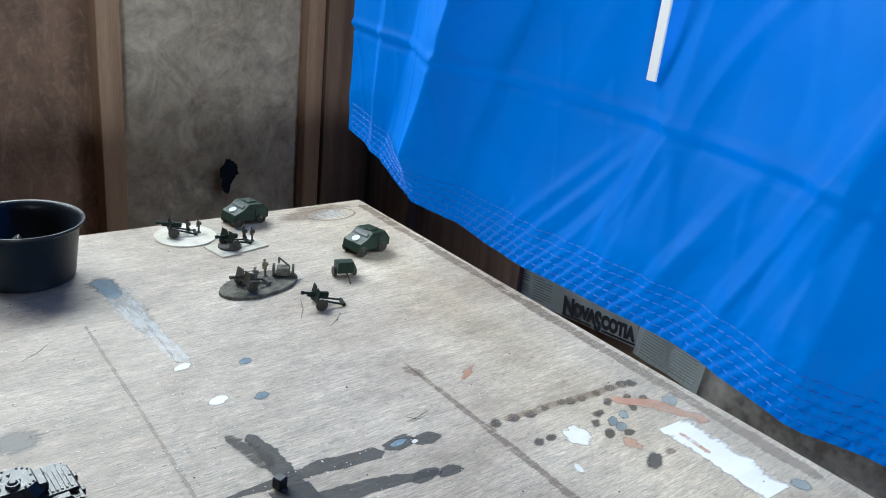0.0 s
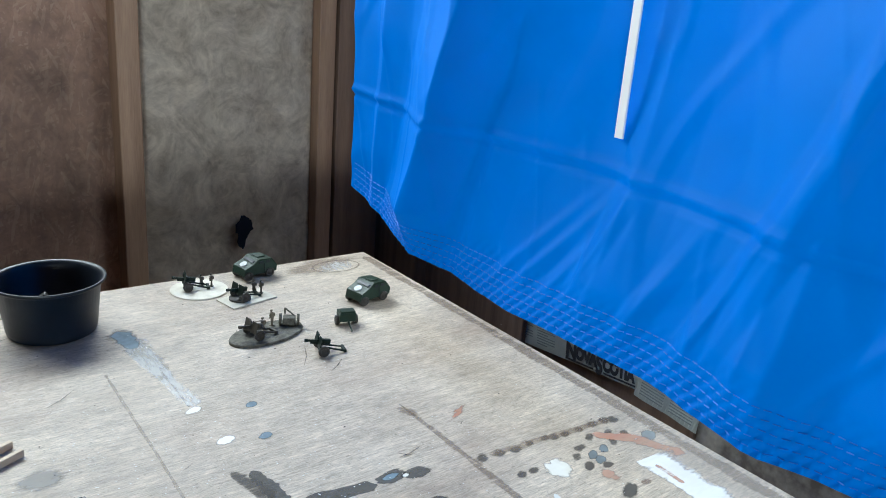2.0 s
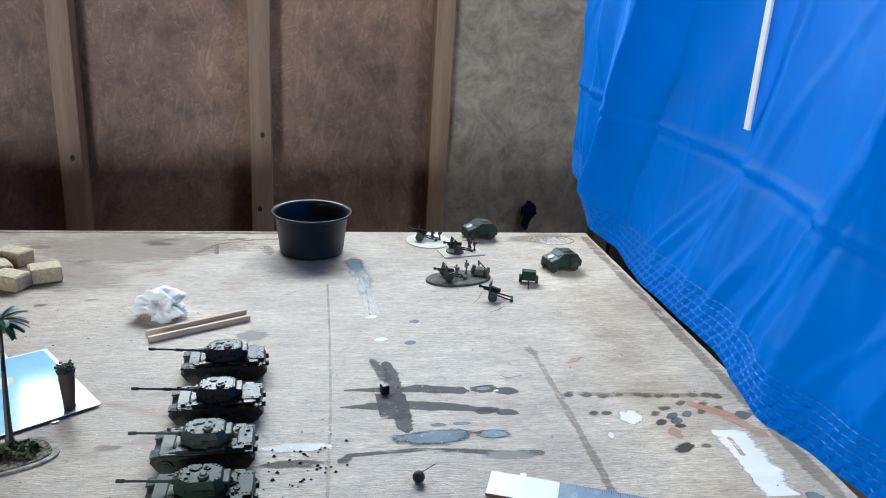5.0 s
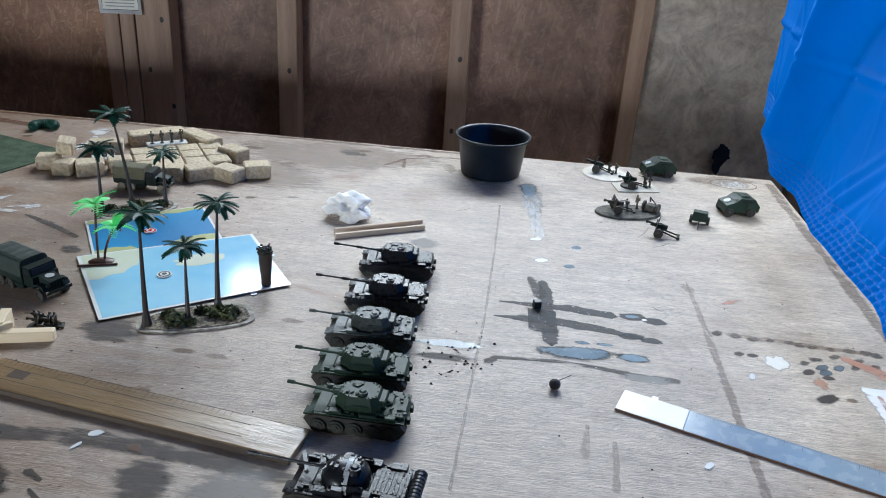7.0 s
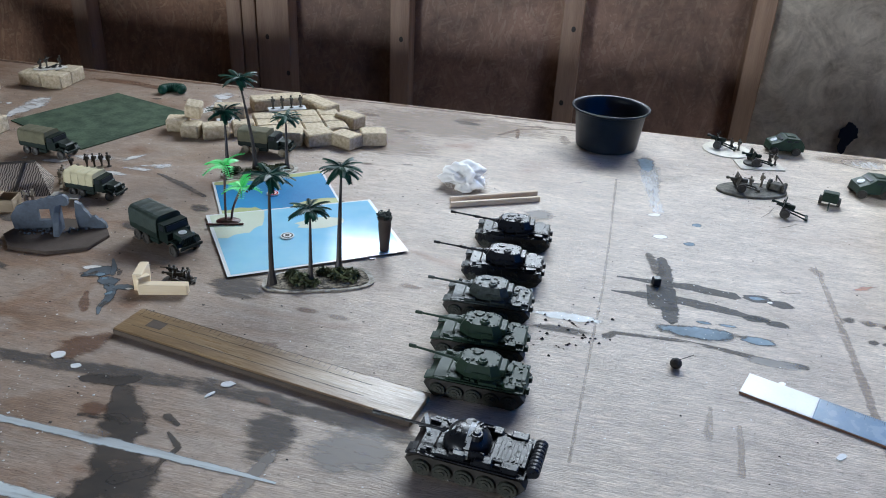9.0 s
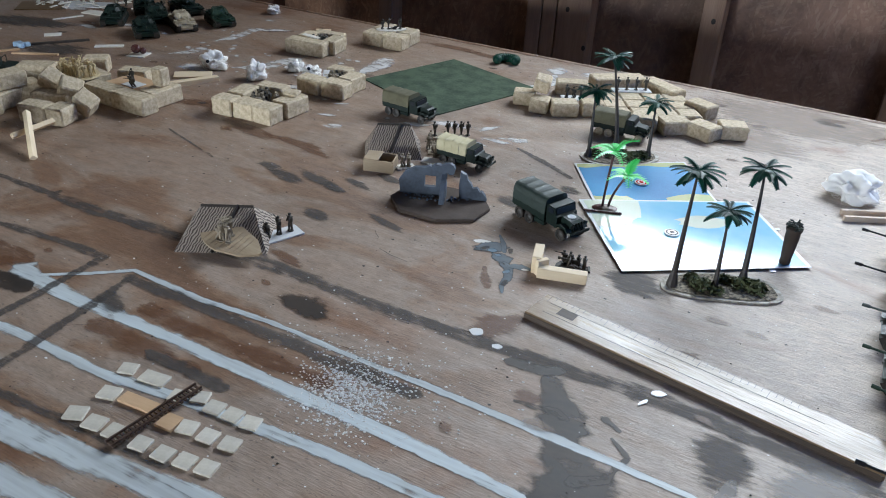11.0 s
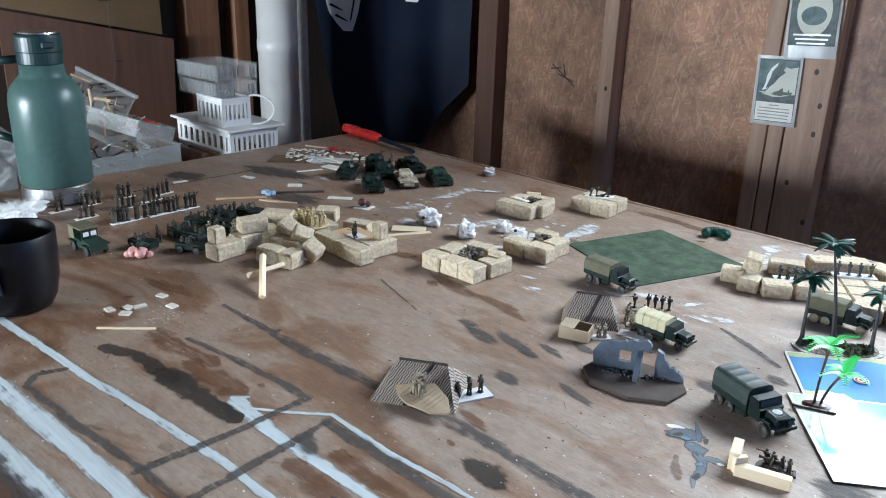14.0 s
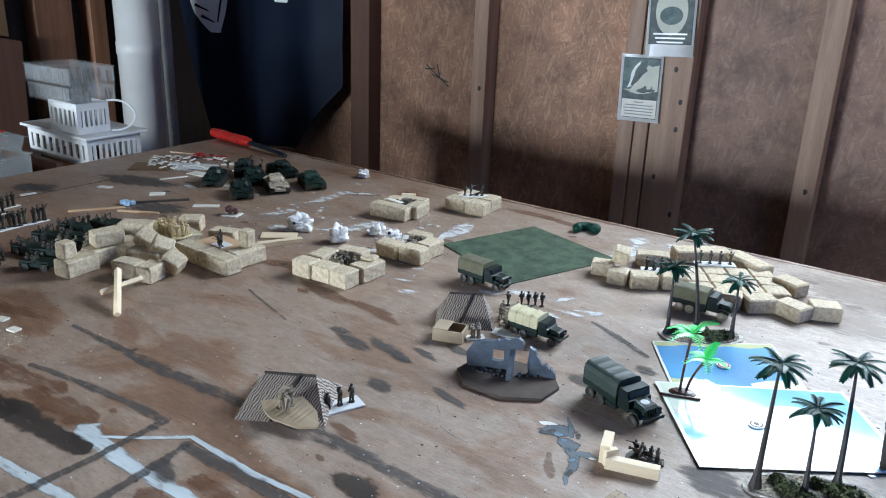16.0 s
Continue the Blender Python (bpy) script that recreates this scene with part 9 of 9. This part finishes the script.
# ---- black cloth with a pale emblem ----
def black_cloth():
    t = thing("black_cloth", Matrix(), "black cloth hanging in folds with a pale ragged emblem", "cloth")
    nx, nz = 60, 40
    x0, x1 = -3.43, -2.655
    def bottom(x):
        u = (x - x0) / (x1 - x0)
        return 0.565 + 0.03 * u + (0.25 * max(0, (u - 0.58) / 0.42) ** 1.3)
    def depth(x, z):
        y = 0.700 - 0.020 * math.sin((x + 3.4) * 11 + z) - 0.012 * math.sin((x + 3.4) * 23)
        y -= 0.10 * max(0, (-3.12 - x) / 0.31) * 0.8
        return y + 0.010 * noise.noise(Vector((x * 6, z * 5, 1)))
    def left(z):
        return 0.24 * max(0, 1.2 - z)
    bm = bmesh.new()
    grid = []
    for j in range(nz + 1):
        row = []
        for i in range(nx + 1):
            u = i / nx
            x = x0 + (x1 - x0) * u
            zb = bottom(x)
            z = zb + (2.3 - zb) * j / nz
            x = x + left(z) * (1 - u)
            row.append(bm.verts.new((x, depth(x, z), z)))
        grid.append(row)
    for j in range(nz):
        for i in range(nx):
            bm.faces.new((grid[j][i], grid[j][i + 1], grid[j + 1][i + 1], grid[j + 1][i]))
    part("sheet", bm, M["black_cloth"], t, smooth=True)
    # pale printed shapes that follow the folds: rows of height, left and right edge
    for rows in (((1.40, -3.34, -3.20), (1.25, -3.345, -3.20), (1.15, -3.34, -3.205), (1.10, -3.335, -3.215), (1.06, -3.322, -3.222), (1.02, -3.295, -3.232), (0.99, -3.270, -3.240)),
                 ((1.40, -3.02, -2.90), (1.22, -3.03, -2.89), (1.15, -3.01, -2.90), (1.115, -2.99, -2.93))):
        bm = bmesh.new()
        last = None
        for (za, la, ra), (zb, lb, rb) in zip(rows, rows[1:]):
            for k in range(5):
                u = k / 4
                z, xl, xr = za + (zb - za) * u, la + (lb - la) * u, ra + (rb - ra) * u
                row = [bm.verts.new((xl + (xr - xl) * i / 8, depth(xl + (xr - xl) * i / 8, z) - 0.003, z)) for i in range(9)]
                if last:
                    for i in range(8):
                        bm.faces.new((last[i], last[i + 1], row[i + 1], row[i]))
                last = row
        part("emblem", bm, M["sheet"], t, "ragged white printed shape")
    for a, z, w_ in ((-3.33, 1.18, 0.045), (-3.325, 1.13, 0.05), (-3.315, 1.09, 0.045), (-3.295, 1.05, 0.04)):
        bm = bmesh.new()
        rod(bm, (a, depth(a, z) - 0.006, z), (a + w_, depth(a + w_, z - 0.02) - 0.006, z - 0.022), 0.0055, 0.002, 5)
        part("emblem_gap", bm, M["black_cloth"], t)
    bm = bmesh.new()
    rod(bm, (-3.225, depth(-3.225, 1.16) - 0.006, 1.16), (-3.245, depth(-3.245, 1.03) - 0.006, 1.03), 0.0045, 0.003, 5)
    part("emblem_gap", bm, M["black_cloth"], t)
    bm = bmesh.new()
    box(bm, (-2.78, depth(-2.78, 1.25) - 0.004, 1.26), (0.10, 0.001, 0.14))
    part("label_patch", bm, M["newsprint"], t, "grey square patch")
    return t


black_cloth()

# pipe and sheeting in the corner
bm = bmesh.new()
lathe(bm, ((0.066, 0.0), (0.066, 0.95), (0.0685, 0.952), (0.0685, 0.99), (0.066, 0.992), (0.066, CEIL)), 36)
solid("stove_pipe", bm, M["greypipe"], pose(-3.10, 0.205, 0), "dull white upright pipe in the corner", "pipe", smooth=True)
bm = bmesh.new()
grid = []
for j in range(31):
    grid.append([bm.verts.new((-3.27 + 0.09 * i / 24 + 0.010 * math.sin(i * 0.9), 0.30 + 0.09 * i / 24 + 0.008 * math.sin(i * 1.1 + j * 0.1), 2.2 * j / 30)) for i in range(25)])
for j in range(30):
    for i in range(24):
        bm.faces.new((grid[j][i], grid[j][i + 1], grid[j + 1][i + 1], grid[j + 1][i]))
solid("plastic_sheeting", bm, M["greysheet"], Matrix(), "creased grey plastic sheeting hanging in the corner", "sheeting", smooth=True)


# ---- white slotted stand with boxes ----
def slotted(parent, cx, cy, z0, z1, sx, sy, n):
    """Four moulded sides with upright slots."""
    t, hz, mid = 0.004, z1 - z0, (z0 + z1) / 2
    for s in (-1, 1):
        for length, across in ((sx, False), (sy - 2 * t, True)):
            bm = bmesh.new()
            for z, high in ((z1 - hz * 0.12, hz * 0.24), (z0 + hz * 0.12, hz * 0.24)):
                box(bm, (0, 0, z), (length, t, high))
            side = part("slotted_side", bm, M["white"], parent)
            for i in range(n + 1):
                x = -length / 2 + length * i / n
                x = max(-length / 2 + length / n * 0.25, min(length / 2 - length / n * 0.25, x))
                bm = bmesh.new()
                box(bm, (x, 0, mid), (length / n * 0.5, t * 0.96, hz * 0.56))
                part("slat", bm, M["white"], side)
            if across:
                side.matrix_basis = Matrix.Translation((cx + s * (sx / 2 - t / 2), cy, 0)) @ Matrix.Rotation(radians(90), 4, "Z")
            else:
                side.matrix_basis = Matrix.Translation((cx, cy + s * (sy / 2 - t / 2), 0))


t = thing("slotted_stand", pose(0, 0, 0), "white plastic stand with slotted sides", "stand")
bm = bmesh.new()
box(bm, (-2.762, -0.215, 0.812), (0.315, 0.185, 0.008), bev=0.002)
part("top", bm, M["white"], t)
slotted(t, -2.765, -0.215, 0.735, 0.808, 0.285, 0.155, 9)
for x in (-2.898, -2.632):
    for y in (-0.283, -0.147):
        bm = bmesh.new()
        box(bm, (x, y, 0.367), (0.018, 0.018, 0.734), bev=0.002)
        part("leg", bm, M["white"], t)
for z in (0.25, 0.52):
    bm = bmesh.new()
    box(bm, (-2.765, -0.215, z), (0.265, 0.135, 0.008), bev=0.002)
    part("shelf", bm, M["white"], t)
t = thing("slotted_basket", pose(0, 0, 0), "small white slotted plastic basket on the stand", "basket")
slotted(t, -2.715, -0.250, 0.8165, 0.895, 0.130, 0.090, 6)
bm = bmesh.new()
box(bm, (-2.715, -0.250, 0.8185), (0.122, 0.082, 0.004))
part("bottom", bm, M["white"], t)
for k in range(2):
    t = thing("parts_case", pose(-2.735, -0.252, 0.896 + 0.046 * k, 0, 0, 3 * k), "clear plastic compartment case holding small figures", "parts case", "parts cases")
    for n, c, s in (("bottom", (0, 0, 0.0015), (0.190, 0.130, 0.003)), ("lid", (0, 0, 0.0425), (0.194, 0.134, 0.003)), ("wall", (0, -0.0635, 0.022), (0.190, 0.003, 0.038)), ("wall", (0, 0.0635, 0.022), (0.190, 0.003, 0.038)), ("wall", (-0.0935, 0, 0.022), (0.003, 0.124, 0.038)), ("wall", (0.0935, 0, 0.022), (0.003, 0.124, 0.038)), ("divider", (0.02, 0, 0.020), (0.002, 0.122, 0.033)), ("divider", (-0.06, 0, 0.020), (0.002, 0.122, 0.033))):
        bm = bmesh.new()
        box(bm, c, s, bev=0.0006)
        part(n, bm, M["clear"], t)
    bm = bmesh.new()
    for i in range(26):
        x, y = random.uniform(-.085, .085), random.uniform(-.055, .055)
        rod(bm, (x, y, 0.003), (x, y, 0.026), 0.0035, 0.0025, 5)
        ball(bm, (x, y, 0.029), 0.0028)
    part("contents", bm, M["fig"], t, "small grey-brown figures")
bm = bmesh.new()
prev = None
for i in range(19):
    a = radians(-100 + 11.5 * i)
    q = Vector((-2.640 + 0.030 * math.cos(a), -0.205 + 0.050 * math.cos(a * 0.9), 0.858 + 0.040 * math.sin(a)))
    if prev is not None:
        rod(bm, prev, q, 0.003, seg=6)
    prev = q
solid("white_cable", bm, M["white"], Matrix(), "looped white cable hanging off the stand", "cable")


# ---- shelf with plastic trays ----
t = thing("low_shelf", pose(0, 0, 0), "dark wooden shelf unit beyond the table end", "shelf")
bm = bmesh.new()
box(bm, (-2.78, -0.86, 0.725), (0.40, 0.90, 0.02), bev=0.002)
part("board", bm, M["darkstud"], t)
for y in (-1.28, -0.44):
    bm = bmesh.new()
    box(bm, (-2.78, y, 0.357), (0.38, 0.02, 0.714), bev=0.002)
    part("side", bm, M["darkstud"], t)


def tray(x, y, z, l, w, h, rz, tilt, stuff):
    t = thing("plastic_tray", pose(x, y, z, tilt, abs(tilt) * 0.5, rz), "translucent plastic tray of modelling odds and ends", "tray", "plastic trays")
    for n, c, s in (("bottom", (0, 0, 0.0015), (l, w, 0.003)), ("wall", (0, -w / 2, h / 2), (l, 0.003, h)), ("wall", (0, w / 2, h / 2), (l, 0.003, h)), ("wall", (-l / 2, 0, h / 2), (0.003, w, h)), ("wall", (l / 2, 0, h / 2), (0.003, w, h)), ("rim", (0, -w / 2, h), (l + 0.012, 0.010, 0.003)), ("rim", (0, w / 2, h), (l + 0.012, 0.010, 0.003))):
        bm = bmesh.new()
        box(bm, c, s, bev=0.0008)
        part(n, bm, M["milky"], t)
    for mk in stuff:
        for i in range(9):
            bm = bmesh.new()
            box(bm, (random.uniform(-.4, .4) * l, random.uniform(-.4, .4) * w, 0.008 + random.random() * h * 0.9), (random.uniform(.01, .06), random.uniform(.002, .008), random.uniform(.002, .006)), [random.uniform(-40, 40), random.uniform(-40, 40), random.uniform(0, 180)], bev=0.001)
            part("scrap", bm, M[mk], t)
    return t


tray(-2.72, -0.57, 0.7355, 0.20, 0.25, 0.060, 6, 0, ("stickwood", "trunk", "offwhite"))
tray(-2.70, -0.535, 0.826, 0.15, 0.15, 0.040, 24, -17, ("redplastic", "figgrey", "offwhite"))
tray(-2.78, -0.585, 0.880, 0.15, 0.14, 0.030, 60, 58, ("trunk", "rail", "lightwood"))


def crumpled(x, y, z, r, mk, label):
    bm = bmesh.new()
    ball(bm, (0, 0, 0), r, (0.8, 1.0, 1.5), 4)
    for v in bm.verts:
        v.co += v.co.normalized() * r * (0.35 * noise.noise(v.co * (3 / r) * 0.35) + 0.10 * noise.noise(v.co * (9 / r) * 0.35))
    return solid("plastic_bag", bm, M[mk], pose(x, y, z), label, "bag", smooth=True)


crumpled(-2.66, -0.855, 0.82, 0.046, "bag", "crumpled grey plastic bag on the shelf")
crumpled(-2.62, -0.890, 0.78, 0.040, "bag", "crumpled grey plastic bag on the shelf")
bm = bmesh.new()
box(bm, (-2.80, -0.345, 0.375), (0.26, 0.02, 0.75), bev=0.002)
solid("brown_board", bm, M["darkstud"], Matrix(), "dark red-brown board standing beside the shelf", "board")
